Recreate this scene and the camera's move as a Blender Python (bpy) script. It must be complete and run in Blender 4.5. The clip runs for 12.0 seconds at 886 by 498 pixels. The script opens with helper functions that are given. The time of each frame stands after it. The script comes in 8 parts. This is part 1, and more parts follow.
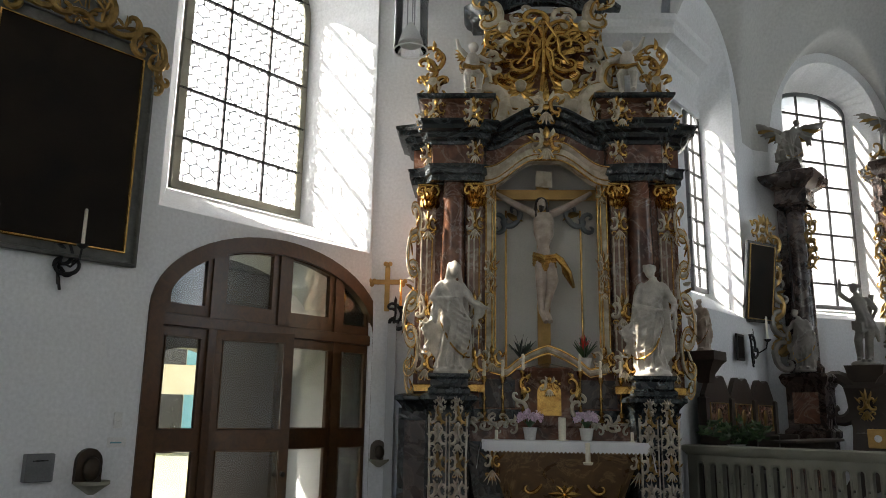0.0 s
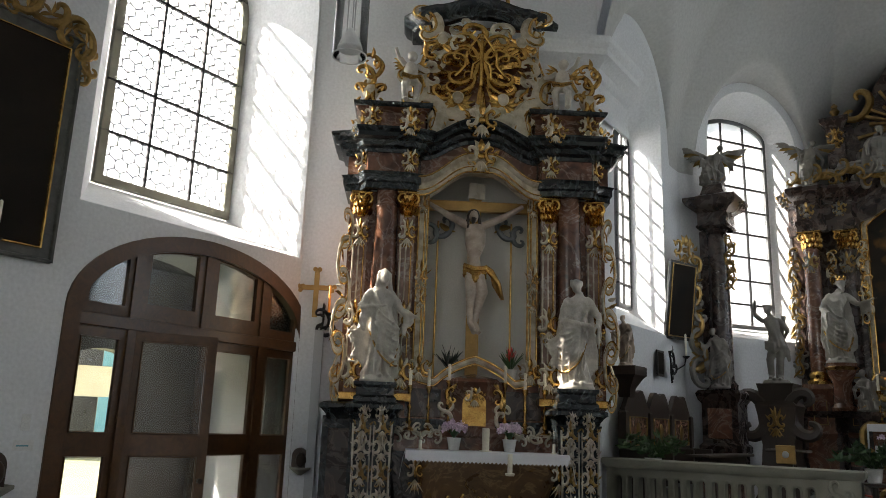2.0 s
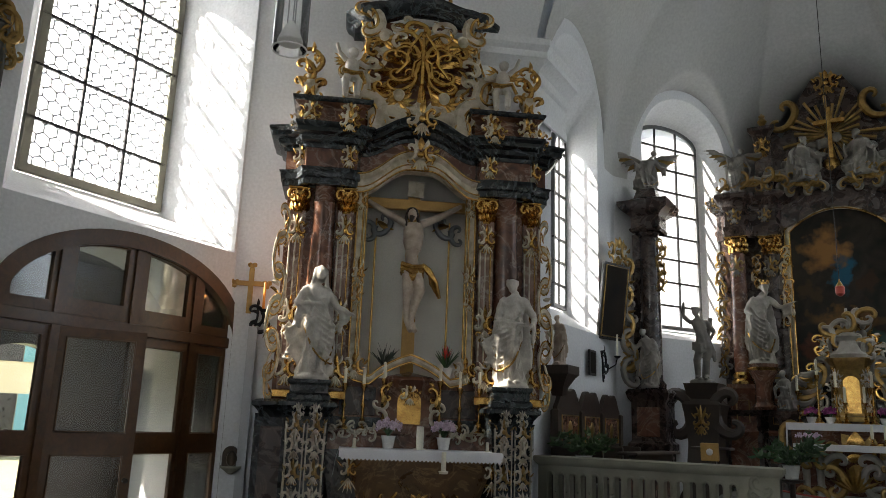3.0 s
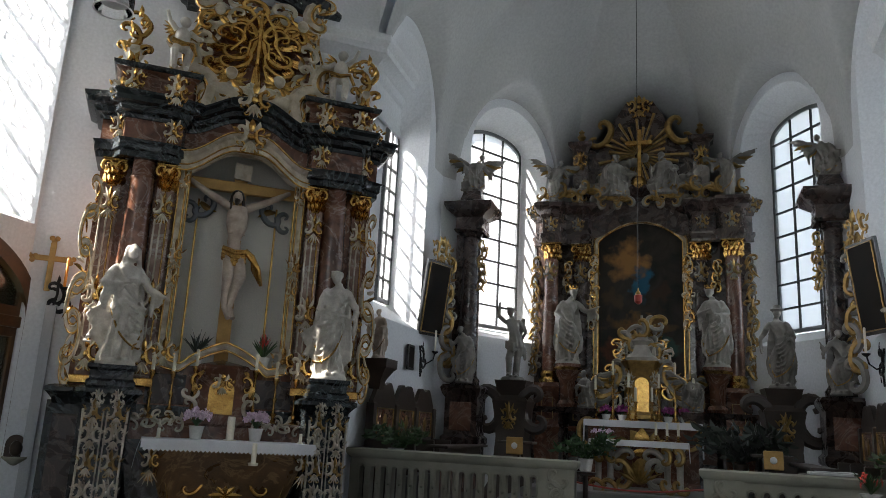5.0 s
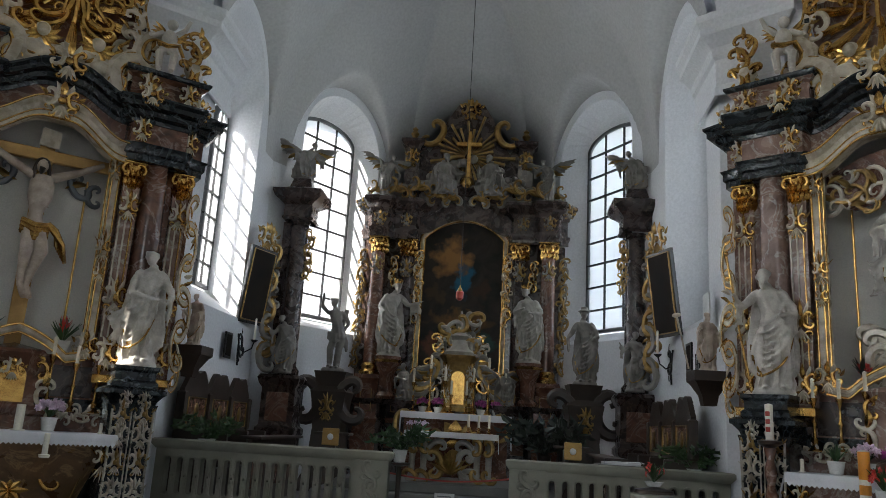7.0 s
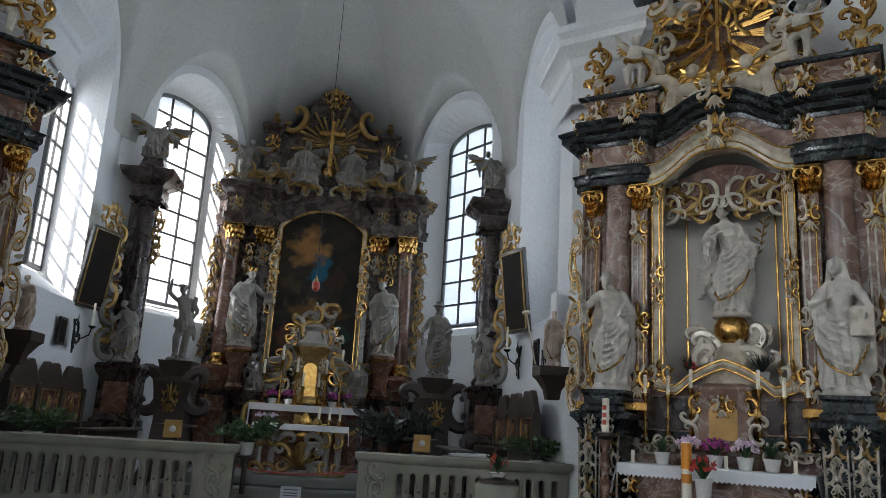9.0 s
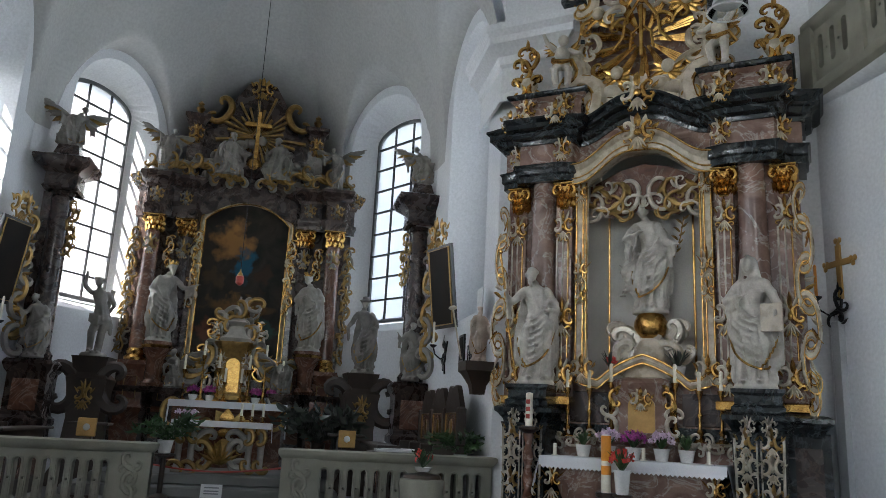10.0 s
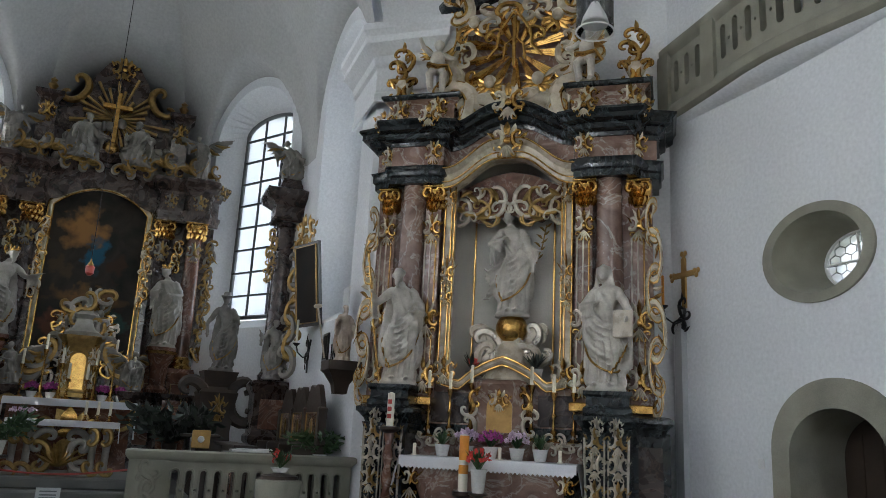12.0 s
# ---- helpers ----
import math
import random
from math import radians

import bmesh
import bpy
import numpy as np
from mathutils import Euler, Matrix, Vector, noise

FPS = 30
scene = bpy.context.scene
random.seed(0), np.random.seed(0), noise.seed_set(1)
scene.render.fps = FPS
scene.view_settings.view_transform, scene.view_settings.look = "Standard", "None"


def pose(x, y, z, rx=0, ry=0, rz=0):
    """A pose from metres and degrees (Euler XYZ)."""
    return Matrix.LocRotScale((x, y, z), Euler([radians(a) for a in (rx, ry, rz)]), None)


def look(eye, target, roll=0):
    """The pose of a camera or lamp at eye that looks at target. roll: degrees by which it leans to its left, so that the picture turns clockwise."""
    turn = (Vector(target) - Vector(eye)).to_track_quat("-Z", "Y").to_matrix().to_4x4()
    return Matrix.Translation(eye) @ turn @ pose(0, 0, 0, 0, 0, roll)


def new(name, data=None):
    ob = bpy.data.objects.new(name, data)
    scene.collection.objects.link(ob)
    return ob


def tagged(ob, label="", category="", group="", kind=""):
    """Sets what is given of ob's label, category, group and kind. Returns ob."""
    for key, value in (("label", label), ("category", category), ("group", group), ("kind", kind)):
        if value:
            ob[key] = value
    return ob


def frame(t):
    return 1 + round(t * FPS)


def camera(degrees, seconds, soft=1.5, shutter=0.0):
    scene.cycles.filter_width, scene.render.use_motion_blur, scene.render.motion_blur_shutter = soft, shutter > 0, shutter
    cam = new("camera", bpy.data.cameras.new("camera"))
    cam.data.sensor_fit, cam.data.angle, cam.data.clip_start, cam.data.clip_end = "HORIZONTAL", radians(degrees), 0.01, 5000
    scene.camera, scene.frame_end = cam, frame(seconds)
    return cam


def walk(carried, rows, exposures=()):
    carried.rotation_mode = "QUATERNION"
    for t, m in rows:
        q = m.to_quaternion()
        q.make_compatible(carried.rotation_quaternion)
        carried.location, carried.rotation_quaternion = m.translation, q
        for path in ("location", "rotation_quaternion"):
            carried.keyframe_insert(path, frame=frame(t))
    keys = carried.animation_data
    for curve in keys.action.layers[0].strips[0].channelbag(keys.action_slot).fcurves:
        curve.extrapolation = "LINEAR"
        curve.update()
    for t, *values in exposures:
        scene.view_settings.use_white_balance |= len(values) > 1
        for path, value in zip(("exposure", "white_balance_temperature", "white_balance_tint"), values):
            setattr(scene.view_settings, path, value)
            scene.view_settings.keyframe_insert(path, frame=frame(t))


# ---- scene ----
cam = camera(59.93, 12.0, soft=0.8)
EYE = (-0.62, -0.147, 1.525)
PATH = [
    (0, (-1.9040, 1.3277, 1.9455), 0.93),
    (0.5, (-1.8906, 1.3390, 1.9464), 1.18),
    (1, (-1.8740, 1.3511, 1.9530), 1.43),
    (1.5, (-1.8266, 1.3873, 1.9609), 1.90),
    (2, (-1.7611, 1.4334, 1.9724), 2.06),
    (2.5, (-1.7016, 1.4748, 1.9721), 2.07),
    (4.5, (-1.3231, 1.6690, 1.9807), 2.61),
    (5, (-1.2183, 1.7078, 1.9743), 2.97),
    (5.5, (-1.1035, 1.7416, 1.9714), 2.96),
    (6, (-0.9900, 1.7681, 1.9671), 2.90),
    (6.5, (-0.8794, 1.7849, 1.9725), 2.96),
    (7, (-0.7807, 1.7945, 1.9776), 3.42),
    (9, (-0.4141, 1.7894, 1.9808), 3.52),
    (9.5, (-0.3146, 1.7761, 1.9817), 3.33),
    (10, (-0.2276, 1.7608, 1.9791), 2.94),
    (10.5, (-0.1362, 1.7398, 1.9787), 2.79),
    (11, (-0.0508, 1.7140, 1.9863), 2.73),
    (11.5, (0.0236, 1.6882, 1.9917), 2.78),
    (12, (0.0979, 1.6593, 1.9960), 3.00),
]
walk(cam, [(t, look(EYE, target, roll)) for t, target, roll in PATH],
     [(0, 2.76, 7000, 10), (2.5, 2.76, 7000, 10), (5.5, 2.68, 6500, 10), (7, 2.78, 6500, 10), (9.5, 3.0, 6300, 10), (12, 3.02, 6450, 10)])

# ---- light ----
SUN = Vector((1.0, 0.74, -1.15)).normalized()
world = bpy.data.worlds.new("world")
scene.world = world
world.use_nodes = True
wn = world.node_tree.nodes
sky = wn.new("ShaderNodeTexSky")
sky.sky_type, sky.sun_disc = "NISHITA", False
sky.dust_density = 3.0
sky.sun_elevation = math.asin(-SUN.z)
sky.sun_rotation = math.atan2(-SUN.x, -SUN.y)
world.node_tree.links.new(sky.outputs[0], wn["Background"].inputs[0])
wn["Background"].inputs[1].default_value = 0.15
sun_data = bpy.data.lights.new("sun", "SUN")
sun_data.energy, sun_data.angle, sun_data.color = 4.5, radians(0.6), (1.0, 0.96, 0.90)
sun_lamp = new("sun", sun_data)
sun_lamp.matrix_world = look(-SUN * 40, (0, 0, 0))


def sky_lamp(x, y, z, yaw, w, h, power):
    """An area lamp for daylight at an opening, seen or added; yaw 0 shines along +y."""
    return sky_lamp_at(pose(x, y, z, 90, 0, yaw), w, h, power)


def sky_lamp_at(m, w, h, power):
    d = bpy.data.lights.new("window_daylight", "AREA")
    d.shape, d.size, d.size_y, d.energy, d.color = "RECTANGLE", w, h, power, (0.79, 0.885, 1.0)
    ob = new("window_daylight", d)
    ob.matrix_world = m
    return ob


# ---- materials ----
def material(name, base, rough=0.6, metal=0.0, spec=0.5, second=None, scale=6.0, amount=0.5, bump=0.15, fine=60.0, rough_var=0.1, distort=0.0, coat=0.0, vein=None, island=0.0):
    m = bpy.data.materials.new(name)
    m.use_nodes = True
    nt = m.node_tree
    nd, lk = nt.nodes, nt.links.new
    b = nd["Principled BSDF"]
    b.inputs["Metallic"].default_value = metal
    b.inputs["Specular IOR Level"].default_value = spec
    if coat:
        b.inputs["Coat Weight"].default_value = coat
        b.inputs["Coat Roughness"].default_value = 0.12
    tc = nd.new("ShaderNodeTexCoord")
    n1, n2 = nd.new("ShaderNodeTexNoise"), nd.new("ShaderNodeTexNoise")
    for n, sc in ((n1, scale), (n2, fine)):
        n.inputs["Scale"].default_value = sc
        n.inputs["Detail"].default_value = 6
        lk(tc.outputs["Object"], n.inputs["Vector"])
    n1.inputs["Distortion"].default_value = distort
    ramp = nd.new("ShaderNodeValToRGB")
    ramp.color_ramp.elements[0].position, ramp.color_ramp.elements[1].position = 0.5 - 0.5 * amount, 0.5 + 0.5 * amount
    sec = second or [c * 0.8 for c in base]
    ramp.color_ramp.elements[0].color, ramp.color_ramp.elements[1].color = (*sec, 1), (*base, 1)
    lk(n1.outputs["Fac"], ramp.inputs["Fac"])
    col = ramp.outputs["Color"]
    if vein:
        w = nd.new("ShaderNodeTexNoise")
        w.inputs["Scale"].default_value, w.inputs["Detail"].default_value = 2.3, 9
        w.inputs["Distortion"].default_value, w.inputs["Roughness"].default_value = 1.4, 0.62
        lk(tc.outputs["Object"], w.inputs["Vector"])
        vr = nd.new("ShaderNodeValToRGB")
        vr.color_ramp.elements[0].position, vr.color_ramp.elements[0].color = 0.47, (0, 0, 0, 1)
        vr.color_ramp.elements[1].position, vr.color_ramp.elements[1].color = 0.53, (0, 0, 0, 1)
        vr.color_ramp.elements.new(0.5).color = (0.75, 0.75, 0.75, 1)
        lk(w.outputs["Fac"], vr.inputs["Fac"])
        vm = nd.new("ShaderNodeMix")
        vm.data_type = "RGBA"
        lk(vr.outputs["Color"], vm.inputs[0])
        lk(col, vm.inputs[6])
        vm.inputs[7].default_value = (*vein, 1)
        col = vm.outputs[2]
    mul = nd.new("ShaderNodeMix")
    mul.data_type, mul.blend_type = "RGBA", "MULTIPLY"
    mul.inputs[0].default_value = 0.35
    lk(col, mul.inputs[6])
    lk(n2.outputs["Fac"], mul.inputs[7])
    gain = nd.new("ShaderNodeMix")
    gain.data_type, gain.blend_type = "RGBA", "MULTIPLY"
    gain.inputs[0].default_value = 1.0
    gain.inputs[7].default_value = (1.2, 1.2, 1.2, 1)
    lk(mul.outputs[2], gain.inputs[6])
    col = gain.outputs[2]
    if island:
        geo, hs = nd.new("ShaderNodeNewGeometry"), nd.new("ShaderNodeHueSaturation")
        mr = nd.new("ShaderNodeMapRange")
        mr.inputs["To Min"].default_value, mr.inputs["To Max"].default_value = 1 - island, 1 + island
        lk(geo.outputs["Random Per Island"], mr.inputs["Value"])
        lk(mr.outputs[0], hs.inputs["Value"])
        lk(col, hs.inputs["Color"])
        col = hs.outputs[0]
    lk(col, b.inputs["Base Color"])
    rr = nd.new("ShaderNodeMapRange")
    rr.inputs["To Min"].default_value, rr.inputs["To Max"].default_value = max(0.03, rough - rough_var), min(1, rough + rough_var)
    lk(n1.outputs["Fac"], rr.inputs["Value"])
    lk(rr.outputs[0], b.inputs["Roughness"])
    if bump:
        bp = nd.new("ShaderNodeBump")
        bp.inputs["Strength"].default_value, bp.inputs["Distance"].default_value = bump, 0.01
        lk(n2.outputs["Fac"], bp.inputs["Height"])
        lk(bp.outputs[0], b.inputs["Normal"])
    return m


PLASTER = material("white_plaster", (0.75, 0.76, 0.77), 0.9, second=(0.64, 0.65, 0.67), scale=0.6, amount=0.7, bump=0.12, fine=25)
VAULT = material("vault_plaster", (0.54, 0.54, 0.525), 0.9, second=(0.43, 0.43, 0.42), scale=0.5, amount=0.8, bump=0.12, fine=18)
STONE = material("grey_sandstone", (0.31, 0.297, 0.237), 0.85, second=(0.20, 0.19, 0.152), scale=3, bump=0.3, fine=90)
FLOORSTONE = material("floor_stone", (0.21, 0.205, 0.19), 0.55, second=(0.14, 0.137, 0.127), scale=2, bump=0.15)
BROWN = material("brown_red_marble", (0.20, 0.085, 0.047), 0.24, second=(0.045, 0.02, 0.014), scale=3.2, amount=0.5, bump=0.03, distort=1.6, coat=0.2, vein=(0.26, 0.17, 0.13))
ROSE = material("rose_grey_marble", (0.31, 0.20, 0.155), 0.24, second=(0.13, 0.072, 0.055), scale=3, amount=0.5, bump=0.03, distort=1.8, coat=0.2, vein=(0.42, 0.37, 0.33))
DARK = material("black_green_marble", (0.020, 0.025, 0.027), 0.22, second=(0.006, 0.008, 0.009), scale=4, amount=0.5, bump=0.03, distort=1.5, coat=0.15, vein=(0.07, 0.085, 0.09))
PLUM = material("dark_brown_marble", (0.050, 0.028, 0.022), 0.27, second=(0.014, 0.010, 0.009), scale=3.4, amount=0.5, bump=0.03, distort=1.5, coat=0.15, vein=(0.11, 0.075, 0.06))
GOLD = material("gold_leaf", (0.88, 0.55, 0.17), 0.20, 1.0, second=(0.30, 0.14, 0.03), scale=12, amount=0.6, bump=0.35, fine=45)
OLDGOLD = material("aged_gilding", (0.48, 0.31, 0.11), 0.34, 1.0, second=(0.13, 0.08, 0.03), scale=9, amount=0.6, bump=0.4, fine=40)
SILVER = material("tarnished_silver_leaf", (0.60, 0.55, 0.46), 0.30, 0.85, second=(0.24, 0.21, 0.17), scale=12, amount=0.6, bump=0.35, fine=45)
# statue paint for the backlit chancel, its shade put into the colour
SHADEPAINT = material("shaded_statue_paint", (0.27, 0.25, 0.22), 0.45, second=(0.11, 0.10, 0.085), scale=5, amount=0.6, bump=0.2, fine=50)
IVORY = material("ivory_white_paint", (0.66, 0.59, 0.47), 0.28, second=(0.26, 0.21, 0.15), scale=7, amount=0.6, bump=0.12, fine=70)
STATUE = material("white_statue_paint", (0.64, 0.60, 0.53), 0.36, second=(0.30, 0.27, 0.23), scale=7, amount=0.6, bump=0.2, fine=50)
CORPUS = material("painted_pale_wood", (0.60, 0.50, 0.41), 0.36, second=(0.27, 0.20, 0.15), scale=8, amount=0.6, bump=0.1)
ANTE = material("golden_brown_marbling", (0.20, 0.105, 0.042), 0.3, second=(0.055, 0.030, 0.016), scale=2.6, amount=0.55, bump=0.04, distort=1.8, coat=0.2, vein=(0.30, 0.19, 0.09))
OLDWOOD = material("dark_choir_wood", (0.050, 0.030, 0.019), 0.45, second=(0.020, 0.013, 0.009), scale=5, amount=0.7, bump=0.15, distort=1)
DOORWOOD = material("oiled_oak", (0.105, 0.045, 0.014), 0.34, second=(0.045, 0.019, 0.007), scale=7, amount=0.7, bump=0.12, distort=2, coat=0.15)
BEAM = material("golden_wood", (0.50, 0.30, 0.09), 0.4, 0.35, second=(0.32, 0.18, 0.05), scale=6, bump=0.12)
IRON = material("black_iron", (0.02, 0.02, 0.021), 0.5, 0.7, bump=0.2)
LEAD = material("window_lead", (0.16, 0.165, 0.17), 0.6, 0.6, bump=0.1)
LINEN = material("white_linen", (0.80, 0.79, 0.80), 0.85, second=(0.70, 0.69, 0.72), scale=4, bump=0.2, fine=220)
WAX = material("candle_wax", (0.80, 0.76, 0.64), 0.4, second=(0.74, 0.68, 0.55), scale=10, bump=0.03)
LEAF = material("leaf_green", (0.045, 0.10, 0.028), 0.4, second=(0.02, 0.05, 0.015), scale=10, bump=0.1, island=0.35)
DARKLEAF = material("dark_palm_leaf", (0.02, 0.04, 0.02), 0.4, second=(0.03, 0.025, 0.025), scale=10, bump=0.1, island=0.3)
PINK = material("pale_orchid_petal", (0.72, 0.60, 0.68), 0.6, second=(0.62, 0.42, 0.58), scale=30, bump=0.05, island=0.2)
MAGENTA = material("magenta_petal", (0.42, 0.06, 0.26), 0.6, second=(0.25, 0.03, 0.2), scale=30, bump=0.05, island=0.3)
RED = material("red_bract", (0.68, 0.05, 0.025), 0.4, second=(0.4, 0.02, 0.02), scale=20, bump=0.05)
POT = material("glazed_white_pot", (0.72, 0.71, 0.68), 0.25, bump=0.02)
NICHE = material("niche_grey_paint", (0.68, 0.655, 0.60), 0.6, second=(0.58, 0.555, 0.50), scale=1.2, amount=0.7, bump=0.1)
BLACKFRAME = material("black_lacquer", (0.014, 0.012, 0.011), 0.3, bump=0.05)
CANVAS = material("darkened_oil_canvas", (0.022, 0.015, 0.010), 0.6, spec=0.12, second=(0.006, 0.005, 0.004), scale=1.6, amount=0.5, bump=0.1, distort=0.6)
PAPER = material("white_card", (0.75, 0.75, 0.74), 0.7, bump=0.02)
STEEL = material("grey_metal_cover", (0.20, 0.21, 0.22), 0.4, 0.6, bump=0.05)
BRONZE = material("dark_bronze", (0.06, 0.045, 0.035), 0.4, 0.8, bump=0.3)
REDWAX = material("red_paint", (0.45, 0.05, 0.03), 0.4, bump=0.02)
ORANGE = material("orange_paint", (0.75, 0.28, 0.02), 0.4, bump=0.02)


def glass_material(name, milk, tint):
    m = bpy.data.materials.new(name)
    m.use_nodes = True
    nd, lk = m.node_tree.nodes, m.node_tree.links.new
    nd.remove(nd["Principled BSDF"])
    tr, tl, gl = nd.new("ShaderNodeBsdfTransparent"), nd.new("ShaderNodeBsdfTranslucent"), nd.new("ShaderNodeBsdfGlossy")
    tr.inputs[0].default_value = tl.inputs[0].default_value = (*tint, 1)
    gl.inputs["Roughness"].default_value = 0.08
    mx, mg, fr = nd.new("ShaderNodeMixShader"), nd.new("ShaderNodeMixShader"), nd.new("ShaderNodeFresnel")
    mx.inputs[0].default_value = milk
    lk(tr.outputs[0], mx.inputs[1])
    lk(tl.outputs[0], mx.inputs[2])
    lk(fr.outputs[0], mg.inputs[0])
    lk(mx.outputs[0], mg.inputs[1])
    lk(gl.outputs[0], mg.inputs[2])
    lk(mg.outputs[0], nd["Material Output"].inputs[0])
    return m


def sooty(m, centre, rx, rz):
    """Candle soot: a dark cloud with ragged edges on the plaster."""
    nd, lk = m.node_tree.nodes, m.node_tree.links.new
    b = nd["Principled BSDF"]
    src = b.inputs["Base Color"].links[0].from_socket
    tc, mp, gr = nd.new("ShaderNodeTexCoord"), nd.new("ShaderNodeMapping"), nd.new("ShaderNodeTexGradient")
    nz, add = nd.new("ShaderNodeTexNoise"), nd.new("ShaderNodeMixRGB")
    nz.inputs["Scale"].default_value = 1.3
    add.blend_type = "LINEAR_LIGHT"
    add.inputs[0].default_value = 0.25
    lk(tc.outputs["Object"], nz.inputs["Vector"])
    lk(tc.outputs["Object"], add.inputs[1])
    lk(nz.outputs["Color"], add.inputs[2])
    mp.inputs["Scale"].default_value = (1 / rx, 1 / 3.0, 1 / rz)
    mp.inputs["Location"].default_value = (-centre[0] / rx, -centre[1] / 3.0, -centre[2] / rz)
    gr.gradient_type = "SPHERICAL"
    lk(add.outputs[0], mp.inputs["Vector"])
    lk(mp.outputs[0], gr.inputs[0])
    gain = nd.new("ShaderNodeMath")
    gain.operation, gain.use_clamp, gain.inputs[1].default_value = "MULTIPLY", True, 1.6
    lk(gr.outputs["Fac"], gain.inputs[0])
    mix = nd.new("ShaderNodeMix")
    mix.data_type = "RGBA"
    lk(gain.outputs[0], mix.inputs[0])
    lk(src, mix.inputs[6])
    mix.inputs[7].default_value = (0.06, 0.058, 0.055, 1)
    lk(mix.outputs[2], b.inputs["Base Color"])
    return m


PANE = glass_material("leaded_window_glass", 0.4, (0.93, 0.96, 1.0))
CLEAR = glass_material("door_glass", 0.02, (0.85, 0.88, 0.88))
LAMPGLASS = glass_material("lamp_glass", 0.10, (1.0, 1.0, 1.0))


# ---- mesh tools ----
class Mesh:
    """Collects vertices and faces; m places what is added next."""

    def __init__(self):
        self.v, self.f, self.mi, self.slot, self.m = [], [], [], 0, Matrix()

    def add(self, vs, fs):
        o = len(self.v)
        self.v += [tuple(self.m @ Vector(p)) for p in vs]
        self.f += [tuple(i + o for i in f) for f in fs]
        self.mi += [self.slot] * len(fs)
        return self

    def box(self, x0, x1, y0, y1, z0, z1, b=0.0):
        b = min(b, (x1 - x0) / 3, (y1 - y0) / 3, (z1 - z0) / 3)
        if b <= 0:
            vs = [(x, y, z) for z in (z0, z1) for x, y in ((x0, y0), (x1, y0), (x1, y1), (x0, y1))]
            return self.add(vs, [(3, 2, 1, 0), (4, 5, 6, 7), (0, 1, 5, 4), (1, 2, 6, 5), (2, 3, 7, 6), (3, 0, 4, 7)])
        rings = []
        for z, i in ((z0, b), (z0 + b, 0), (z1 - b, 0), (z1, b)):
            rings.append([(x0 + i, y0 + i), (x1 - i, y0 + i), (x1 - i, y1 - i), (x0 + i, y1 - i)])
        return self.stack([[(x, y, z) for x, y in r] for r, z in zip(rings, (z0, z0 + b, z1 - b, z1))])

    def stack(self, rings, close=True, caps=True):
        n = len(rings[0])
        vs = [p for r in rings for p in r]
        fs = []
        for k in range(len(rings) - 1):
            for i in range(n if close else n - 1):
                j = (i + 1) % n
                fs.append((k * n + i, k * n + j, (k + 1) * n + j, (k + 1) * n + i))
        if caps and close:
            fs += [tuple(range(n - 1, -1, -1)), tuple(range((len(rings) - 1) * n, len(rings) * n))]
        return self.add(vs, fs)

    def lathe(self, prof, n=16, c=(0, 0, 0), sx=1.0, sy=1.0, shape=None):
        rings = []
        for r, z in prof:
            ring = []
            for i in range(n):
                a = 2 * math.pi * i / n
                q = r * (shape(a, z) if shape else 1)
                ring.append((c[0] + q * math.cos(a) * sx, c[1] + q * math.sin(a) * sy, c[2] + z))
            rings.append(ring)
        return self.stack(rings)

    def ball(self, c, rx, ry=None, rz=None, n=10, k=6):
        ry, rz = ry or rx, rz or rx
        prof = [(max(0.02, math.sin(math.pi * i / k)), -math.cos(math.pi * i / k)) for i in range(k + 1)]
        rings = [[(c[0] + r * rx * math.cos(2 * math.pi * i / n), c[1] + r * ry * math.sin(2 * math.pi * i / n), c[2] + z * rz) for i in range(n)] for r, z in prof]
        return self.stack(rings)

    def tube(self, pts, r, n=6, flat=1.0):
        """A tube along pts; r is a number or a function of 0..1; flat squashes it along y."""
        pts = [Vector(p) for p in pts]
        rings, last = [], None
        for i, p in enumerate(pts):
            t = (pts[min(i + 1, len(pts) - 1)] - pts[max(i - 1, 0)]).normalized()
            ref = Vector((0, 1, 0)) if abs(t.y) < 0.9 else Vector((1, 0, 0))
            a = t.cross(ref).normalized()
            b = a.cross(t).normalized()
            q = r(i / max(1, len(pts) - 1)) if callable(r) else r
            rings.append([tuple(p + a * q * math.cos(2 * math.pi * k / n) + b * q * flat * math.sin(2 * math.pi * k / n)) for k in range(n)])
        return self.stack(rings)

    def mould(self, path, prof, closed=False, caps=True):
        """Sweeps a profile of (outward, z) along a plan path; outward is to the right of the path's way."""
        pts = [Vector((p[0], p[1])) for p in path]
        lift = [p[2] if len(p) > 2 else 0.0 for p in path]
        n, rings = len(pts), []
        for i, p in enumerate(pts):
            d0 = (p - pts[i - 1]) if (i or closed) else (pts[1] - p)
            d1 = (pts[(i + 1) % n] - p) if (i < n - 1 or closed) else (p - pts[i - 1])
            d0, d1 = d0.normalized(), d1.normalized()
            n0, n1 = Vector((d0.y, -d0.x)), Vector((d1.y, -d1.x))
            b = (n0 + n1)
            b = b / max(0.3, b.length_squared / 2) if b.length > 1e-6 else n0
            rings.append([(p.x + b.x * o, p.y + b.y * o, z + lift[i]) for o, z in prof])
        if closed:
            rings.append(rings[0])
        k = len(prof)
        vs = [q for r in rings for q in r]
        fs = []
        for i in range(len(rings) - 1):
            for j in range(k - 1):
                fs.append((i * k + j, (i + 1) * k + j, (i + 1) * k + j + 1, i * k + j + 1))
        if caps and not closed:
            fs += [tuple(range(k)), tuple(range(len(rings) * k - 1, (len(rings) - 1) * k - 1, -1))]
        return self.add(vs, fs)

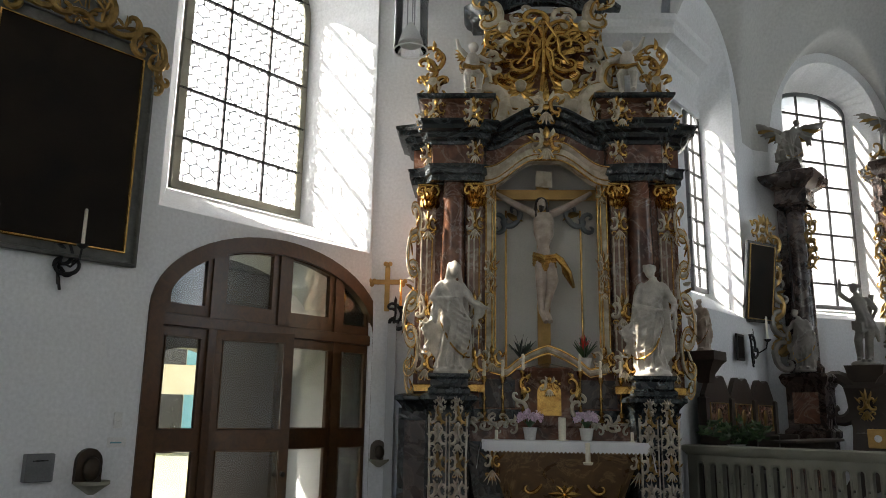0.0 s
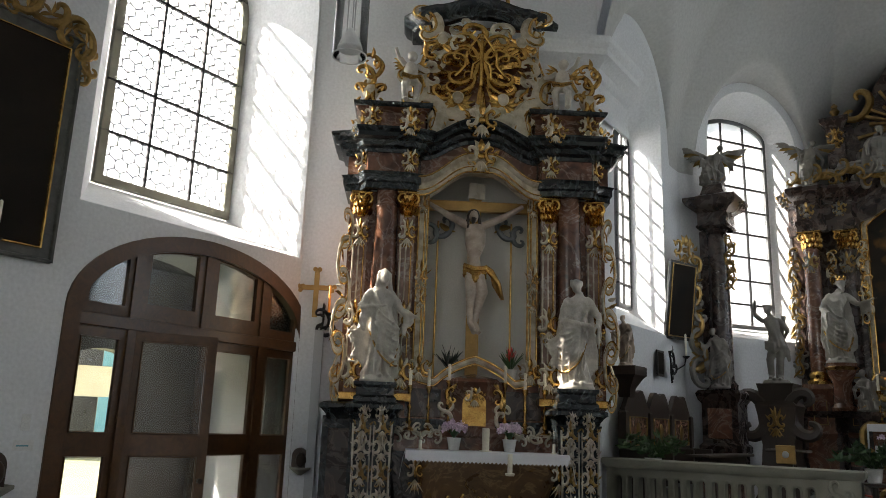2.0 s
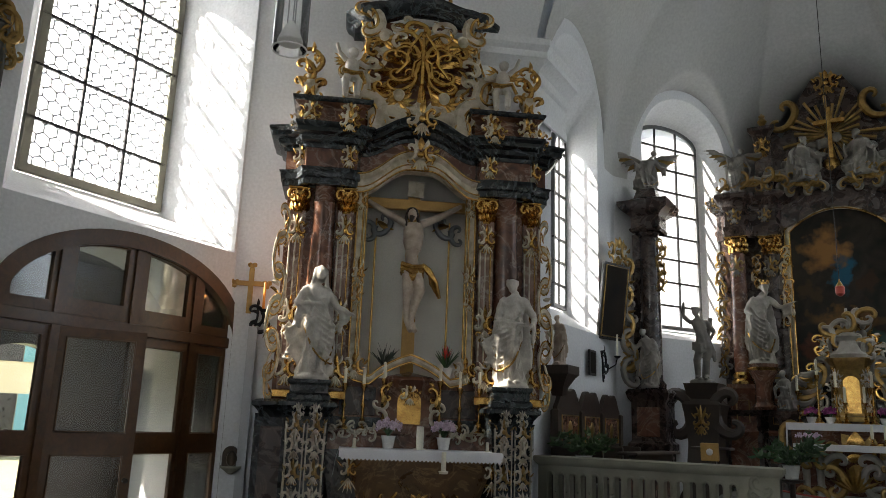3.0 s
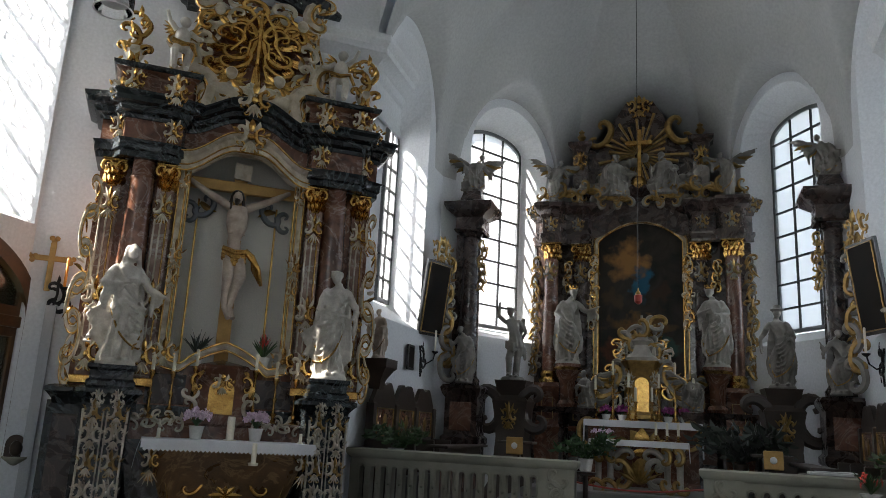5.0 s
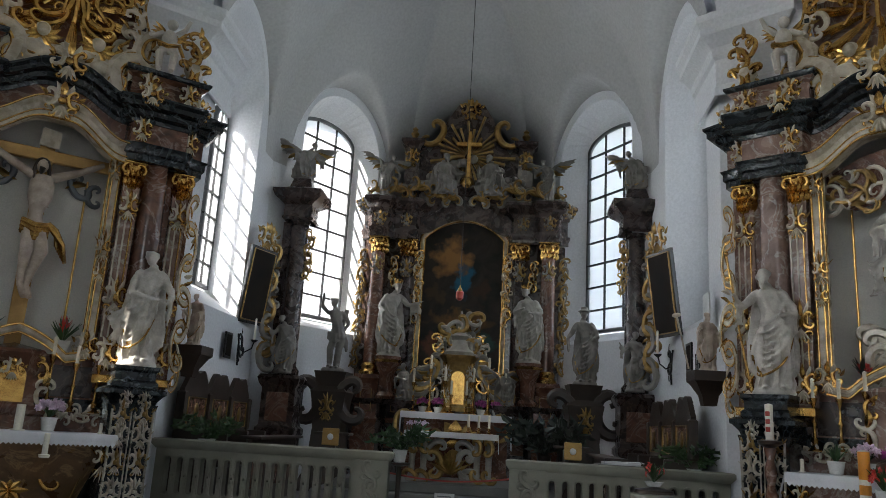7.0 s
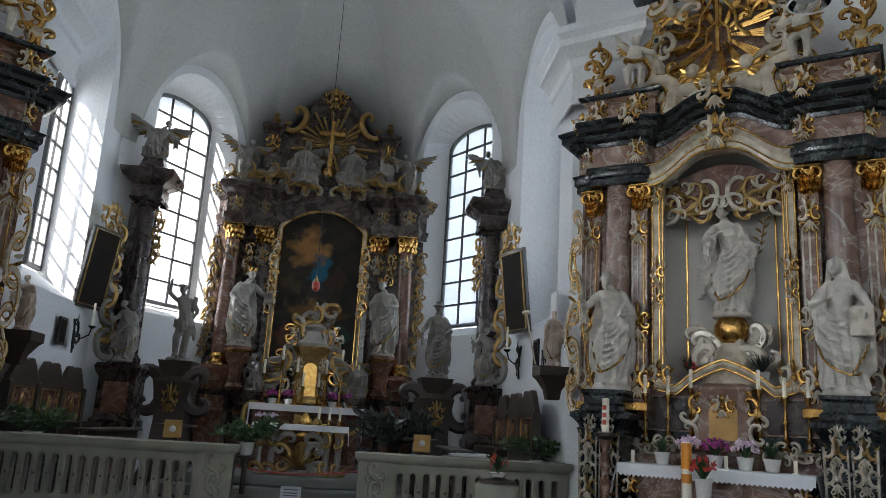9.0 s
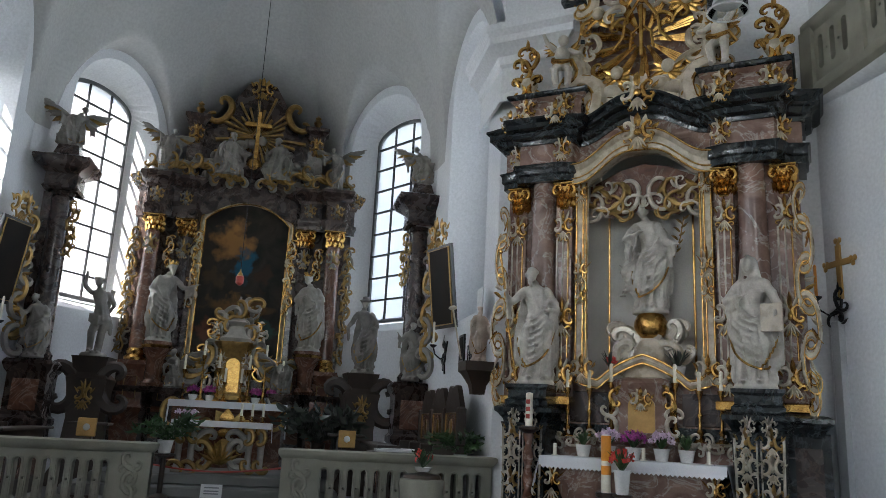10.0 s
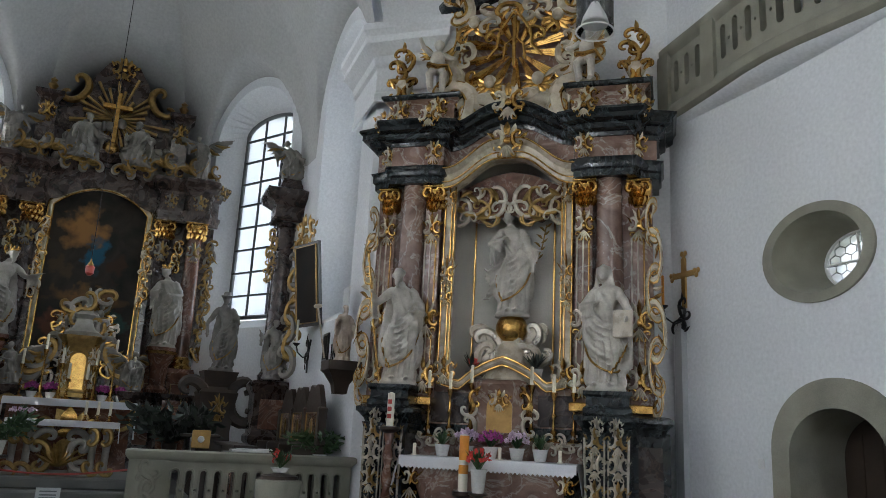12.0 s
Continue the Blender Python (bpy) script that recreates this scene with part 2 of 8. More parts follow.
    def slab(self, poly, y0, y1, bulge=0.0):
        """A plate with an outline in x and z, from y0 (front) to y1 (back)."""
        n = len(poly)
        cx, cz = sum(p[0] for p in poly) / n, sum(p[1] for p in poly) / n
        vs = [(x, y0, z) for x, z in poly] + [(x, y1, z) for x, z in poly]
        fs = [(i, (i + 1) % n, n + (i + 1) % n, n + i)[::-1] for i in range(n)] + [tuple(range(2 * n - 1, n - 1, -1))]
        if bulge:
            vs.append((cx, y0 - bulge, cz))
            fs += [(i, (i + 1) % n, 2 * n) for i in range(n)]
        else:
            fs.append(tuple(range(n)))
        return self.add(vs, fs)

    def scroll(self, cx, cz, s, turn=0.0, flip=1, y=0.0, r=0.16, curl=1.15):
        """A C-scroll with curled ends in the x-z plane."""
        pts = []
        ca, sa = math.cos(turn), math.sin(turn)
        for i in range(23):
            u = i / 22 * 2 - 1
            a = u * math.pi * curl
            rad = s * (0.5 - 0.30 * abs(u) ** 2.2)
            px, pz = math.cos(a) * rad - 0.22 * s * (1 - abs(u)), math.sin(a) * rad + u * s * 0.34
            px *= flip
            pts.append((cx + px * ca - pz * sa, y, cz + px * sa + pz * ca))
        return self.tube(pts, lambda u: s * r * (0.45 + 0.75 * math.sin(math.pi * u)), 6, 0.8)

    def leaf(self, cx, cz, length, width, turn=0.0, y=0.0, thick=0.02, bend=0.25):
        ca, sa = math.cos(turn), math.sin(turn)
        rings = []
        for i in range(6):
            u = i / 5
            w = width * 0.5 * math.sin(math.pi * (0.12 + 0.86 * u)) * (1 - 0.3 * u)
            off = bend * width * math.sin(u * 3)
            row = []
            for lx, ly in ((-w, 0.0), (0, -thick * (1.4 - u)), (w, 0.0), (0, thick * 0.4)):
                X, Z = lx + off, u * length
                row.append((cx + X * ca - Z * sa, y + ly - thick * math.sin(u * math.pi), cz + X * sa + Z * ca))
            rings.append(row)
        return self.stack(rings)

    def make(self, name, mats, smooth=40):
        me = bpy.data.meshes.new(name)
        me.from_pydata(self.v, [], self.f)
        for m in mats if isinstance(mats, (list, tuple)) else [mats]:
            me.materials.append(m)
        if max(self.mi, default=0):
            me.polygons.foreach_set("material_index", self.mi)
        bm = bmesh.new()
        bm.from_mesh(me)
        bmesh.ops.recalc_face_normals(bm, faces=bm.faces)
        bm.to_mesh(me)
        bm.free()
        if smooth:
            me.polygons.foreach_set("use_smooth", [True] * len(me.polygons))
            me.set_sharp_from_angle(angle=radians(smooth))
        me.update()
        return me


def part(name, mesh, mats, parent, label="", smooth=40, at=None):
    ob = new(name, mesh.make(name, mats, smooth) if isinstance(mesh, Mesh) else mesh)
    ob.parent = parent
    if at is not None:
        ob.matrix_basis = at
    if label:
        ob["label"] = label
    return ob


def thing(name, m, label, category, group="", mesh=None, mats=None, smooth=40):
    """A top-level thing: an Empty at its base, or one mesh."""
    ob = new(name, mesh.make(name, mats, smooth) if mesh else None)
    ob.matrix_basis = m
    return tagged(ob, label, category, group)


def setting(name, mesh, mats, label="", smooth=30):
    ob = new(name, mesh.make(name, mats, smooth))
    return tagged(ob, label, kind="structure")


# ---- the building ----
def arch_outline(s0, s1, zb, zs, rise, n=20):
    """Outline of an arched opening, counter-clockwise from its lower left."""
    c, h = (s0 + s1) / 2, (s1 - s0) / 2
    return [(s0, zb), (s1, zb)] + [(c + h * math.cos(math.pi * i / n), zs + rise * math.sin(math.pi * i / n)) for i in range(n + 1)]


def oval_outline(c, z, rs, rz, n=32):
    return [(c + rs * math.cos(2 * math.pi * i / n), z + rz * math.sin(2 * math.pi * i / n)) for i in range(n)]


def wall(name, p0, p1, z0, z1, thick, openings=(), mat=PLASTER, label="white plastered church wall"):
    """A wall whose inner face runs from p0 to p1; the outside lies to the left of that way. Openings are pairs of outlines, inner and outer."""
    d = Vector((p1[0] - p0[0], p1[1] - p0[1], 0))
    length = d.length
    d.normalize()
    mx = Matrix((d, Vector((-d.y, d.x, 0)), Vector((0, 0, 1)))).transposed().to_4x4()
    mx.translation = (p0[0], p0[1], 0)
    out = Mesh()
    rect = [(0, z0), (length, z0), (length, z1), (0, z1)]
    for depth, side in ((0.0, 0), (thick, 1)):
        bm = bmesh.new()
        edges = []
        for outline in [rect] + [o[side] for o in openings]:
            vs = [bm.verts.new((s, depth, z)) for s, z in outline]
            edges += [bm.edges.new((vs[i], vs[(i + 1) % len(vs)])) for i in range(len(vs))]
        bmesh.ops.triangle_fill(bm, use_beauty=True, use_dissolve=False, edges=edges)
        bm.verts.index_update()
        out.add([v.co for v in bm.verts], [tuple(v.index for v in f.verts) for f in bm.faces])
        bm.free()
    for a, b in [(rect, rect)] + list(openings):
        out.stack([[(s, 0, z) for s, z in a], [(s, thick, z) for s, z in b]], caps=False)
    bm = bmesh.new()
    me = bpy.data.meshes.new(name)
    me.from_pydata(out.v, [], out.f)
    bm.from_mesh(me)
    bmesh.ops.remove_doubles(bm, verts=bm.verts, dist=0.0005)
    bmesh.ops.recalc_face_normals(bm, faces=bm.faces)
    bm.to_mesh(me)
    bm.free()
    me.materials.append(mat)
    ob = new(name, me)
    ob.matrix_basis = mx
    tagged(ob, label, kind="structure")
    return mx


FLOOR = -0.2
XL, XR = -8.466, 5.477
AXIS = -1.55
PIER_L, PIER_R = (-5.13, 9.97), (2.24, 9.97)
CORNER_L, CORNER_R = (XL, 7.32), (XR, 7.46)
CH_L, CH_R = (-5.1, 13.5), (2.0, 13.5)
AP_L, AP_R = (-3.0, 16.9), (-0.1, 16.9)

# floors: nave, step, chancel
setting("floor", Mesh().box(-12, 8, -13, 20, FLOOR - 0.3, FLOOR), FLOORSTONE, "worn grey-brown stone church floor")
setting("chancel_floor", Mesh().mould([(-5.05, 9.7), (-2.2, 9.6), (-1.0, 9.6), (2.15, 9.7)], [(0.0, FLOOR), (0.0, 0.25), (0.03, 0.25), (0.03, 0.3), (-8, 0.3), (-8, FLOOR)]), FLOORSTONE, "raised stone chancel floor with a step")
setting("altar_steps", Mesh().box(-3.6, 0.5, 12.6, 17, 0.3, 0.46, 0.02).box(-3.3, 0.2, 13.0, 17, 0.46, 0.62, 0.02), FLOORSTONE, "dark stone steps under the altars")

WIN_IN = lambda c, w, zb, zs: arch_outline(c - w / 2, c + w / 2, zb, zs, w / 2)
# left nave wall: window, two added unseen windows and porch door (s runs along +y from y=-13)
def s_l(y):
    return y + 13


lw_open = []
for cy in (5.58, -1.5, -8.5):
    lw_open.append((arch_outline(s_l(cy - 1.56), s_l(cy + 1.70), 3.76, 7.6, 1.4), arch_outline(s_l(cy - 0.72), s_l(cy + 1.44), 4.42, 7.7, 1.0)))
DOOR_C, DOOR_W = 5.77, 3.42
door_hole = arch_outline(s_l(DOOR_C - DOOR_W / 2), s_l(DOOR_C + DOOR_W / 2), FLOOR, 2.62, 1.0)
lw_open.append((door_hole, door_hole))
M_LW = wall("wall_left", (XL, -13), CORNER_L, FLOOR, 12, 1.42, lw_open)
# right nave wall: oval window, stone door, added unseen windows
def s_r(y):
    return CORNER_R[1] - y


rw_open = [(oval_outline(s_r(5.28), 3.46, 0.56, 0.43), oval_outline(s_r(5.28), 3.46, 0.42, 0.32))]
rdoor = arch_outline(s_r(5.72), s_r(4.64), FLOOR, 1.50, 0.45)
rhole = arch_outline(s_r(5.78), s_r(4.58), FLOOR, 1.55, 0.48)
rw_open.append((rhole, rhole))
for cy in (-1.5, -8.5):
    rw_open.append((arch_outline(s_r(cy + 1.68), s_r(cy - 1.68), 3.76, 7.6, 1.4), arch_outline(s_r(cy + 1.05), s_r(cy - 1.05), 4.17, 7.5, 0.95)))
M_RW = wall("wall_right", CORNER_R, (XR, -13), FLOOR, 12, 0.8, rw_open)
# unseen opening added in the back wall for a fill lamp
back_open = [(arch_outline(5, 7.4, 3.5, 7.2, 1.2), arch_outline(5, 7.4, 3.5, 7.2, 1.2))]
wall("wall_back", (XR, -13), (XL, -13), FLOOR, 12, 0.8, back_open)
# slanted walls behind the side altars, and the chancel
M_DL = wall("wall_slanted_left", CORNER_L, PIER_L, FLOOR, 12, 0.5)
M_DR = wall("wall_slanted_right", PIER_R, CORNER_R, FLOOR, 12, 0.5)
CH_WIN = lambda c: (arch_outline(c - 1.05, c + 1.05, 3.14, 7.2, 1.05), arch_outline(c - 0.55, c + 0.85, 3.6, 7.0, 0.7))
# unseen outer opening, made narrow and low to keep sun off the tabernacle
CL_WIN = (CH_WIN(1.6)[0], arch_outline(2.06, 2.63, 3.6, 6.6, 0.3))
M_CL = wall("wall_chancel_left", PIER_L, CH_L, FLOOR, 10.5, 0.7, [CL_WIN])
M_CR = wall("wall_chancel_right", CH_R, PIER_R, FLOOR, 10.5, 0.7, [CH_WIN(1.95)])
AP_WIN = (arch_outline(0.72, 3.02, 3.3, 7.15, 1.15), arch_outline(0.95, 2.68, 3.56, 7.5, 0.36))
AP_LEN = math.hypot(2.1, 3.4)
AP_WIN_R = tuple([(AP_LEN - s + 0.2, z) for s, z in o] for o in AP_WIN)
M_AL = wall("wall_apse_left", CH_L, AP_L, FLOOR, 10.5, 0.6, [AP_WIN])
M_AR = wall("wall_apse_right", (-0.1, 16.9), (2.0, 13.5), FLOOR, 10.5, 0.6, [AP_WIN_R])
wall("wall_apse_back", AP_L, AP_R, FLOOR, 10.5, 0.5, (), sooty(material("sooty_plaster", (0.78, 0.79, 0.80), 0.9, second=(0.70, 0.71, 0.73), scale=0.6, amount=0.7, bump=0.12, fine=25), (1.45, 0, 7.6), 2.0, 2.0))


def vault():
    """Chancel vault: coved from the walls to a ridge, with a rounded cell over each window."""
    line = [Vector(p) for p in (PIER_L, CH_L, AP_L, AP_R, CH_R, PIER_R)]
    cum = [0.0]
    for a, b in zip(line, line[1:]):
        cum.append(cum[-1] + (b - a).length)
    cells = [(cum[0] + 1.55, 1.45), (cum[1] + 1.90, 1.5), ((cum[2] + cum[3]) / 2, 1.4), (cum[3] + AP_LEN - 1.70, 1.5), (cum[4] + 1.95, 1.45)]
    n, k = 260, 40
    rings = []
    for i in range(n + 1):
        s = cum[-1] * i / n
        j = max(q for q in range(5) if cum[q] <= s + 1e-9)
        p = line[j].lerp(line[j + 1], (s - cum[j]) / (cum[j + 1] - cum[j]))
        q = Vector((AXIS, min(p.y, 13.2)))
        ring = []
        for r in range(k + 1):
            a = math.pi / 2 * r / k
            flat = p.lerp(q, 1 - math.cos(a))
            z = 6.3 + 4.6 * math.sin(a)
            for c, w in cells:
                if abs(s - c) < w:
                    z = max(z, 6.6 + 1.9 * math.sqrt(1 - ((s - c) / w) ** 2) + 1.8 * (1 - math.cos(a)))
            ring.append((flat.x, flat.y, z))
        rings.append(ring)
    return Mesh().stack(rings, close=False, caps=False)


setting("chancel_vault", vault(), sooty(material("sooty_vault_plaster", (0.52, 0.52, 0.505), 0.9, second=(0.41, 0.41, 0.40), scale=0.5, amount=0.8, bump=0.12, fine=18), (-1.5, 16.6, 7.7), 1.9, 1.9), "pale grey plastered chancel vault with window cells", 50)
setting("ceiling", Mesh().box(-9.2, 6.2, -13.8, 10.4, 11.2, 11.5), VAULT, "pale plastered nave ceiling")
arch_face = Mesh()
arch = [(PIER_L[0] + (PIER_R[0] - PIER_L[0]) * i / 24, 7.6 + 3.3 * math.sqrt(max(0, 1 - ((i - 12) / 12) ** 2))) for i in range(25)]
arch_face.stack([[(x, 9.97, z) for x, z in arch], [(x, 9.97, 11.6) for x, z in arch], [(x, 10.4, 11.6) for x, z in arch], [(x, 10.4, z) for x, z in arch], [(x, 9.97, z) for x, z in arch]], close=False, caps=False)
setting("chancel_arch", arch_face, PLASTER, "white plastered chancel arch")


# stepped impost mouldings on the two piers of the chancel arch
IMPOST = [(0, 6.1), (0.04, 6.1), (0.04, 6.22), (0.02, 6.25), (0.02, 6.62), (0.06, 6.66), (0.08, 6.78), (0.2, 6.9), (0.24, 6.92), (0.24, 7.02), (0.3, 7.1), (0.3, 7.2), (0.05, 7.32), (0, 7.32)]
for side, pts in (("left", [(-7.15, 8.37), (-6.70, 8.71), (-6.60, 8.60), (-5.77, 9.24), (-5.71, 9.17), (-5.05, 9.72), (-5.08, 10.97)]), ("right", [(2.19, 10.98), (2.16, 9.73), (2.83, 9.18), (2.88, 9.25), (3.72, 8.61), (3.82, 8.72), (4.27, 8.37)])):
    setting("trim_impost_" + side, Mesh().mould(pts, IMPOST), PLASTER, "white stepped plaster impost moulding on the pier")

# window reveals' stone frame, iron bars, lead and panes
def window(name, mx, outline, d, label, cols, rows, hexes=0.0, frame_w=0.07, bar=0.017, diamonds=0.0):
    ss, zs = [p[0] for p in outline], [p[1] for p in outline]
    s0, s1, z0, z1 = min(ss), max(ss), min(zs), max(zs)
    win = new(name)
    win.matrix_basis = mx
    tagged(win, label, "window", kind="structure")
    cs, cz = (s0 + s1) / 2, (z0 + z1) / 2
    inner = [(cs + (s - cs) * (1 - 2 * frame_w / (s1 - s0)), cz + (z - cz) * (1 - 2 * frame_w / (z1 - z0))) for s, z in outline]
    fm = Mesh()
    for a, b, y0, y1 in ((outline, inner, d - 0.03, d + 0.06),):
        fm.stack([[(s, y0, z) for s, z in a], [(s, y0, z) for s, z in b], [(s, y1, z) for s, z in b], [(s, y1, z) for s, z in a], [(s, y0, z) for s, z in a]], caps=False)
    part("window_frame", fm, STONE if hexes else LEAD, win, "narrow grey frame")

    def span(s):
        """Height of the opening at s."""
        best = z0
        for (a, za), (b, zb) in zip(outline, outline[1:] + outline[:1]):
            if min(a, b) <= s <= max(a, b) and abs(a - b) > 1e-6:
                best = max(best, za + (zb - za) * (s - a) / (b - a))
        return best

    def reach(z):
        xs = []
        for (a, za), (b, zb) in zip(outline, outline[1:] + outline[:1]):
            if min(za, zb) <= z <= max(za, zb) and abs(za - zb) > 1e-6:
                xs.append(a + (b - a) * (z - za) / (zb - za))
        return (min(xs), max(xs)) if xs else (s0, s1)

    for i in range(1, cols):
        s = s0 + (s1 - s0) * i / cols
        part("iron_bar", Mesh().box(s - bar, s + bar, d - 0.02, d + 0.015, z0, span(s)), IRON, win)
    for i in range(1, rows):
        z = z0 + (z1 - z0) * i / rows
        a, b = reach(z)
        part("iron_bar", Mesh().box(a, b, d - 0.03, d + 0.012, z - bar, z + bar), IRON, win)
    if hexes:
        lead, segs = Mesh(), set()
        hx, hz = hexes * math.sqrt(3), hexes * 1.5
        for r in range(int((z1 - z0) / hz) + 2):
            for c in range(int((s1 - s0) / hx) + 2):
                px, pz = s0 + c * hx + (hx / 2 if r % 2 else 0), z0 + r * hz
                crn = [(px + hexes * math.sin(k * math.pi / 3), pz + hexes * math.cos(k * math.pi / 3)) for k in range(3, 7)]
                for a, b in zip(crn, crn[1:]):
                    if all(s0 < q[0] < s1 and z0 < q[1] < span(q[0]) for q in (a, b)):
                        dx, dz = b[0] - a[0], b[1] - a[1]
                        l = math.hypot(dx, dz)
                        ox, oz = -dz / l * 0.010, dx / l * 0.010
                        lead.slab([(a[0] - ox, a[1] - oz), (b[0] - ox, b[1] - oz), (b[0] + ox, b[1] + oz), (a[0] + ox, a[1] + oz)], d + 0.016, d + 0.026)
        tagged(part("lead_came", lead, LEAD, win, "honeycomb lead cames"), kind="stuff")
    if diamonds:
        lead = Mesh()
        for edge in (0, 1):
            z, k = z0, 0
            while z < z1 - 0.3:
                a, b = reach(z)
                x = a + 0.02 if edge == 0 else b - 0.11
                lead.slab([(x, z), (x + 0.09, z + diamonds), (x + 0.098, z + diamonds), (x + 0.008, z)], d + 0.016, d + 0.024)
                lead.slab([(x + 0.09, z), (x, z + diamonds), (x + 0.008, z + diamonds), (x + 0.098, z)], d + 0.016, d + 0.024)
                z += diamonds
        tagged(part("lead_came", lead, LEAD, win, "diamond lead border"), kind="stuff")
    for i in range(cols):
        a, b = s0 + (s1 - s0) * i / cols, s0 + (s1 - s0) * (i + 1) / cols
        top = [(a + (b - a) * k / 6, span(min(max(a + (b - a) * k / 6, s0 + 1e-4), s1 - 1e-4))) for k in range(6, -1, -1)]
        poly = [(a, z0), (b, z0)] + top
        pane = part("pane", Mesh().slab(poly, d + 0.014, d + 0.020), PANE, win, smooth=0)
        pane.visible_shadow = False
    return win


for k, o in enumerate(lw_open[:3]):
    window("window_%d" % (k + 1), M_LW, o[1], 1.34, "tall arched window with honeycomb leaded glass and iron bars", 3, 6, hexes=0.105 if k == 0 else 0.0, frame_w=0.11)
for k, o in enumerate(rw_open[2:]):
    window("window_%d" % (k + 4), M_RW, o[1], 0.72, "added unseen tall arched leaded window", 3, 10)
window("window_6", M_CL, CL_WIN[1], 0.62, "tall arched chancel window in a splayed reveal", 2, 8)
window("window_7", M_CR, CH_WIN(1.95)[1], 0.62, "tall arched chancel window in a splayed reveal", 3, 8)
window("window_8", M_AL, AP_WIN[1], 0.5, "arched apse window with iron grid and leaded border", 3, 9, diamonds=0.09)
window("window_9", M_AR, AP_WIN_R[1], 0.5, "arched apse window with iron grid and leaded border", 3, 9, diamonds=0.09)

# daylight lamps behind the windows; those at unseen rear openings are added fill
sky_lamp(XL - 1.5, 5.94, 6.5, -90, 2.6, 4.6, 20)
for y in (-1.5, -8.5):
    sky_lamp(XL - 1.5, y + 0.36, 6.5, -90, 2.6, 4.6, 44)
    sky_lamp(XR + 0.88, y, 6.2, 90, 2.1, 4.4, 2.0)
sky_lamp(AXIS, -13.85, 5.6, 0, 2.4, 4.6, 26)
for mx, s, d, w, z in ((M_CL, 1.75, 0.75, 1.5, 5.6), (M_CR, 2.1, 0.75, 1.5, 5.6), (M_AL, 2.1, 0.65, 2.0, 5.6), (M_AR, AP_LEN - 1.8, 0.65, 2.0, 5.6)):
    sky_lamp_at(mx @ pose(s, d, z, 90, 0, 180), w, 4.3, 12)


def backdrop():
    """A glowing wall added far beyond the apse, to whiten its windows."""
    m = bpy.data.materials.new("glowing_backdrop")
    m.use_nodes = True
    b = m.node_tree.nodes["Principled BSDF"]
    b.inputs["Base Color"].default_value = (0, 0, 0, 1)
    b.inputs["Specular IOR Level"].default_value = 0
    b.inputs["Emission Color"].default_value, b.inputs["Emission Strength"].default_value = (0.93, 0.97, 1.0, 1), 0.42
    rings = [[(150 * math.cos(a), 150 * math.sin(a), z) for a in [math.radians(-60 + 240 * i / 40) for i in range(41)]] for z in (-2, 150)]
    setting("backdrop", Mesh().stack(rings, close=False, caps=False), m, "added pale glowing backdrop beyond the windows")


backdrop()


# ---- shared figures and ornaments ----
def ornament(cx, cz, w, h, y, seed=0, mesh=None, shell=True):
    """A rocaille cartouche: paired C-scrolls, leaves and a boss; slot 0 pale, slot 1 gilt."""
    m, rnd = mesh or Mesh(), random.Random(seed)
    s = min(w, h * 0.6)
    m.slot = 0
    for sd in (-1, 1):
        m.scroll(cx + sd * w * 0.27, cz + h * 0.08, s * 0.62, sd * 0.15, -sd, y, 0.15)
        m.slot = 1
        m.scroll(cx + sd * w * 0.24, cz - h * 0.27, s * 0.45, sd * 2.6, sd, y - 0.004, 0.12)
        m.slot = 0
        m.leaf(cx + sd * w * 0.1, cz + h * 0.2, h * 0.34, w * 0.2, -sd * 0.35, y, 0.014)
        m.slot = 1
        m.leaf(cx + sd * w * 0.4, cz + h * 0.1, h * 0.26, w * 0.13, -sd * rnd.uniform(0.5, 0.9), y, 0.012)
    m.leaf(cx, cz + h * 0.18, h * 0.4, w * 0.24, 0, y - 0.012, 0.02, 0)
    m.slot = 0
    if shell:
        for k in range(-2, 3):
            m.leaf(cx, cz - h * 0.12, h * 0.36, w * 0.13, math.pi + k * 0.32, y - 0.01, 0.014, 0)
    m.slot = 1
    m.ball((cx, y - 0.012, cz + h * 0.02), w * 0.12, 0.022, h * 0.1, 8, 5)
    return m


def spray(m, cx, cz, length, y, turn=0.0, seed=0, n=7):
    """A hanging gilt garland of leaves and curls."""
    rnd = random.Random(seed)
    ca, sa = math.cos(turn), math.sin(turn)
    for i in range(n):
        u = i / n
        x, z = cx - sa * u * length + 0.03 * math.sin(i * 2.1), cz - ca * u * length
        m.slot = rnd.choice((0, 1, 1))
        m.scroll(x, z, length / n * 1.25, rnd.uniform(-0.6, 0.6) + turn, 1 if i % 2 else -1, y, 0.105)
        m.slot = 1 - m.slot
        m.scroll(x, z, length / n * 0.85, rnd.uniform(-0.6, 0.6) + turn, -1 if i % 2 else 1, y - 0.01, 0.10)
        m.slot = 1
        m.leaf(x, z, length / n * 1.2, 0.05, math.pi + rnd.uniform(-0.9, 0.9), y - 0.01, 0.014)
    return m


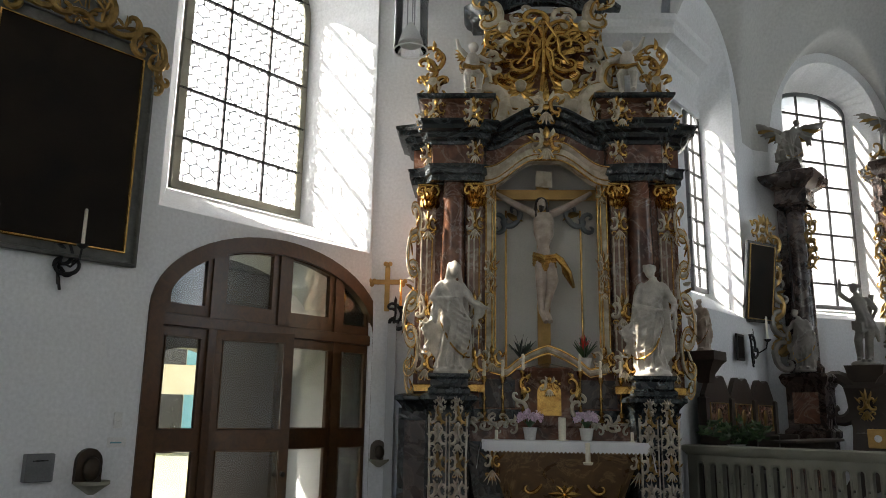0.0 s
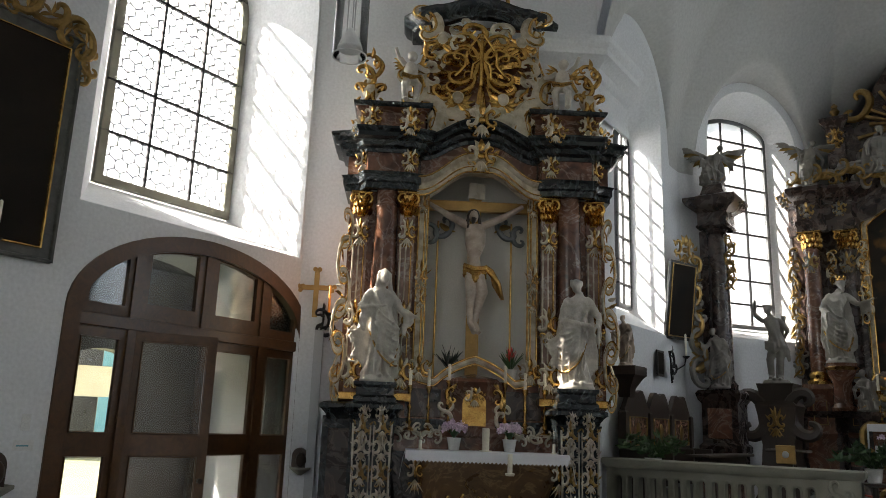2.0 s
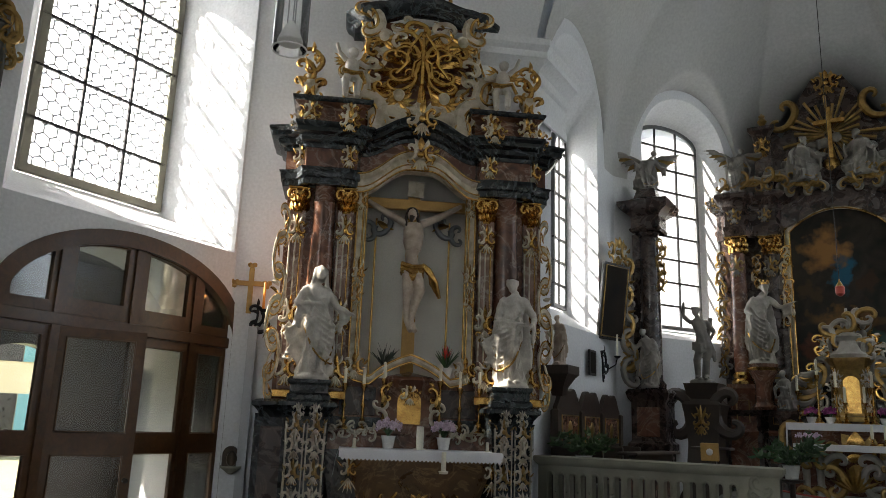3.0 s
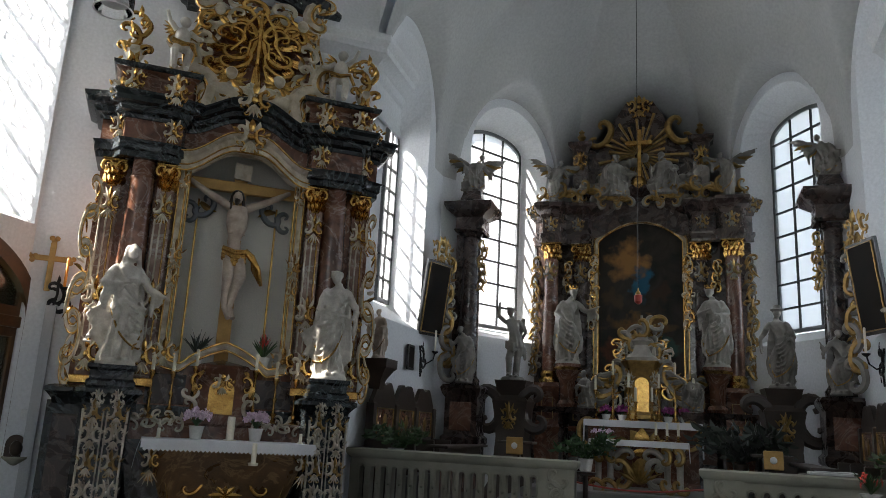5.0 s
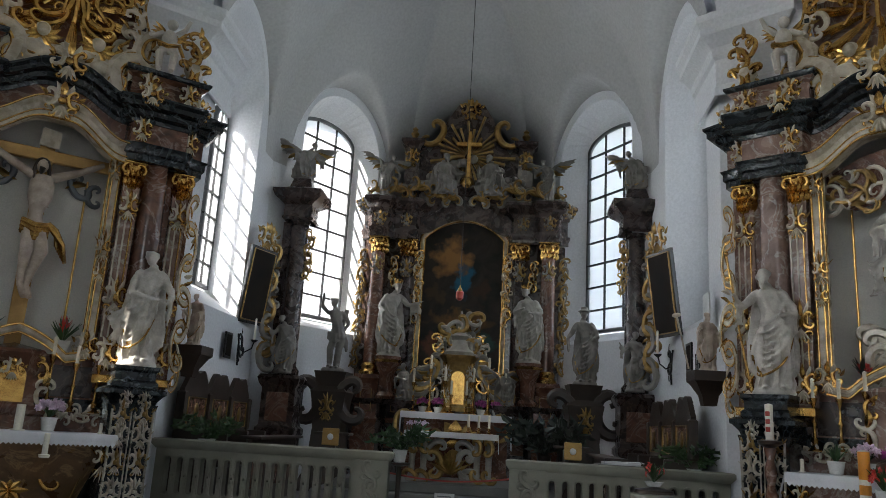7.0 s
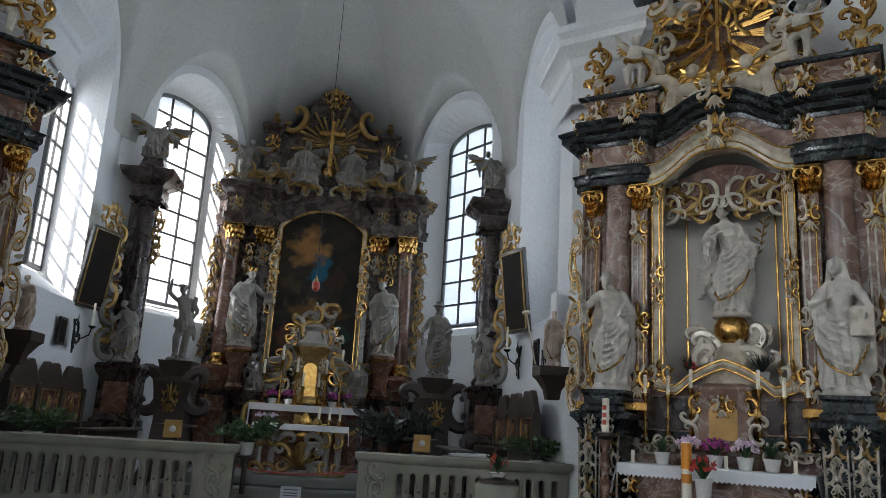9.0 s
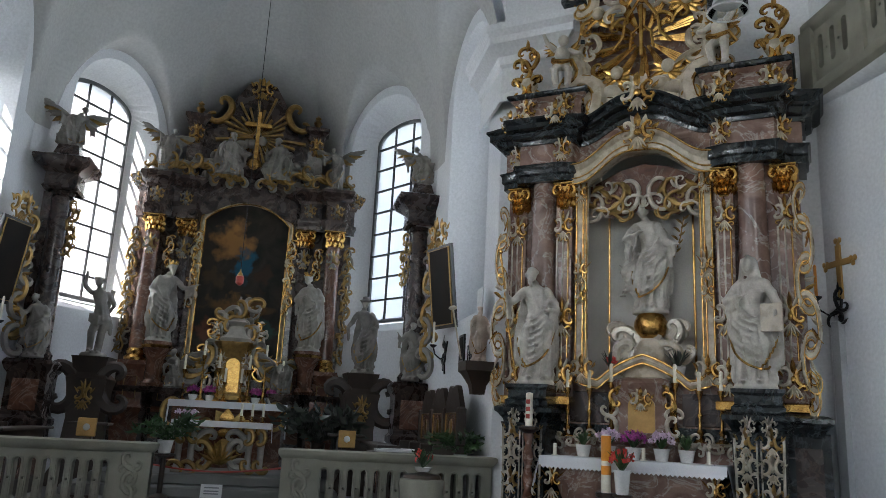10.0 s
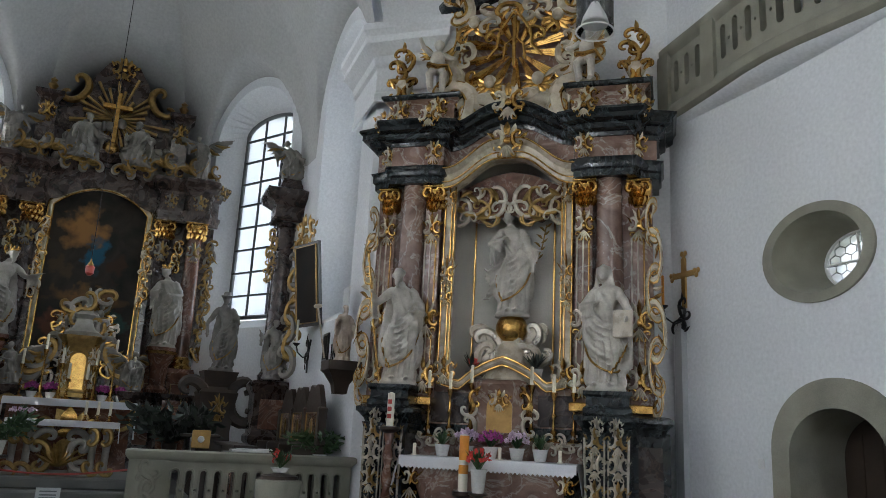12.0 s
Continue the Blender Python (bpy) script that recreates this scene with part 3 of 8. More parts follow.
def figure(h, seed=0, arms=None, sway=0.03, head=(0.0, 0.0), veil=False, beard=False, crown=False, hat=False, billow=0, girth=1.0, wings=False, kneel=False, bare=False, base=True, voxel=0.0105, mantle=1):
    """A carved figure in one mesh, facing -y, standing at z=0; slot 0 paint, slot 1 gilt.
    arms: for each side the elbow and hand, in shares of the height; head: turn aside and nod."""
    m, gilt, rnd = Mesh(), Mesh(), random.Random(seed)
    gilt.slot = 1
    arms = arms or {-1: ((-0.19, -0.03, 0.60), (-0.05, -0.15, 0.66)), 1: ((0.19, -0.02, 0.60), (0.13, -0.15, 0.52))}
    drop = 0.24 if kneel else 0.0
    ph, ph2, knee = rnd.uniform(0, 6), rnd.uniform(0, 6), rnd.choice((-1, 1))
    prof = [(0.0, 0.135), (0.05, 0.142), (0.14, 0.122), (0.30, 0.112), (0.42, 0.116), (0.50, 0.110), (0.57, 0.090), (0.64, 0.084), (0.72, 0.100), (0.78, 0.104), (0.815, 0.075), (0.835, 0.038), (0.87, 0.034)]

    def rad(u):
        for (a, ra), (b, rb) in zip(prof, prof[1:]):
            if a <= u <= b:
                return ra + (rb - ra) * (u - a) / (b - a)
        return prof[-1][1]

    def mid(u):
        return sway * math.sin(u * 4.4 + 0.2), -0.035 * math.sin(u * 3.0) + (0.07 * (0.5 - u) if kneel else 0)

    def low(u):
        return u - drop * min(1.0, u / 0.5)

    n, k = 72, 44
    z0 = 0.05 if base else 0.0
    rings = []
    for j in range(k + 1):
        u = 0.87 * j / k
        if bare and u < 0.40:
            continue
        cx, cy = mid(u)
        fade = max(0.0, 1 - u / 0.66) ** 0.6
        ring = []
        for i in range(n):
            a = 2 * math.pi * i / n
            ridge = 0.40 * (abs(math.sin(4.5 * a + ph + 1.6 * u)) - 0.6) + 0.30 * (abs(math.sin(7.0 * a + ph2 - 2.4 * u)) - 0.6)
            bump = 0.34 * math.exp(-((a - 1.5 * math.pi - knee * 0.5) / 0.42) ** 2 - ((u - 0.30) / 0.12) ** 2)
            f = 1 + fade * ridge + bump + (0.07 * math.sin(5 * a + 14 * u + ph) if 0.5 < u < 0.8 else 0)
            q = 0.90 * rad(u) * f * (girth if u < 0.8 else 1.0) * (1.25 if kneel and u < 0.35 else 1.0)
            ring.append((cx + q * math.cos(a) * 1.1, cy + q * math.sin(a) * 0.80, z0 + low(u)))
        rings.append(ring)
    m.stack(rings)
    if bare:
        for sd in (-1, 1):
            m.tube([(sd * 0.05 + mid(0.4)[0], mid(0.4)[1], z0 + 0.46), (sd * 0.06, -0.06 if sd == knee else -0.02, z0 + 0.26), (sd * 0.055, 0.01, z0 + 0.06), (sd * 0.065, -0.07, z0 + 0.015)], lambda u: 0.062 - 0.034 * u, 10)
        m.tube([(0.02, 0.08, z0), (0.05, 0.08, z0 + 0.4), (0.13, 0.07, z0 + 0.85)], 0.035, 9)
    # head, hair and what it wears
    hx, hy = mid(0.88)
    hx, hy, hz = hx + head[0] * 0.05, hy - 0.022 - head[1] * 0.03, z0 + low(0.925)
    m.ball((hx, hy, hz), 0.046, 0.056, 0.066, 16, 10)
    m.ball((hx + head[0] * 0.03, hy - 0.044, hz - 0.012 + head[1] * -0.012), 0.010, 0.016, 0.016, 8, 6)
    m.ball((hx, hy - 0.03, hz - 0.045), 0.022, 0.022, 0.018, 8, 6)
    for q in range(11):
        a = math.pi * (q / 10) + rnd.uniform(-0.1, 0.1)
        m.ball((hx + 0.044 * math.cos(a), hy + 0.012 + 0.03 * math.sin(a), hz + 0.03 + rnd.uniform(-0.035, 0.022)), 0.022, 0.024, 0.022, 8, 5)
    m.ball((hx, hy + 0.012, hz + 0.034), 0.046, 0.048, 0.038, 12, 8)
    if beard:
        m.tube([(hx, hy - 0.036, hz - 0.034), (hx + head[0] * 0.02, hy - 0.05, hz - 0.075), (hx, hy - 0.046, hz - 0.115)], lambda u: 0.032 - 0.018 * u, 8)
    if veil:
        m.tube([(hx - 0.085, hy + 0.035, hz - 0.17), (hx - 0.062, hy + 0.026, hz - 0.05), (hx - 0.05, hy + 0.02, hz + 0.035), (hx, hy + 0.008, hz + 0.072), (hx + 0.05, hy + 0.02, hz + 0.035), (hx + 0.062, hy + 0.026, hz - 0.05), (hx + 0.085, hy + 0.035, hz - 0.17)], 0.021, 9)
        m.ball((hx, hy + 0.045, hz - 0.005), 0.060, 0.05, 0.085, 12, 8)
    if hat:
        m.lathe([(0.085, 0.035), (0.088, 0.045), (0.05, 0.055), (0.045, 0.10), (0.01, 0.11)], 16, (hx, hy, hz))
    if crown:
        gilt.lathe([(0.043, 0.040), (0.050, 0.045), (0.050, 0.06), (0.040, 0.066)], 14, (hx, hy, hz))
        for q in range(7):
            a = 2 * math.pi * q / 7
            gilt.ball((hx + 0.052 * math.cos(a), hy + 0.052 * math.sin(a), hz + 0.082), 0.013, 0.013, 0.02, 6, 4)
    # arms in wide sleeves
    for sd, (el, ha) in arms.items():
        sx, sy = mid(0.76)
        s = Vector((sx + sd * 0.105, sy, z0 + low(0.775)))
        e = Vector((sx + el[0], sy + el[1], z0 + low(el[2])))
        w = Vector((sx + ha[0], sy + ha[1], z0 + low(ha[2])))
        bulk = 0.032 if bare else 0.041
        m.tube([s + Vector((-sd * 0.03, 0, 0.012)), s, s.lerp(e, 0.5), e], lambda u: bulk + 0.006 * math.sin(u * 11) * (not bare), 10)
        m.tube([e, e.lerp(w, 0.35), e.lerp(w, 0.7)], lambda u: bulk * (0.92 if not bare else 0.85) * (1 - 0.28 * u), 10)
        m.tube([e.lerp(w, 0.5), e.lerp(w, 0.8), w], lambda u: 0.027 - 0.007 * u, 8)
        d = (w - e).normalized()
        m.ball(tuple(w + d * 0.016), 0.021, 0.018, 0.022, 8, 6)
        m.tube([w + d * 0.015, w + d * 0.045 + Vector((0, 0, -0.008)), w + d * 0.062 + Vector((0, 0, -0.02))], lambda u: 0.013 - 0.005 * u, 6)
        if not bare and el[2] < 0.74:
            # folds that hang from the sleeve
            for q in range(4):
                b = e.lerp(w, 0.15 + 0.2 * q)
                l = 0.16 + 0.05 * ((q * 7 + seed) % 3) - 0.03 * q
                m.tube([b, b + Vector((sd * 0.012, 0.012, -l * 0.5)), b + Vector((rnd.uniform(-0.02, 0.02), 0.02, -l))], lambda u: 0.024 - 0.010 * u, 7)
    # mantle: drawn in parallel folds from one shoulder round the hip
    if not bare and mantle:
        sd = mantle
        for q in range(8):
            pts = []
            for j in range(13):
                u = j / 12
                a = -math.pi / 2 + sd * (1.55 - 2.9 * u)
                zc = 0.74 - 0.045 * q - (0.24 + 0.012 * q) * math.sin(u * math.pi * 0.62)
                r = rad(max(0.02, zc)) * girth * 0.95 + 0.012 + 0.006 * math.sin(q * 2.3 + u * 7)
                cx, cy = mid(zc)
                pts.append((cx + r * 1.1 * math.cos(a), cy + r * 0.86 * math.sin(a), z0 + low(zc)))
            (m if q < 7 else gilt).tube(pts, (lambda u: (0.017 if q % 2 else 0.011) + 0.004 * math.sin(u * 5)) if q < 7 else 0.009, 7)
        # cascade of folds below the hip
        for q in range(6):
            a = -math.pi / 2 - sd * (0.65 + 0.18 * q)
            r0, r1 = 0.115 * girth, (0.128 + 0.016 * (q % 2)) * girth
            b = 0.10 + 0.055 * q
            m.tube([(mid(0.46)[0] + r0 * 1.1 * math.cos(a), mid(0.46)[1] + r0 * 0.85 * math.sin(a), z0 + low(0.48)), (r1 * 1.1 * math.cos(a + 0.1), r1 * 0.85 * math.sin(a), z0 + low(0.30)), (r1 * 1.12 * math.cos(a - 0.08), r1 * 0.85 * math.sin(a), z0 + low(b))], lambda u: 0.013 + 0.009 * math.sin(u * 3), 7)
        hem = []
        for j in range(13):
            a = -math.pi / 2 - sd * (0.5 + 1.15 * j / 12)
            r = 0.150 * girth
            hem.append((r * 1.08 * math.cos(a), r * 0.84 * math.sin(a), z0 + low(0.09 + 0.27 * j / 12 + 0.02 * (j % 2))))
        gilt.tube(hem, 0.0085, 6)
        for sd2 in (-1, 1):
            for q in range(4):
                x = sd2 * (0.085 + 0.020 * q) * girth
                m.tube([(x * 0.85, 0.035, z0 + low(0.77)), (x * 1.1, 0.05, z0 + low(0.52)), (x * (1.18 + 0.06 * rnd.random()), 0.045, z0 + low(0.28)), (x * 1.2, 0.02, z0 + low(0.05 + 0.03 * q))], lambda u: 0.019 + 0.010 * math.sin(u * 3.1), 8)
    if billow:
        for q in range(7):
            w = 0.06 * math.sin(q * 1.3)
            m.tube([(billow * 0.10, 0.02, z0 + low(0.52 - 0.04 * q)), (billow * (0.18 + 0.01 * q), 0.03 + w * 0.3, z0 + low(0.44 - 0.045 * q)), (billow * (0.25 + w * 0.6), 0.02, z0 + low(0.40 - 0.045 * q)), (billow * (0.29 - 0.012 * q), 0.0, z0 + low(0.43 - 0.05 * q))], lambda u: 0.026 - 0.012 * u, 7)
    if bare:
        for q in range(5):
            m.tube([(-0.11, -0.02, z0 + 0.50 - 0.02 * q), (0, -0.11, z0 + 0.46 - 0.025 * q), (0.12, -0.03, z0 + 0.50 - 0.02 * q), (0.17, 0, z0 + 0.36 - 0.03 * q)], 0.022, 7)
    for sd in (-1, 1):
        m.ball((sd * 0.05 + (0.03 if sd == knee else 0), -0.115 * (1.3 if kneel else 1), z0 + 0.012), 0.028, 0.05, 0.018, 8, 5)
    if wings:
        for sd in (-1, 1):
            for q in range(7):
                wing = gilt if q in (2, 5) else m
                u = q / 6
                wing.leaf(sd * (0.06 + 0.26 * (1 - u)), z0 + low(0.74) + 0.17 * (1 - u), 0.36 - 0.10 * u, 0.13, -sd * (1.35 + 0.85 * u), 0.10 + 0.006 * q, 0.030)
            m.tube([(sd * 0.03, 0.08, z0 + low(0.70)), (sd * 0.14, 0.10, z0 + low(0.84)), (sd * 0.30, 0.10, z0 + low(0.93)), (sd * 0.42, 0.11, z0 + low(0.90))], lambda u: 0.042 - 0.02 * u, 7)
    if base:
        m.lathe([(0.165, 0), (0.17, 0.02), (0.15, 0.052), (0.02, 0.06)], 14, sx=1.0, sy=0.85)
    return carve(m, gilt, h, voxel, seed, 0.0 if bare else z0 + low(0.80))


def carve(m, gilt, h, voxel, seed, top):
    """Melts the shapes into one carved surface and lays the gilt lines on it."""
    raw = m.make("raw_figure", [STATUE], 0)
    ob = bpy.data.objects.new("raw_figure", raw)
    scene.collection.objects.link(ob)
    rm = ob.modifiers.new("melt", "REMESH")
    rm.mode, rm.voxel_size = "VOXEL", voxel
    sm = ob.modifiers.new("rub", "SMOOTH")
    sm.factor, sm.iterations = 0.5, 1
    deps = bpy.context.evaluated_depsgraph_get()
    deps.update()
    me = bpy.data.meshes.new_from_object(ob.evaluated_get(deps))
    out = Mesh()
    out.m = Matrix.Scale(h, 4)
    co = np.empty(len(me.vertices) * 3)
    nr = np.empty(len(me.vertices) * 3)
    me.vertices.foreach_get("co", co)
    me.vertex_normals.foreach_get("vector", nr)
    co, nr = co.reshape(-1, 3), nr.reshape(-1, 3)
    # fine chiselled folds: upright in the skirt, slanting over the body
    a, z = np.arctan2(co[:, 1], co[:, 0]), co[:, 2]
    skirt = 1 - np.abs(np.sin(7.0 * a + 1.6 * np.sin(5 * z + seed) + seed)) ** 0.6
    body = 1 - np.abs(np.sin(2.5 * a + 30 * z + 1.2 * np.sin(3 * a + seed))) ** 0.6
    w = np.clip((z - 0.42) / 0.12, 0, 1)
    mask = np.clip((top - z) / 0.05, 0, 1) * np.clip((z - 0.06) / 0.04, 0, 1)
    co = co + nr * (0.018 * mask * ((1 - w) * skirt + 0.5 * w * body) - 0.008 * mask)[:, None]
    out.add(co.tolist(), [tuple(p.vertices) for p in me.polygons])
    if gilt.v:
        out.slot = 1
        out.add(gilt.v, gilt.f)
    bpy.data.objects.remove(ob)
    bpy.data.meshes.remove(me)
    bpy.data.meshes.remove(raw)
    return out


def putto(h, seed=0, wings=True, arm=1):
    """A small chubby winged figure in one plain mesh."""
    m, rnd = Mesh(), random.Random(seed)
    m.ball((0, 0, 0.62 * h), 0.13 * h, 0.11 * h, 0.17 * h, 12, 8)
    m.ball((0.01 * h, 0, 0.46 * h), 0.13 * h, 0.12 * h, 0.12 * h, 12, 8)
    m.ball((0.02 * h, -0.02 * h, 0.88 * h), 0.085 * h, 0.09 * h, 0.10 * h, 12, 8)
    m.ball((0.02 * h, 0.015 * h, 0.91 * h), 0.098 * h, 0.09 * h, 0.09 * h, 10, 6)
    for sd in (-1, 1):
        up = 0.25 if sd == arm else -0.12
        m.tube([(sd * 0.11 * h, 0, 0.72 * h), (sd * 0.24 * h, -0.04 * h, (0.70 + up * 0.5) * h), (sd * 0.31 * h, -0.12 * h, (0.72 + up) * h)], lambda u: h * (0.055 - 0.025 * u), 8)
        m.tube([(sd * 0.06 * h, 0, 0.42 * h), (sd * 0.12 * h, -0.12 * h, 0.30 * h), (sd * 0.10 * h, -0.06 * h, 0.06 * h), (sd * 0.10 * h, -0.14 * h, 0.0)], lambda u: h * (0.085 - 0.045 * u), 8)
        if wings:
            m.slot = 1
            for q in range(5):
                m.leaf(sd * 0.06 * h, 0.70 * h, (0.34 - 0.03 * q) * h, 0.09 * h, -sd * (0.7 + 0.28 * q), 0.10 * h, 0.012)
            m.slot = 0
    m.slot = 1
    m.tube([(-0.16 * h, -0.06 * h, 0.50 * h), (0, -0.13 * h, 0.44 * h), (0.17 * h, -0.06 * h, 0.50 * h), (0.26 * h, 0.02 * h, 0.34 * h)], lambda u: h * 0.05 * (1 - 0.4 * u), 7)
    m.slot = 0
    return m


def capital(cx, y, z, w, h):
    """A gilt composite capital with two rows of leaves and corner curls."""
    m = Mesh()
    m.lathe([(w * 0.30, 0), (w * 0.34, h * 0.05), (w * 0.28, h * 0.09), (w * 0.30, h * 0.5), (w * 0.44, h * 0.82), (w * 0.30, h * 0.84)], 14, (cx, y, z))
    for row in range(2):
        for i in range(7):
            a = math.pi + math.pi * (i + 0.5 * row) / 6
            x, dy = cx + math.cos(a) * w * 0.36, math.sin(a) * w * 0.3
            m.leaf(x, z + h * (0.06 + 0.3 * row), h * 0.42, w * 0.26, -math.cos(a) * 0.25, y + dy, 0.03)
    for sd in (-1, 1):
        m.scroll(cx + sd * w * 0.40, z + h * 0.76, h * 0.30, 0.5 * sd, sd, y - w * 0.32, 0.2)
    m.box(cx - w * 0.56, cx + w * 0.56, y - w * 0.46, y + w * 0.3, z + h * 0.90, z + h, 0.012)
    return m


def candlestick(h, candle, r=0.05):
    """Profile of a turned candlestick: foot, knops, drip pan."""
    p = [(r * 1.5, 0), (r * 1.55, h * 0.02), (r * 1.0, h * 0.06), (r * 0.5, h * 0.12), (r * 0.85, h * 0.2), (r * 0.4, h * 0.26), (r * 0.32, h * 0.45), (r * 0.62, h * 0.52), (r * 0.32, h * 0.58), (r * 0.26, h * 0.82), (r * 0.6, h * 0.9), (r * 0.85, h * 0.97), (r * 0.85, h), (0.01, h)]
    return Mesh().lathe(p, 12)


def put_candlestick(m, h, candle, r=0.05, mat=None, group="altar candlesticks"):
    c = thing("candlestick", m, "turned gilt candlestick with a white candle", "candlestick", group)
    part("stick", candlestick(h, candle, r), mat or GOLD, c)
    part("candle", Mesh().lathe([(0.022, 0), (0.022, candle), (0.004, candle + 0.014)], 10, (0, 0, h)), WAX, c, "white wax candle")
    return c


def flower_pot(m, seed, petals, count, spread, height, label, pot_h=0.15, leaf=None, blooms=1.0, leaf_len=0.16):
    rnd = random.Random(seed)
    c = thing("potted_plant", m, label, "plant")
    part("pot", Mesh().lathe([(0.055, 0), (0.065, 0.01), (0.085, pot_h * 0.9), (0.092, pot_h), (0.08, pot_h), (0.07, pot_h * 0.85), (0.01, pot_h * 0.85)], 16), POT, c, "glazed white pot")
    lv = Mesh()
    for i in range(count):
        a, t = rnd.uniform(0, 6.28), rnd.uniform(0.1, 0.8)
        lv.m = pose(0, 0, pot_h * 0.9, 0, 0, math.degrees(a)) @ pose(0, 0, 0, -math.degrees(t) * 1.0, 0, 0)
        lv.leaf(0, 0.0, leaf_len * rnd.uniform(0.7, 1.3), leaf_len * 0.22, rnd.uniform(-0.3, 0.3), 0, 0.008)
    lv.m = Matrix()
    part("foliage", lv, leaf or LEAF, c, "green leaves")
    if petals:
        fl = Mesh()
        for i in range(int(70 * blooms)):
            a, rr = rnd.uniform(0, 6.28), spread * math.sqrt(rnd.random())
            x, y, z = rr * math.cos(a), rr * math.sin(a), pot_h + height * (0.55 + 0.5 * rnd.random()) * (1 - 0.35 * (rr / spread) ** 2)
            fl.m = pose(x, y, z, rnd.uniform(-60, 60), rnd.uniform(-60, 60), rnd.uniform(0, 360))
            for k in range(4):
                fl.leaf(0, 0, 0.034, 0.030, k * math.pi / 2, 0, 0.006)
        fl.m = Matrix()
        part("blossoms", fl, petals, c, "clustered blossoms")
    return c


def fern(m, seed, r, label, pot=POT, pot_h=0.2, mat=None, n=46):
    rnd = random.Random(seed)
    c = thing("potted_plant", m, label, "plant")
    part("pot", Mesh().lathe([(0.07, 0), (0.09, 0.01), (0.12, pot_h), (0.13, pot_h), (0.11, pot_h * 0.9), (0.01, pot_h * 0.9)], 16), pot, c)
    lv = Mesh()
    for i in range(n):
        a, up, l = rnd.uniform(0, 6.28), rnd.uniform(0.35, 1.3), r * rnd.uniform(0.6, 1.15)
        pts = [(math.cos(a) * l * u * math.cos(up * 0.7), math.sin(a) * l * u * math.cos(up * 0.7), pot_h * 0.9 + l * math.sin(up) * (u - 0.55 * u * u) * 1.6) for u in (0, 0.25, 0.5, 0.75, 1)]
        lv.tube(pts, 0.004, 4)
        for j in range(1, 5):
            for sd in (-1, 1):
                p = pts[j]
                lv.m = pose(p[0], p[1], p[2], rnd.uniform(-40, 40), rnd.uniform(-40, 40), math.degrees(a) + sd * 60 - 90)
                lv.leaf(0, 0, l * 0.26, l * 0.10, -1.2, 0, 0.004)
                lv.m = Matrix()
    part("fronds", lv, mat or LEAF, c, "arching green fronds")
    return c


# ---- side altars ----
def lifted(x, top, half=0.78):
    """Rise of the swung entablature towards its middle."""
    u = max(0.0, abs(x) / half - 0.16) / 0.84
    return top * 0.5 * (1 + math.cos(math.pi * u)) if u < 1 else 0.0


def rounded(x, top, half=0.76):
    """Rise of a round-headed arch."""
    u = abs(x) / half
    return top * (1 - u * u) if u < 1 else 0.0


def entablature_path(top, front=0.42, back=0.66):
    pts = [(-1.80, 1.28, 0), (-1.80, 0.66, 0), (-1.60, 0.60, 0), (-1.52, front, 0), (-1.0, front, 0), (-0.84, front + 0.05, 0), (-0.80, back, 0)]
    mids = [(-0.74 + 1.48 * i / 22, back, lifted(-0.74 + 1.48 * i / 22, top)) for i in range(23)]
    return pts + mids + [(-x, y, z) for x, y, z in reversed(pts)]


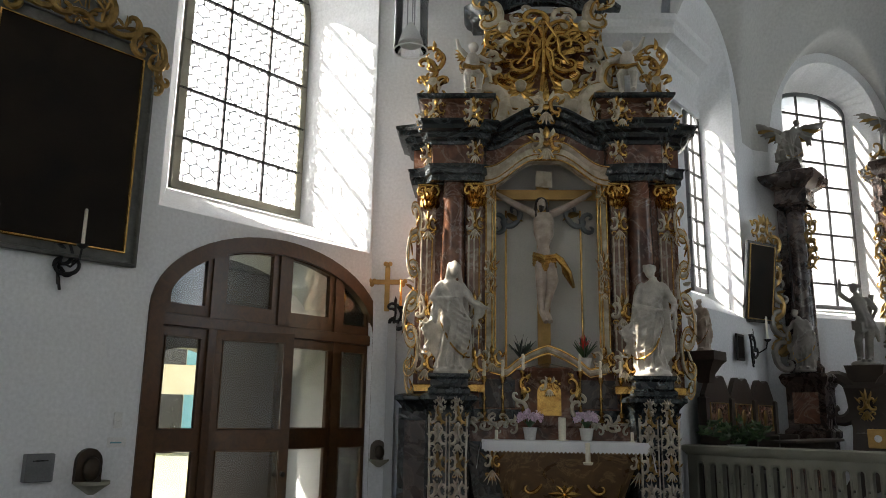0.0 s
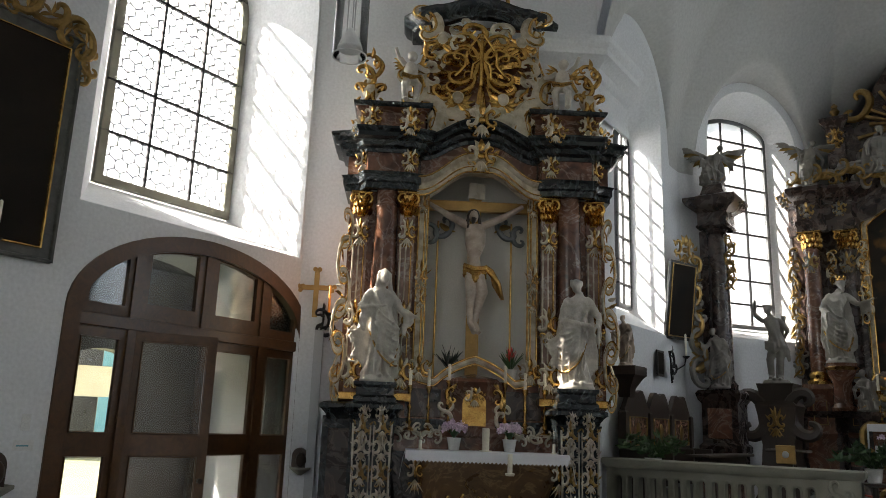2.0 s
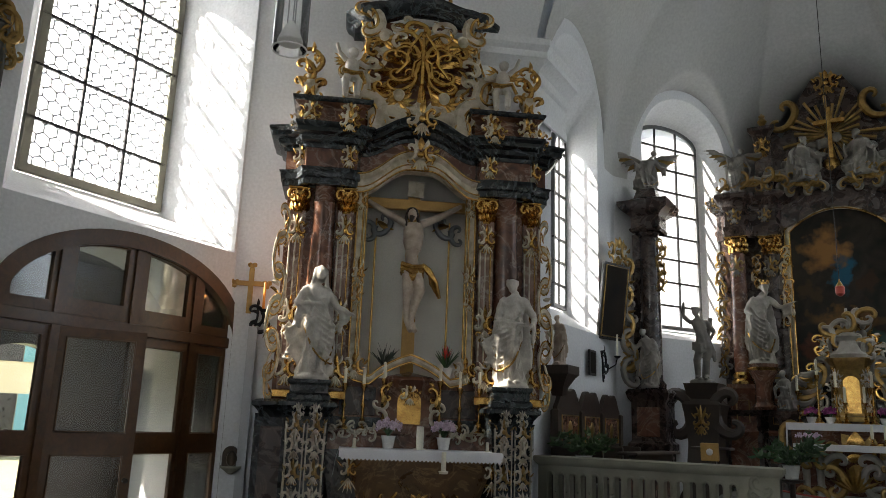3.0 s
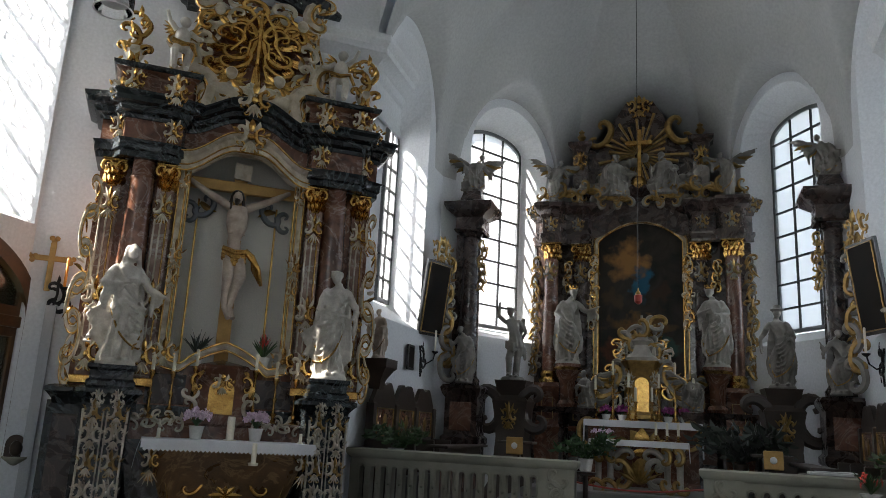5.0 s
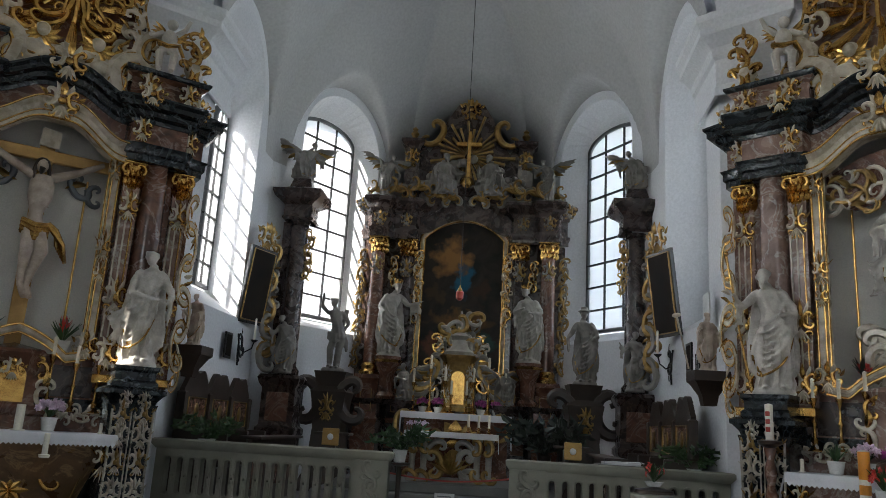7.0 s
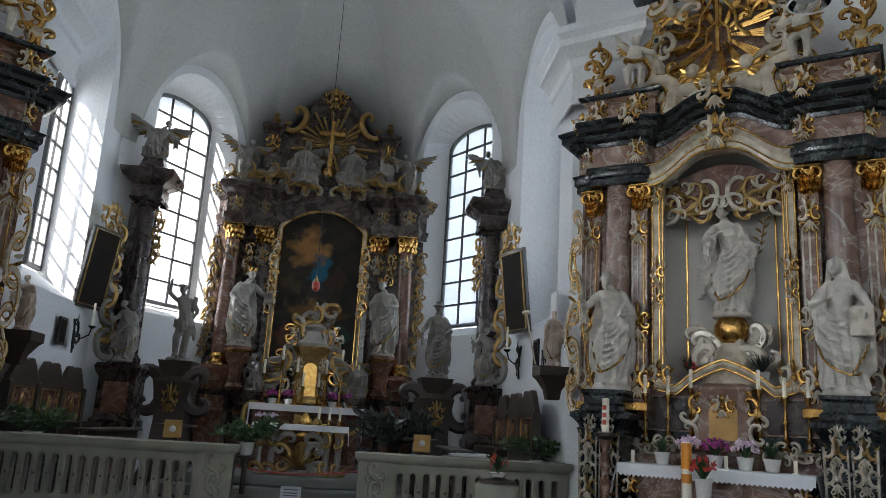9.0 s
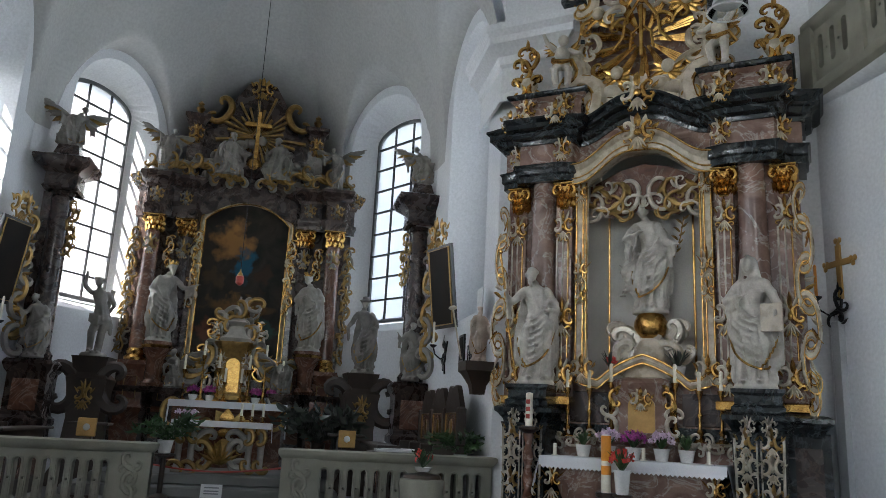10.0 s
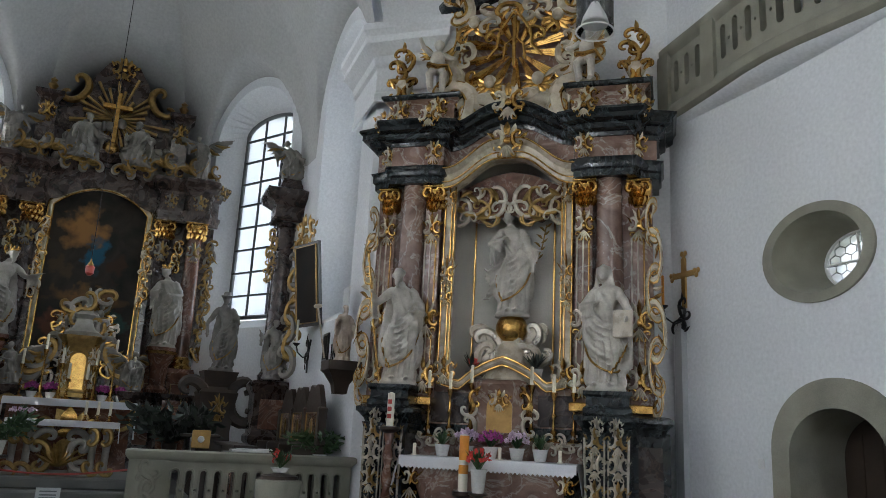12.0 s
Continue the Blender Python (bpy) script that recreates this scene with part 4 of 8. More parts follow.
def side_altar(m, shift, warm, niche_statue):
    stone = BROWN if warm else ROSE
    a = thing("side_altar", m @ pose(shift, 0, 0), "baroque side altar of brown marble with black cornices and gilding", "altar")
    # lower storey, cut short on the side of the chancel
    inner = 1 if warm else -1
    pl, pr = (-1.9, 1.54) if warm else (-1.54, 1.9)
    end_l = [(-1.84, 1.28), (-1.84, 0.46), (-1.55, 0.40)] if warm else [(-1.52, 1.28), (-1.52, 0.46)]
    end_r = [(1.52, 0.46), (1.52, 1.28)] if warm else [(1.55, 0.40), (1.84, 0.46), (1.84, 1.28)]
    part("plinth", Mesh().mould([(pl, 1.28), (pl, 0.5), (-1.0, 0.5), (-1.0, 0.62), (1.0, 0.62), (1.0, 0.5), (pr, 0.5), (pr, 1.28)], [(0, FLOOR), (0.06, FLOOR), (0.06, 0.05), (0, 0.12), (0, 1.52), (0, 1.6), (-0.5, 1.6)]), DARK, a)
    part("inset_panel", Mesh().box(-inner * 1.69 - 0.13, -inner * 1.69 + 0.13, 0.485, 0.55, 0.3, 1.45, 0.01), PLUM, a)
    part("ledge", Mesh().mould(end_l + [(-1.5, 0.1), (-1.0, 0.1), (-0.98, 0.80), (0.98, 0.80), (1.0, 0.1), (1.5, 0.1)] + end_r, [(-0.2, 1.56), (0, 1.56), (0.02, 1.62), (0.07, 1.68), (0.1, 1.7), (0.1, 1.745), (0.05, 1.77), (0, 1.78), (-0.3, 1.78)]), DARK, a, "black marble ledge")
    for sd in (-1, 1):
        c = sd * 1.25
        ped = part("pedestal", Mesh().mould([(c - 0.24, 0.55), (c - 0.24, 0.08), (c - 0.19, 0.03), (c + 0.19, 0.03), (c + 0.24, 0.08), (c + 0.24, 0.55)], [(0.14, FLOOR), (0.16, 0.0), (0.10, 0.22), (0.02, 0.5), (0, 0.9), (0.02, 1.5), (0.04, 1.58), (-0.1, 1.58)]), DARK, a, "black marble pedestal under silver-gilt ornament")
        for k, z in enumerate((0.62, 0.93, 1.22, 1.47)):
            for e in (-1, 1):
                part("ornament", ornament(c + e * 0.12, z, 0.20, 0.30, -0.0 + 0.012, k), [IVORY, OLDGOLD if k % 2 else SILVER], ped)
        for e in (-1, 1):
            part("ornament", ornament(c + e * 0.1, 1.63, 0.13, 0.2, 0.0, 9), [IVORY, SILVER], ped)
            m2 = Mesh()
            m2.slot = 1
            m2.tube([(c + e * 0.225, 0.02, 0.5), (c + e * 0.215, 0.01, 0.9), (c + e * 0.23, 0.01, 1.52)], 0.014, 6)
            m2.tube([(c + e * 0.02, 0.0, 0.52), (c + e * 0.02, -0.0, 1.5)], 0.009, 6)
            part("gilt_edge", m2, [IVORY, SILVER], ped)
        foot = Mesh()
        for q in range(7):
            foot.slot = q % 2
            foot.scroll(c - 0.33 + 0.11 * q, 0.16 + 0.1 * math.sin(q * 1.9), 0.24, q * 0.8, 1 if q % 2 else -1, -0.11 - 0.02 * (q % 3), 0.17)
            foot.slot = 0
            foot.leaf(c - 0.33 + 0.11 * q, 0.34, 0.3, 0.13, math.pi + 0.25 * (q - 3), -0.09, 0.03)
        part("foot_ornament", foot, [IVORY, SILVER], ped, "silver-gilt scrolled foot")
        part("statue_base", Mesh().mould([(c - 0.23, 0.6), (c - 0.23, 0.14), (c + 0.23, 0.14), (c + 0.23, 0.6)], [(0, 1.78), (0.03, 1.78), (0.03, 1.83), (0, 1.86), (0, 1.95), (0.03, 1.98), (0.03, 2.02), (-0.23, 2.02)]), DARK, a)
        part("gilt_band", Mesh().box(sd * 0.95 - 0.14, sd * 0.95 + 0.14, 0.36, 0.6, 1.80, 1.90, 0.012), GOLD, a, "gilded band")
        part("gilt_band", Mesh().box(sd * 1.6 - 0.16, sd * 1.6 + 0.16, 0.5, 0.7, 1.80, 1.90, 0.012), GOLD, a, "gilded band")
        # column group
        part("pier", Mesh().box(min(sd * 0.80, sd * 1.74), max(sd * 0.80, sd * 1.74), 0.66, 1.28, 1.78, 4.6), stone, a, "polished marble pier")
        col = part("column", Mesh().lathe([(0.215, 1.78), (0.225, 1.83), (0.185, 1.9), (0.20, 1.95), (0.175, 2.0), (0.178, 3.0), (0.150, 4.32), (0.165, 4.36), (0.15, 4.4), (0.15, 4.6)], 28, (sd * 1.24, 0.62, 0)), stone, a, "smooth marble column")
        for x, y, w in ((0.95, 0.52, 0.2), (1.58, 0.60, 0.2)):
            x *= sd
            pil = part("pilaster", Mesh().box(x - w / 2, x + w / 2, y, y + 0.16, 1.9, 4.3, 0.015), ROSE if warm else stone, a)
            strips = Mesh()
            for q in (-0.8, -0.1, 0.6):
                strips.slot = 0 if q < 0 else 1
                strips.tube([(x + q * w / 2, y - 0.006, 2.35), (x + q * w / 2, y - 0.006, 3.85)], 0.011, 6)
            part("fluting", strips, [IVORY, GOLD], pil, "gilt fluting rods")
            part("capital", capital(x, y + 0.06, 4.22, 0.25, 0.36), GOLD, a, "burnished gold capital")
            part("drop_ornament", ornament(x, 3.98, 0.2, 0.42, y - 0.02, 3), [IVORY, GOLD], pil)
            part("base_ornament", ornament(x, 2.14, 0.26, 0.42, y - 0.05, 5), [IVORY, GOLD], pil)
            part("base_ornament", ornament(x, 2.82, 0.24, 0.5, y - 0.03, 6), [IVORY, GOLD], pil)
        for q, (z, sz, x) in enumerate(((4.02, 0.42, 1.72), (3.62, 0.50, 1.80), (3.16, 0.52, 1.74), (2.74, 0.56, 1.84), (2.32, 0.50, 1.76), (2.0, 0.36, 1.82))):
            g = Mesh()
            f = sd if q % 2 else -sd
            g.m = pose(sd * 1.74, 0, 0) @ Matrix.Diagonal((0.46, 1, 1, 1)) @ pose(-sd * 1.74, 0, 0)
            g.scroll(sd * x, z, sz, sd * 0.12, f, 0.50, 0.085)
            g.slot = 1
            g.scroll(sd * x, z, sz * 1.10, sd * 0.12, f, 0.485, 0.032)
            g.scroll(sd * x, z, sz * 0.80, sd * 0.12, f, 0.47, 0.032)
            g.leaf(sd * x, z - sz * 0.1, sz * 0.5, 0.06, sd * (0.5 - q * 0.9), 0.48, 0.015)
            g.slot = 0
            g.leaf(sd * x, z + sz * 0.1, sz * 0.45, 0.07, -sd * (0.4 + q * 0.5), 0.49, 0.015)
            part("side_garland", g, [IVORY, GOLD], a, "carved cream and gold side scroll")
    # back wall of the middle bay and its frame
    part("back_panel", Mesh().box(-0.82, 0.82, 1.12, 1.28, 1.6, 5.2), NICHE, a, "plain grey painted niche")
    for sd in (-1, 1):
        part("gilt_strip", Mesh().tube([(sd * 0.52, 1.10, 2.15), (sd * 0.52, 1.10, 4.35)], 0.014, 6), GOLD, a)
    for sd in (-1, 1):
        fr = Mesh()
        fr.box(sd * 0.74 - 0.062, sd * 0.74 + 0.062, 0.58, 0.68, 2.16, 4.60, 0.02)
        fr.slot = 1
        for e in (-0.062, -0.022, 0.062):
            fr.tube([(sd * (0.74 + e), 0.572, 2.16), (sd * (0.74 + e), 0.572, 4.58)], 0.012, 6)
        part("picture_frame", fr, [IVORY, GOLD], a, "white and gold moulded frame")
    hood = [(-0.84 + 1.68 * i / 32, 0.50, lifted(-0.84 + 1.68 * i / 32, 0.36, 0.80)) for i in range(33)]
    arch = Mesh()
    arch.mould(hood, [(-0.2, 4.53), (0, 4.53), (0.03, 4.55), (0.035, 4.60), (0.015, 4.63), (0.02, 4.70), (0.06, 4.73), (0.08, 4.78), (0.04, 4.80), (-0.2, 4.80)])
    arch.slot = 1
    for o, z, r in ((0.012, 4.535, 0.014), (0.04, 4.60, 0.010), (0.08, 4.775, 0.013)):
        arch.tube([(x, y - o, q + z) for x, y, q in hood], r, 6)
    part("swung_hood", arch, [IVORY, GOLD], a, "cream swung hood moulding with gold edges")
    part("crest", ornament(0, 5.08, 0.42, 0.46, 0.40, 2), [IVORY, GOLD], a)
    for sd in (-1, 1):
        for z, w, hh in ((3.42, 0.15, 0.42), (3.12, 0.12, 0.26), (4.42, 0.13, 0.3)):
            part("frame_ornament", ornament(sd * 0.74, z, w, hh, 0.55, 21), [IVORY, GOLD], a)
        part("frame_foot", ornament(sd * 0.72, 2.22, 0.3, 0.34, 0.56, 7), [IVORY, GOLD], a)
    swag = [(-0.74 + 1.48 * i / 28, 0.58, 2.11 - 0.06 * math.sin(math.pi * min(1, abs(-0.74 + 1.48 * i / 28) / 0.74)) + 0.25 * max(0.0, 1 - ((-0.74 + 1.48 * i / 28) / 0.5) ** 2) ** 0.75) for i in range(29)]
    sw = Mesh()
    sw.tube(swag, 0.042, 8)
    sw.slot = 1
    sw.tube([(x, y - 0.03, z + 0.05) for x, y, z in swag], 0.014, 6)
    sw.tube([(x, y - 0.03, z - 0.05) for x, y, z in swag], 0.014, 6)
    part("swung_sill", sw, [IVORY, GOLD], a, "cream swung sill with gold edges")
    part("predella", Mesh().box(-0.95, 0.95, 0.66, 1.2, 1.5, 2.1, 0.01), stone, a)
    # entablature
    part("architrave", Mesh().mould(entablature_path(0.22)[0:7], [(-0.1, 4.58), (0.02, 4.58), (0.02, 4.66), (0.05, 4.68), (0.05, 4.76), (0.08, 4.80), (0.02, 4.82), (-0.1, 4.82)]), DARK, a)
    part("architrave", Mesh().mould(entablature_path(0.22)[-7:], [(-0.1, 4.58), (0.02, 4.58), (0.02, 4.66), (0.05, 4.68), (0.05, 4.76), (0.08, 4.80), (0.02, 4.82), (-0.1, 4.82)]), DARK, a)
    part("frieze", Mesh().mould(entablature_path(0.24), [(-0.1, 4.80), (0.0, 4.80), (0.0, 5.12), (-0.1, 5.12)]), stone, a, "polished marble frieze")
    part("cornice", Mesh().mould(entablature_path(0.26), [(-0.1, 5.08), (0.03, 5.08), (0.04, 5.13), (0.10, 5.16), (0.12, 5.22), (0.20, 5.25), (0.20, 5.31), (0.24, 5.35), (0.24, 5.38), (0.10, 5.42), (-0.15, 5.44)]), DARK, a, "black marble cornice swung up in the middle")
    for x, y in ((-1.58, 0.5), (-0.95, 0.38), (0.95, 0.38), (1.58, 0.5)):
        part("frieze_ornament", ornament(x, 4.97, 0.2, 0.34, y + 0.0, 4), [IVORY, GOLD], a)
        part("cornice_ornament", ornament(x * 1.02, 5.38, 0.30, 0.30, y - 0.22, 8), [IVORY, GOLD], a)
    part("cornice_ornament", ornament(0, 5.60, 0.42, 0.5, 0.40, 12), [IVORY, GOLD], a)
    # attic
    for sd in (-1, 1):
        part("attic_block", Mesh().mould([(sd * 1.22 - 0.45, 1.28), (sd * 1.22 - 0.45, 0.60), (sd * 1.22 + 0.45, 0.60), (sd * 1.22 + 0.45, 1.28)], [(0, 5.40), (0.03, 5.42), (0, 5.47), (0, 5.74), (0.03, 5.76), (0.07, 5.80), (0.07, 5.84), (-0.4, 5.84)]), stone, a)
        part("attic_cap", Mesh().mould([(sd * 1.22 - 0.46, 1.28), (sd * 1.22 - 0.46, 0.59), (sd * 1.22 + 0.46, 0.59), (sd * 1.22 + 0.46, 1.28)], [(0.0, 5.78), (0.06, 5.80), (0.09, 5.84), (0.09, 5.87), (-0.4, 5.88)]), DARK, a)
        part("attic_ornament", ornament(sd * 0.98, 5.66, 0.24, 0.36, 0.55, 14), [IVORY, GOLD], a)
        part("attic_ornament", ornament(sd * 1.5, 5.64, 0.24, 0.34, 0.55, 15), [IVORY, GOLD], a)
        vase = Mesh()
        vx = sd * 1.56
        vase.lathe([(0.11, 0), (0.12, 0.03), (0.06, 0.09), (0.13, 0.24), (0.12, 0.30), (0.06, 0.36), (0.08, 0.40), (0.02, 0.46)], 14, (vx, 0.78, 5.87))
        vase.slot = 1
        for q, (dx, z, sz, t) in enumerate(((-0.10, 6.06, 0.24, 0.2), (0.10, 6.06, 0.24, -0.2), (-0.05, 6.34, 0.26, 0.5), (0.06, 6.42, 0.24, 2.6), (0.0, 6.58, 0.20, 1.2))):
            vase.scroll(vx + dx, z, sz, t, -1 if dx > 0 else 1, 0.70, 0.13)
            vase.leaf(vx + dx, z, 0.18, 0.07, -dx * 6, 0.68, 0.02)
        part("flame_urn", vase, [IVORY, GOLD], a, "carved cream and gilt urn")
    glory = part("glory_back", Mesh().slab([(-0.70, 5.5), (0.70, 5.5), (0.74, 5.9), (0.60, 6.3), (0.66, 6.7), (0.72, 7.06), (-0.72, 7.06), (-0.66, 6.7), (-0.60, 6.3), (-0.74, 5.9)], 0.86, 1.28), stone, a, "gilded relief of rays and clouds")
    glory.matrix_basis = pose(0, 0, 5.5) @ Matrix.Diagonal((1.24, 1, 1.13, 1)) @ pose(0, 0, -5.5)
    rnd = random.Random(5 if warm else 6)
    for i in range(14):
        t = 2 * math.pi * (i + 0.5) / 14 + rnd.uniform(-0.05, 0.05)
        dx, dz = math.cos(t), math.sin(t)
        reach = min(0.60 / max(0.05, abs(dx)), (0.56 if dz > 0 else 0.68) / max(0.05, abs(dz)), 0.80)
        ray = Mesh()
        for q in (-2, -1, 0, 1, 2):
            l = reach * (1 - 0.10 * abs(q)) * rnd.uniform(0.92, 1.0)
            ex, ez = math.cos(t + q * 0.045), math.sin(t + q * 0.045)
            ray.tube([(ex * 0.10, 0.80, 6.42 + ez * 0.10), (ex * l, 0.775 - 0.03 * (2 - abs(q)), 6.42 + ez * l)], lambda u: 0.007 + 0.012 * u, 5)
        part("ray_sheaf", ray, GOLD, glory, "fluted gilded ray")
    mono = Mesh()
    for sd in (-1, 1):
        if warm:
            mono.scroll(sd * 0.17, 6.44, 0.44, 0.2 * sd, -sd, 0.70, 0.075)
            mono.scroll(sd * 0.13, 6.74, 0.30, 2.4 * sd, sd, 0.69, 0.08)
            mono.scroll(sd * 0.21, 6.18, 0.30, 0.9 * sd, -sd, 0.69, 0.08)
            mono.scroll(sd * 0.30, 6.52, 0.24, 1.7 * sd, sd, 0.68, 0.085)
        mono.tube([(sd * 0.03, 0.68, 6.86), (sd * 0.17, 0.68, 6.62), (sd * 0.19, 0.67, 6.42), (sd * 0.30, 0.68, 6.28)], 0.019, 7)
        mono.tube([(sd * 0.02, 0.67, 6.52), (sd * 0.10, 0.66, 6.44), (sd * 0.12, 0.67, 6.24)], 0.016, 7)
        mono.scroll(sd * 0.24, 6.60, 0.16, sd, sd, 0.68, 0.13)
    mono.tube([(0, 0.67, 6.80), (0, 0.65, 6.5), (0, 0.67, 6.16)], 0.022, 7)
    part("centre_device", mono, GOLD, glory, "entwined gold curls")
    for i in range(26):
        t = 2 * math.pi * i / 26
        rr = 0.50 + 0.07 * (i % 3)
        x, z = math.cos(t) * rr * 1.05, 6.30 + math.sin(t) * rr * 1.12
        curl = Mesh()
        curl.slot = 1 if i % 4 == 3 else 0
        curl.scroll(x, z, rnd.uniform(0.15, 0.24), t + rnd.uniform(-0.6, 0.6), 1 if i % 2 else -1, 0.72 - 0.03 * (i % 2), 0.14)
        curl.slot = 1
        curl.leaf(x, z, rnd.uniform(0.12, 0.18), 0.05, t + rnd.uniform(-1, 1), 0.70, 0.016)
        part("shellwork_curl", curl, [IVORY, GOLD], glory)
    for i in range(15):
        x = -0.56 + 0.08 * i
        z = 5.70 + 0.10 * math.sin(i * 2.3) + 0.06 * abs(x)
        cloud = Mesh()
        cloud.ball((x, 0.74 - 0.03 * (i % 2), z), 0.12, 0.08, 0.085, 12, 8)
        cloud.ball((x + 0.05, 0.74, z + 0.07), 0.075, 0.06, 0.06, 10, 6)
        part("cloud", cloud, IVORY, glory, "pale carved cloud")
    for sd in (-1, 1):
        # openwork border: swung side rails, shells in the corners
        side = [(sd * (0.66 + 0.06 * math.sin(u * 6.5)), 0.76, 5.86 + 1.12 * u) for u in [q / 20 for q in range(21)]]
        rail_m = Mesh()
        rail_m.tube(side, 0.060, 8, 0.7)
        rail_m.slot = 1
        for e in (-0.056, 0.056):
            rail_m.tube([(x + e, y - 0.035, z) for x, y, z in side], 0.013, 6)
        rail_m.slot = 2
        for q in range(3, 19, 2):
            x, y, z = side[q]
            rail_m.box(x - 0.022, x + 0.022, y - 0.052, y - 0.03, z - 0.026, z + 0.026, 0.004)
        part("border_rail", rail_m, [IVORY, GOLD, DARK], glory, "cream openwork border with gold edges")
        for q, (x, z, sz, t) in enumerate(((0.60, 5.66, 0.48, 0.2), (0.34, 5.54, 0.34, 1.7), (0.62, 7.0, 0.34, -0.3), (0.76, 6.10, 0.36, -0.2))):
            sh = Mesh()
            sh.scroll(sd * x, z, sz, sd * t, -sd, 0.68, 0.17)
            sh.slot = 1
            sh.scroll(sd * x, z, sz * 1.16, sd * t, -sd, 0.65, 0.045)
            sh.scroll(sd * x, z, sz * 0.72, sd * t, -sd, 0.63, 0.06)
            for w in range(4):
                sh.slot = w % 2
                sh.leaf(sd * x, z, sz * 0.5, sz * 0.17, -sd * (w * 0.6 - 0.3 + t), 0.66, 0.02)
            part("rocaille", sh, [IVORY, GOLD], glory, "cream shell scroll with a gold rim")
        for x, z in ((0.26, 5.98), (0.46, 6.78)):
            hd = Mesh()
            hd.ball((sd * x, 0.66, z), 0.062, 0.062, 0.075, 12, 8)
            hd.ball((sd * x, 0.69, z + 0.03), 0.07, 0.06, 0.065, 10, 6)
            hd.slot = 1
            for w in range(4):
                hd.leaf(sd * x, z - 0.05, 0.2, 0.07, w * 0.5 - 2.4, 0.70, 0.012)
                hd.leaf(sd * x, z - 0.05, 0.2, 0.07, 2.4 - w * 0.5, 0.70, 0.012)
            part("winged_boss", hd, [IVORY, GOLD], glory, "small rounded boss with gilt wings")
    part("top_cornice", Mesh().mould([(-0.86, 1.28, -0.08), (-0.86, 0.9, -0.08), (-0.72, 0.74, -0.06)] + [(-0.6 + 1.2 * i / 14, 0.74, lifted(-0.6 + 1.2 * i / 14, 0.14, 0.6)) for i in range(15)] + [(0.72, 0.74, -0.06), (0.86, 0.9, -0.08), (0.86, 1.28, -0.08)], [(-0.1, 7.02), (0.02, 7.02), (0.04, 7.08), (0.10, 7.12), (0.14, 7.2), (0.14, 7.25), (0.05, 7.3), (-0.2, 7.32)]), DARK, a, at=pose(0, 0, 0.20) @ Matrix.Diagonal((1.14, 1, 1, 1)))
    part("top_crest", ornament(0, 7.72, 1.0, 0.7, 0.8, 17), [IVORY, GOLD], a)
    # gradine and tabernacle
    part("gradine", Mesh().mould([(-1.0, 0.9), (-1.0, 0.50), (1.0, 0.50), (1.0, 0.9)], [(0, 1.2), (0, 1.38), (0.03, 1.41), (0.03, 1.45), (-0.3, 1.45)]), stone, a)
    tab = part("tabernacle", Mesh().mould([(-0.27, 0.9), (-0.27, 0.48), (0.27, 0.48), (0.27, 0.9)], [(0.02, 1.45), (0.02, 1.5), (0, 1.52), (0, 2.0), (0.03, 2.04), (0.05, 2.08), (0.02, 2.12), (-0.27, 2.2)]), stone, a)
    part("tabernacle_door", Mesh().slab([(-0.15, 1.53), (0.15, 1.53)] + [(0.15 * math.cos(math.pi * i / 10), 1.82 + 0.12 * math.sin(math.pi * i / 10)) for i in range(11)], 0.46, 0.49), GOLD if warm else BEAM, tab, "gilded round-arched door")
    part("door_relief", ornament(0, 1.88, 0.26, 0.26, 0.44, 3), [IVORY, GOLD], tab)
    for sd in (-1, 1):
        s = Mesh()
        s.scroll(sd * 0.33, 1.60, 0.17, 0.2, -sd, 0.46, 0.13)
        s.scroll(sd * 0.36, 1.75, 0.15, 1.6, sd, 0.46, 0.13)
        s.slot = 1
        s.scroll(sd * 0.31, 1.90, 0.15, 0.2, sd, 0.46, 0.14)
        s.leaf(sd * 0.31, 1.98, 0.12, 0.06, sd * 0.8, 0.45, 0.015)
        s.leaf(sd * 0.34, 1.72, 0.2, 0.09, 0, 0.45, 0.02)
        part("volute", s, [IVORY, GOLD], tab, "white and gold volute")
        g = Mesh()
        for q in range(10):
            g.slot = q % 2
            g.scroll(sd * (0.44 + 0.058 * q), 1.38 + 0.05 * (q % 3), 0.115, q * 1.3 * sd, sd if q % 3 else -sd, 0.46, 0.12)
            g.leaf(sd * (0.44 + 0.058 * q), 1.44, 0.10, 0.05, q * 0.9, 0.45, 0.014)
        part("gradine_ornament", g, [IVORY, SILVER], a, "white-gold scrollwork")
        part("predella_panel", Mesh().box(min(sd * 0.42, sd * 0.88), max(sd * 0.42, sd * 0.88), 0.645, 0.67, 1.62, 1.98, 0.008), PLUM, a)
    if niche_statue:
        n = Mesh()
        for sd in (-1, 1):
            for q, (x, z, s, t) in enumerate(((0.16, 4.38, 0.34, 0.2), (0.40, 4.36, 0.36, 0.9), (0.60, 4.26, 0.3, 0.1), (0.28, 4.18, 0.24, 2.2), (0.5, 4.54, 0.26, 2.0))):
                n.slot = 1 if q % 2 else 0
                n.scroll(sd * x, z, s, sd * t, -sd, 0.72, 0.075)
                n.scroll(sd * (x - 0.06), z - 0.05, s * 0.6, sd * (t + 1.5), sd, 0.71, 0.09)
                n.slot = 1
                n.leaf(sd * x, z, s * 0.7, 0.08, -sd * (0.5 + q * 0.4), 0.71, 0.015)
        part("rocaille_veil", n, [IVORY, OLDGOLD], a, "carved rocaille hanging in the niche head")
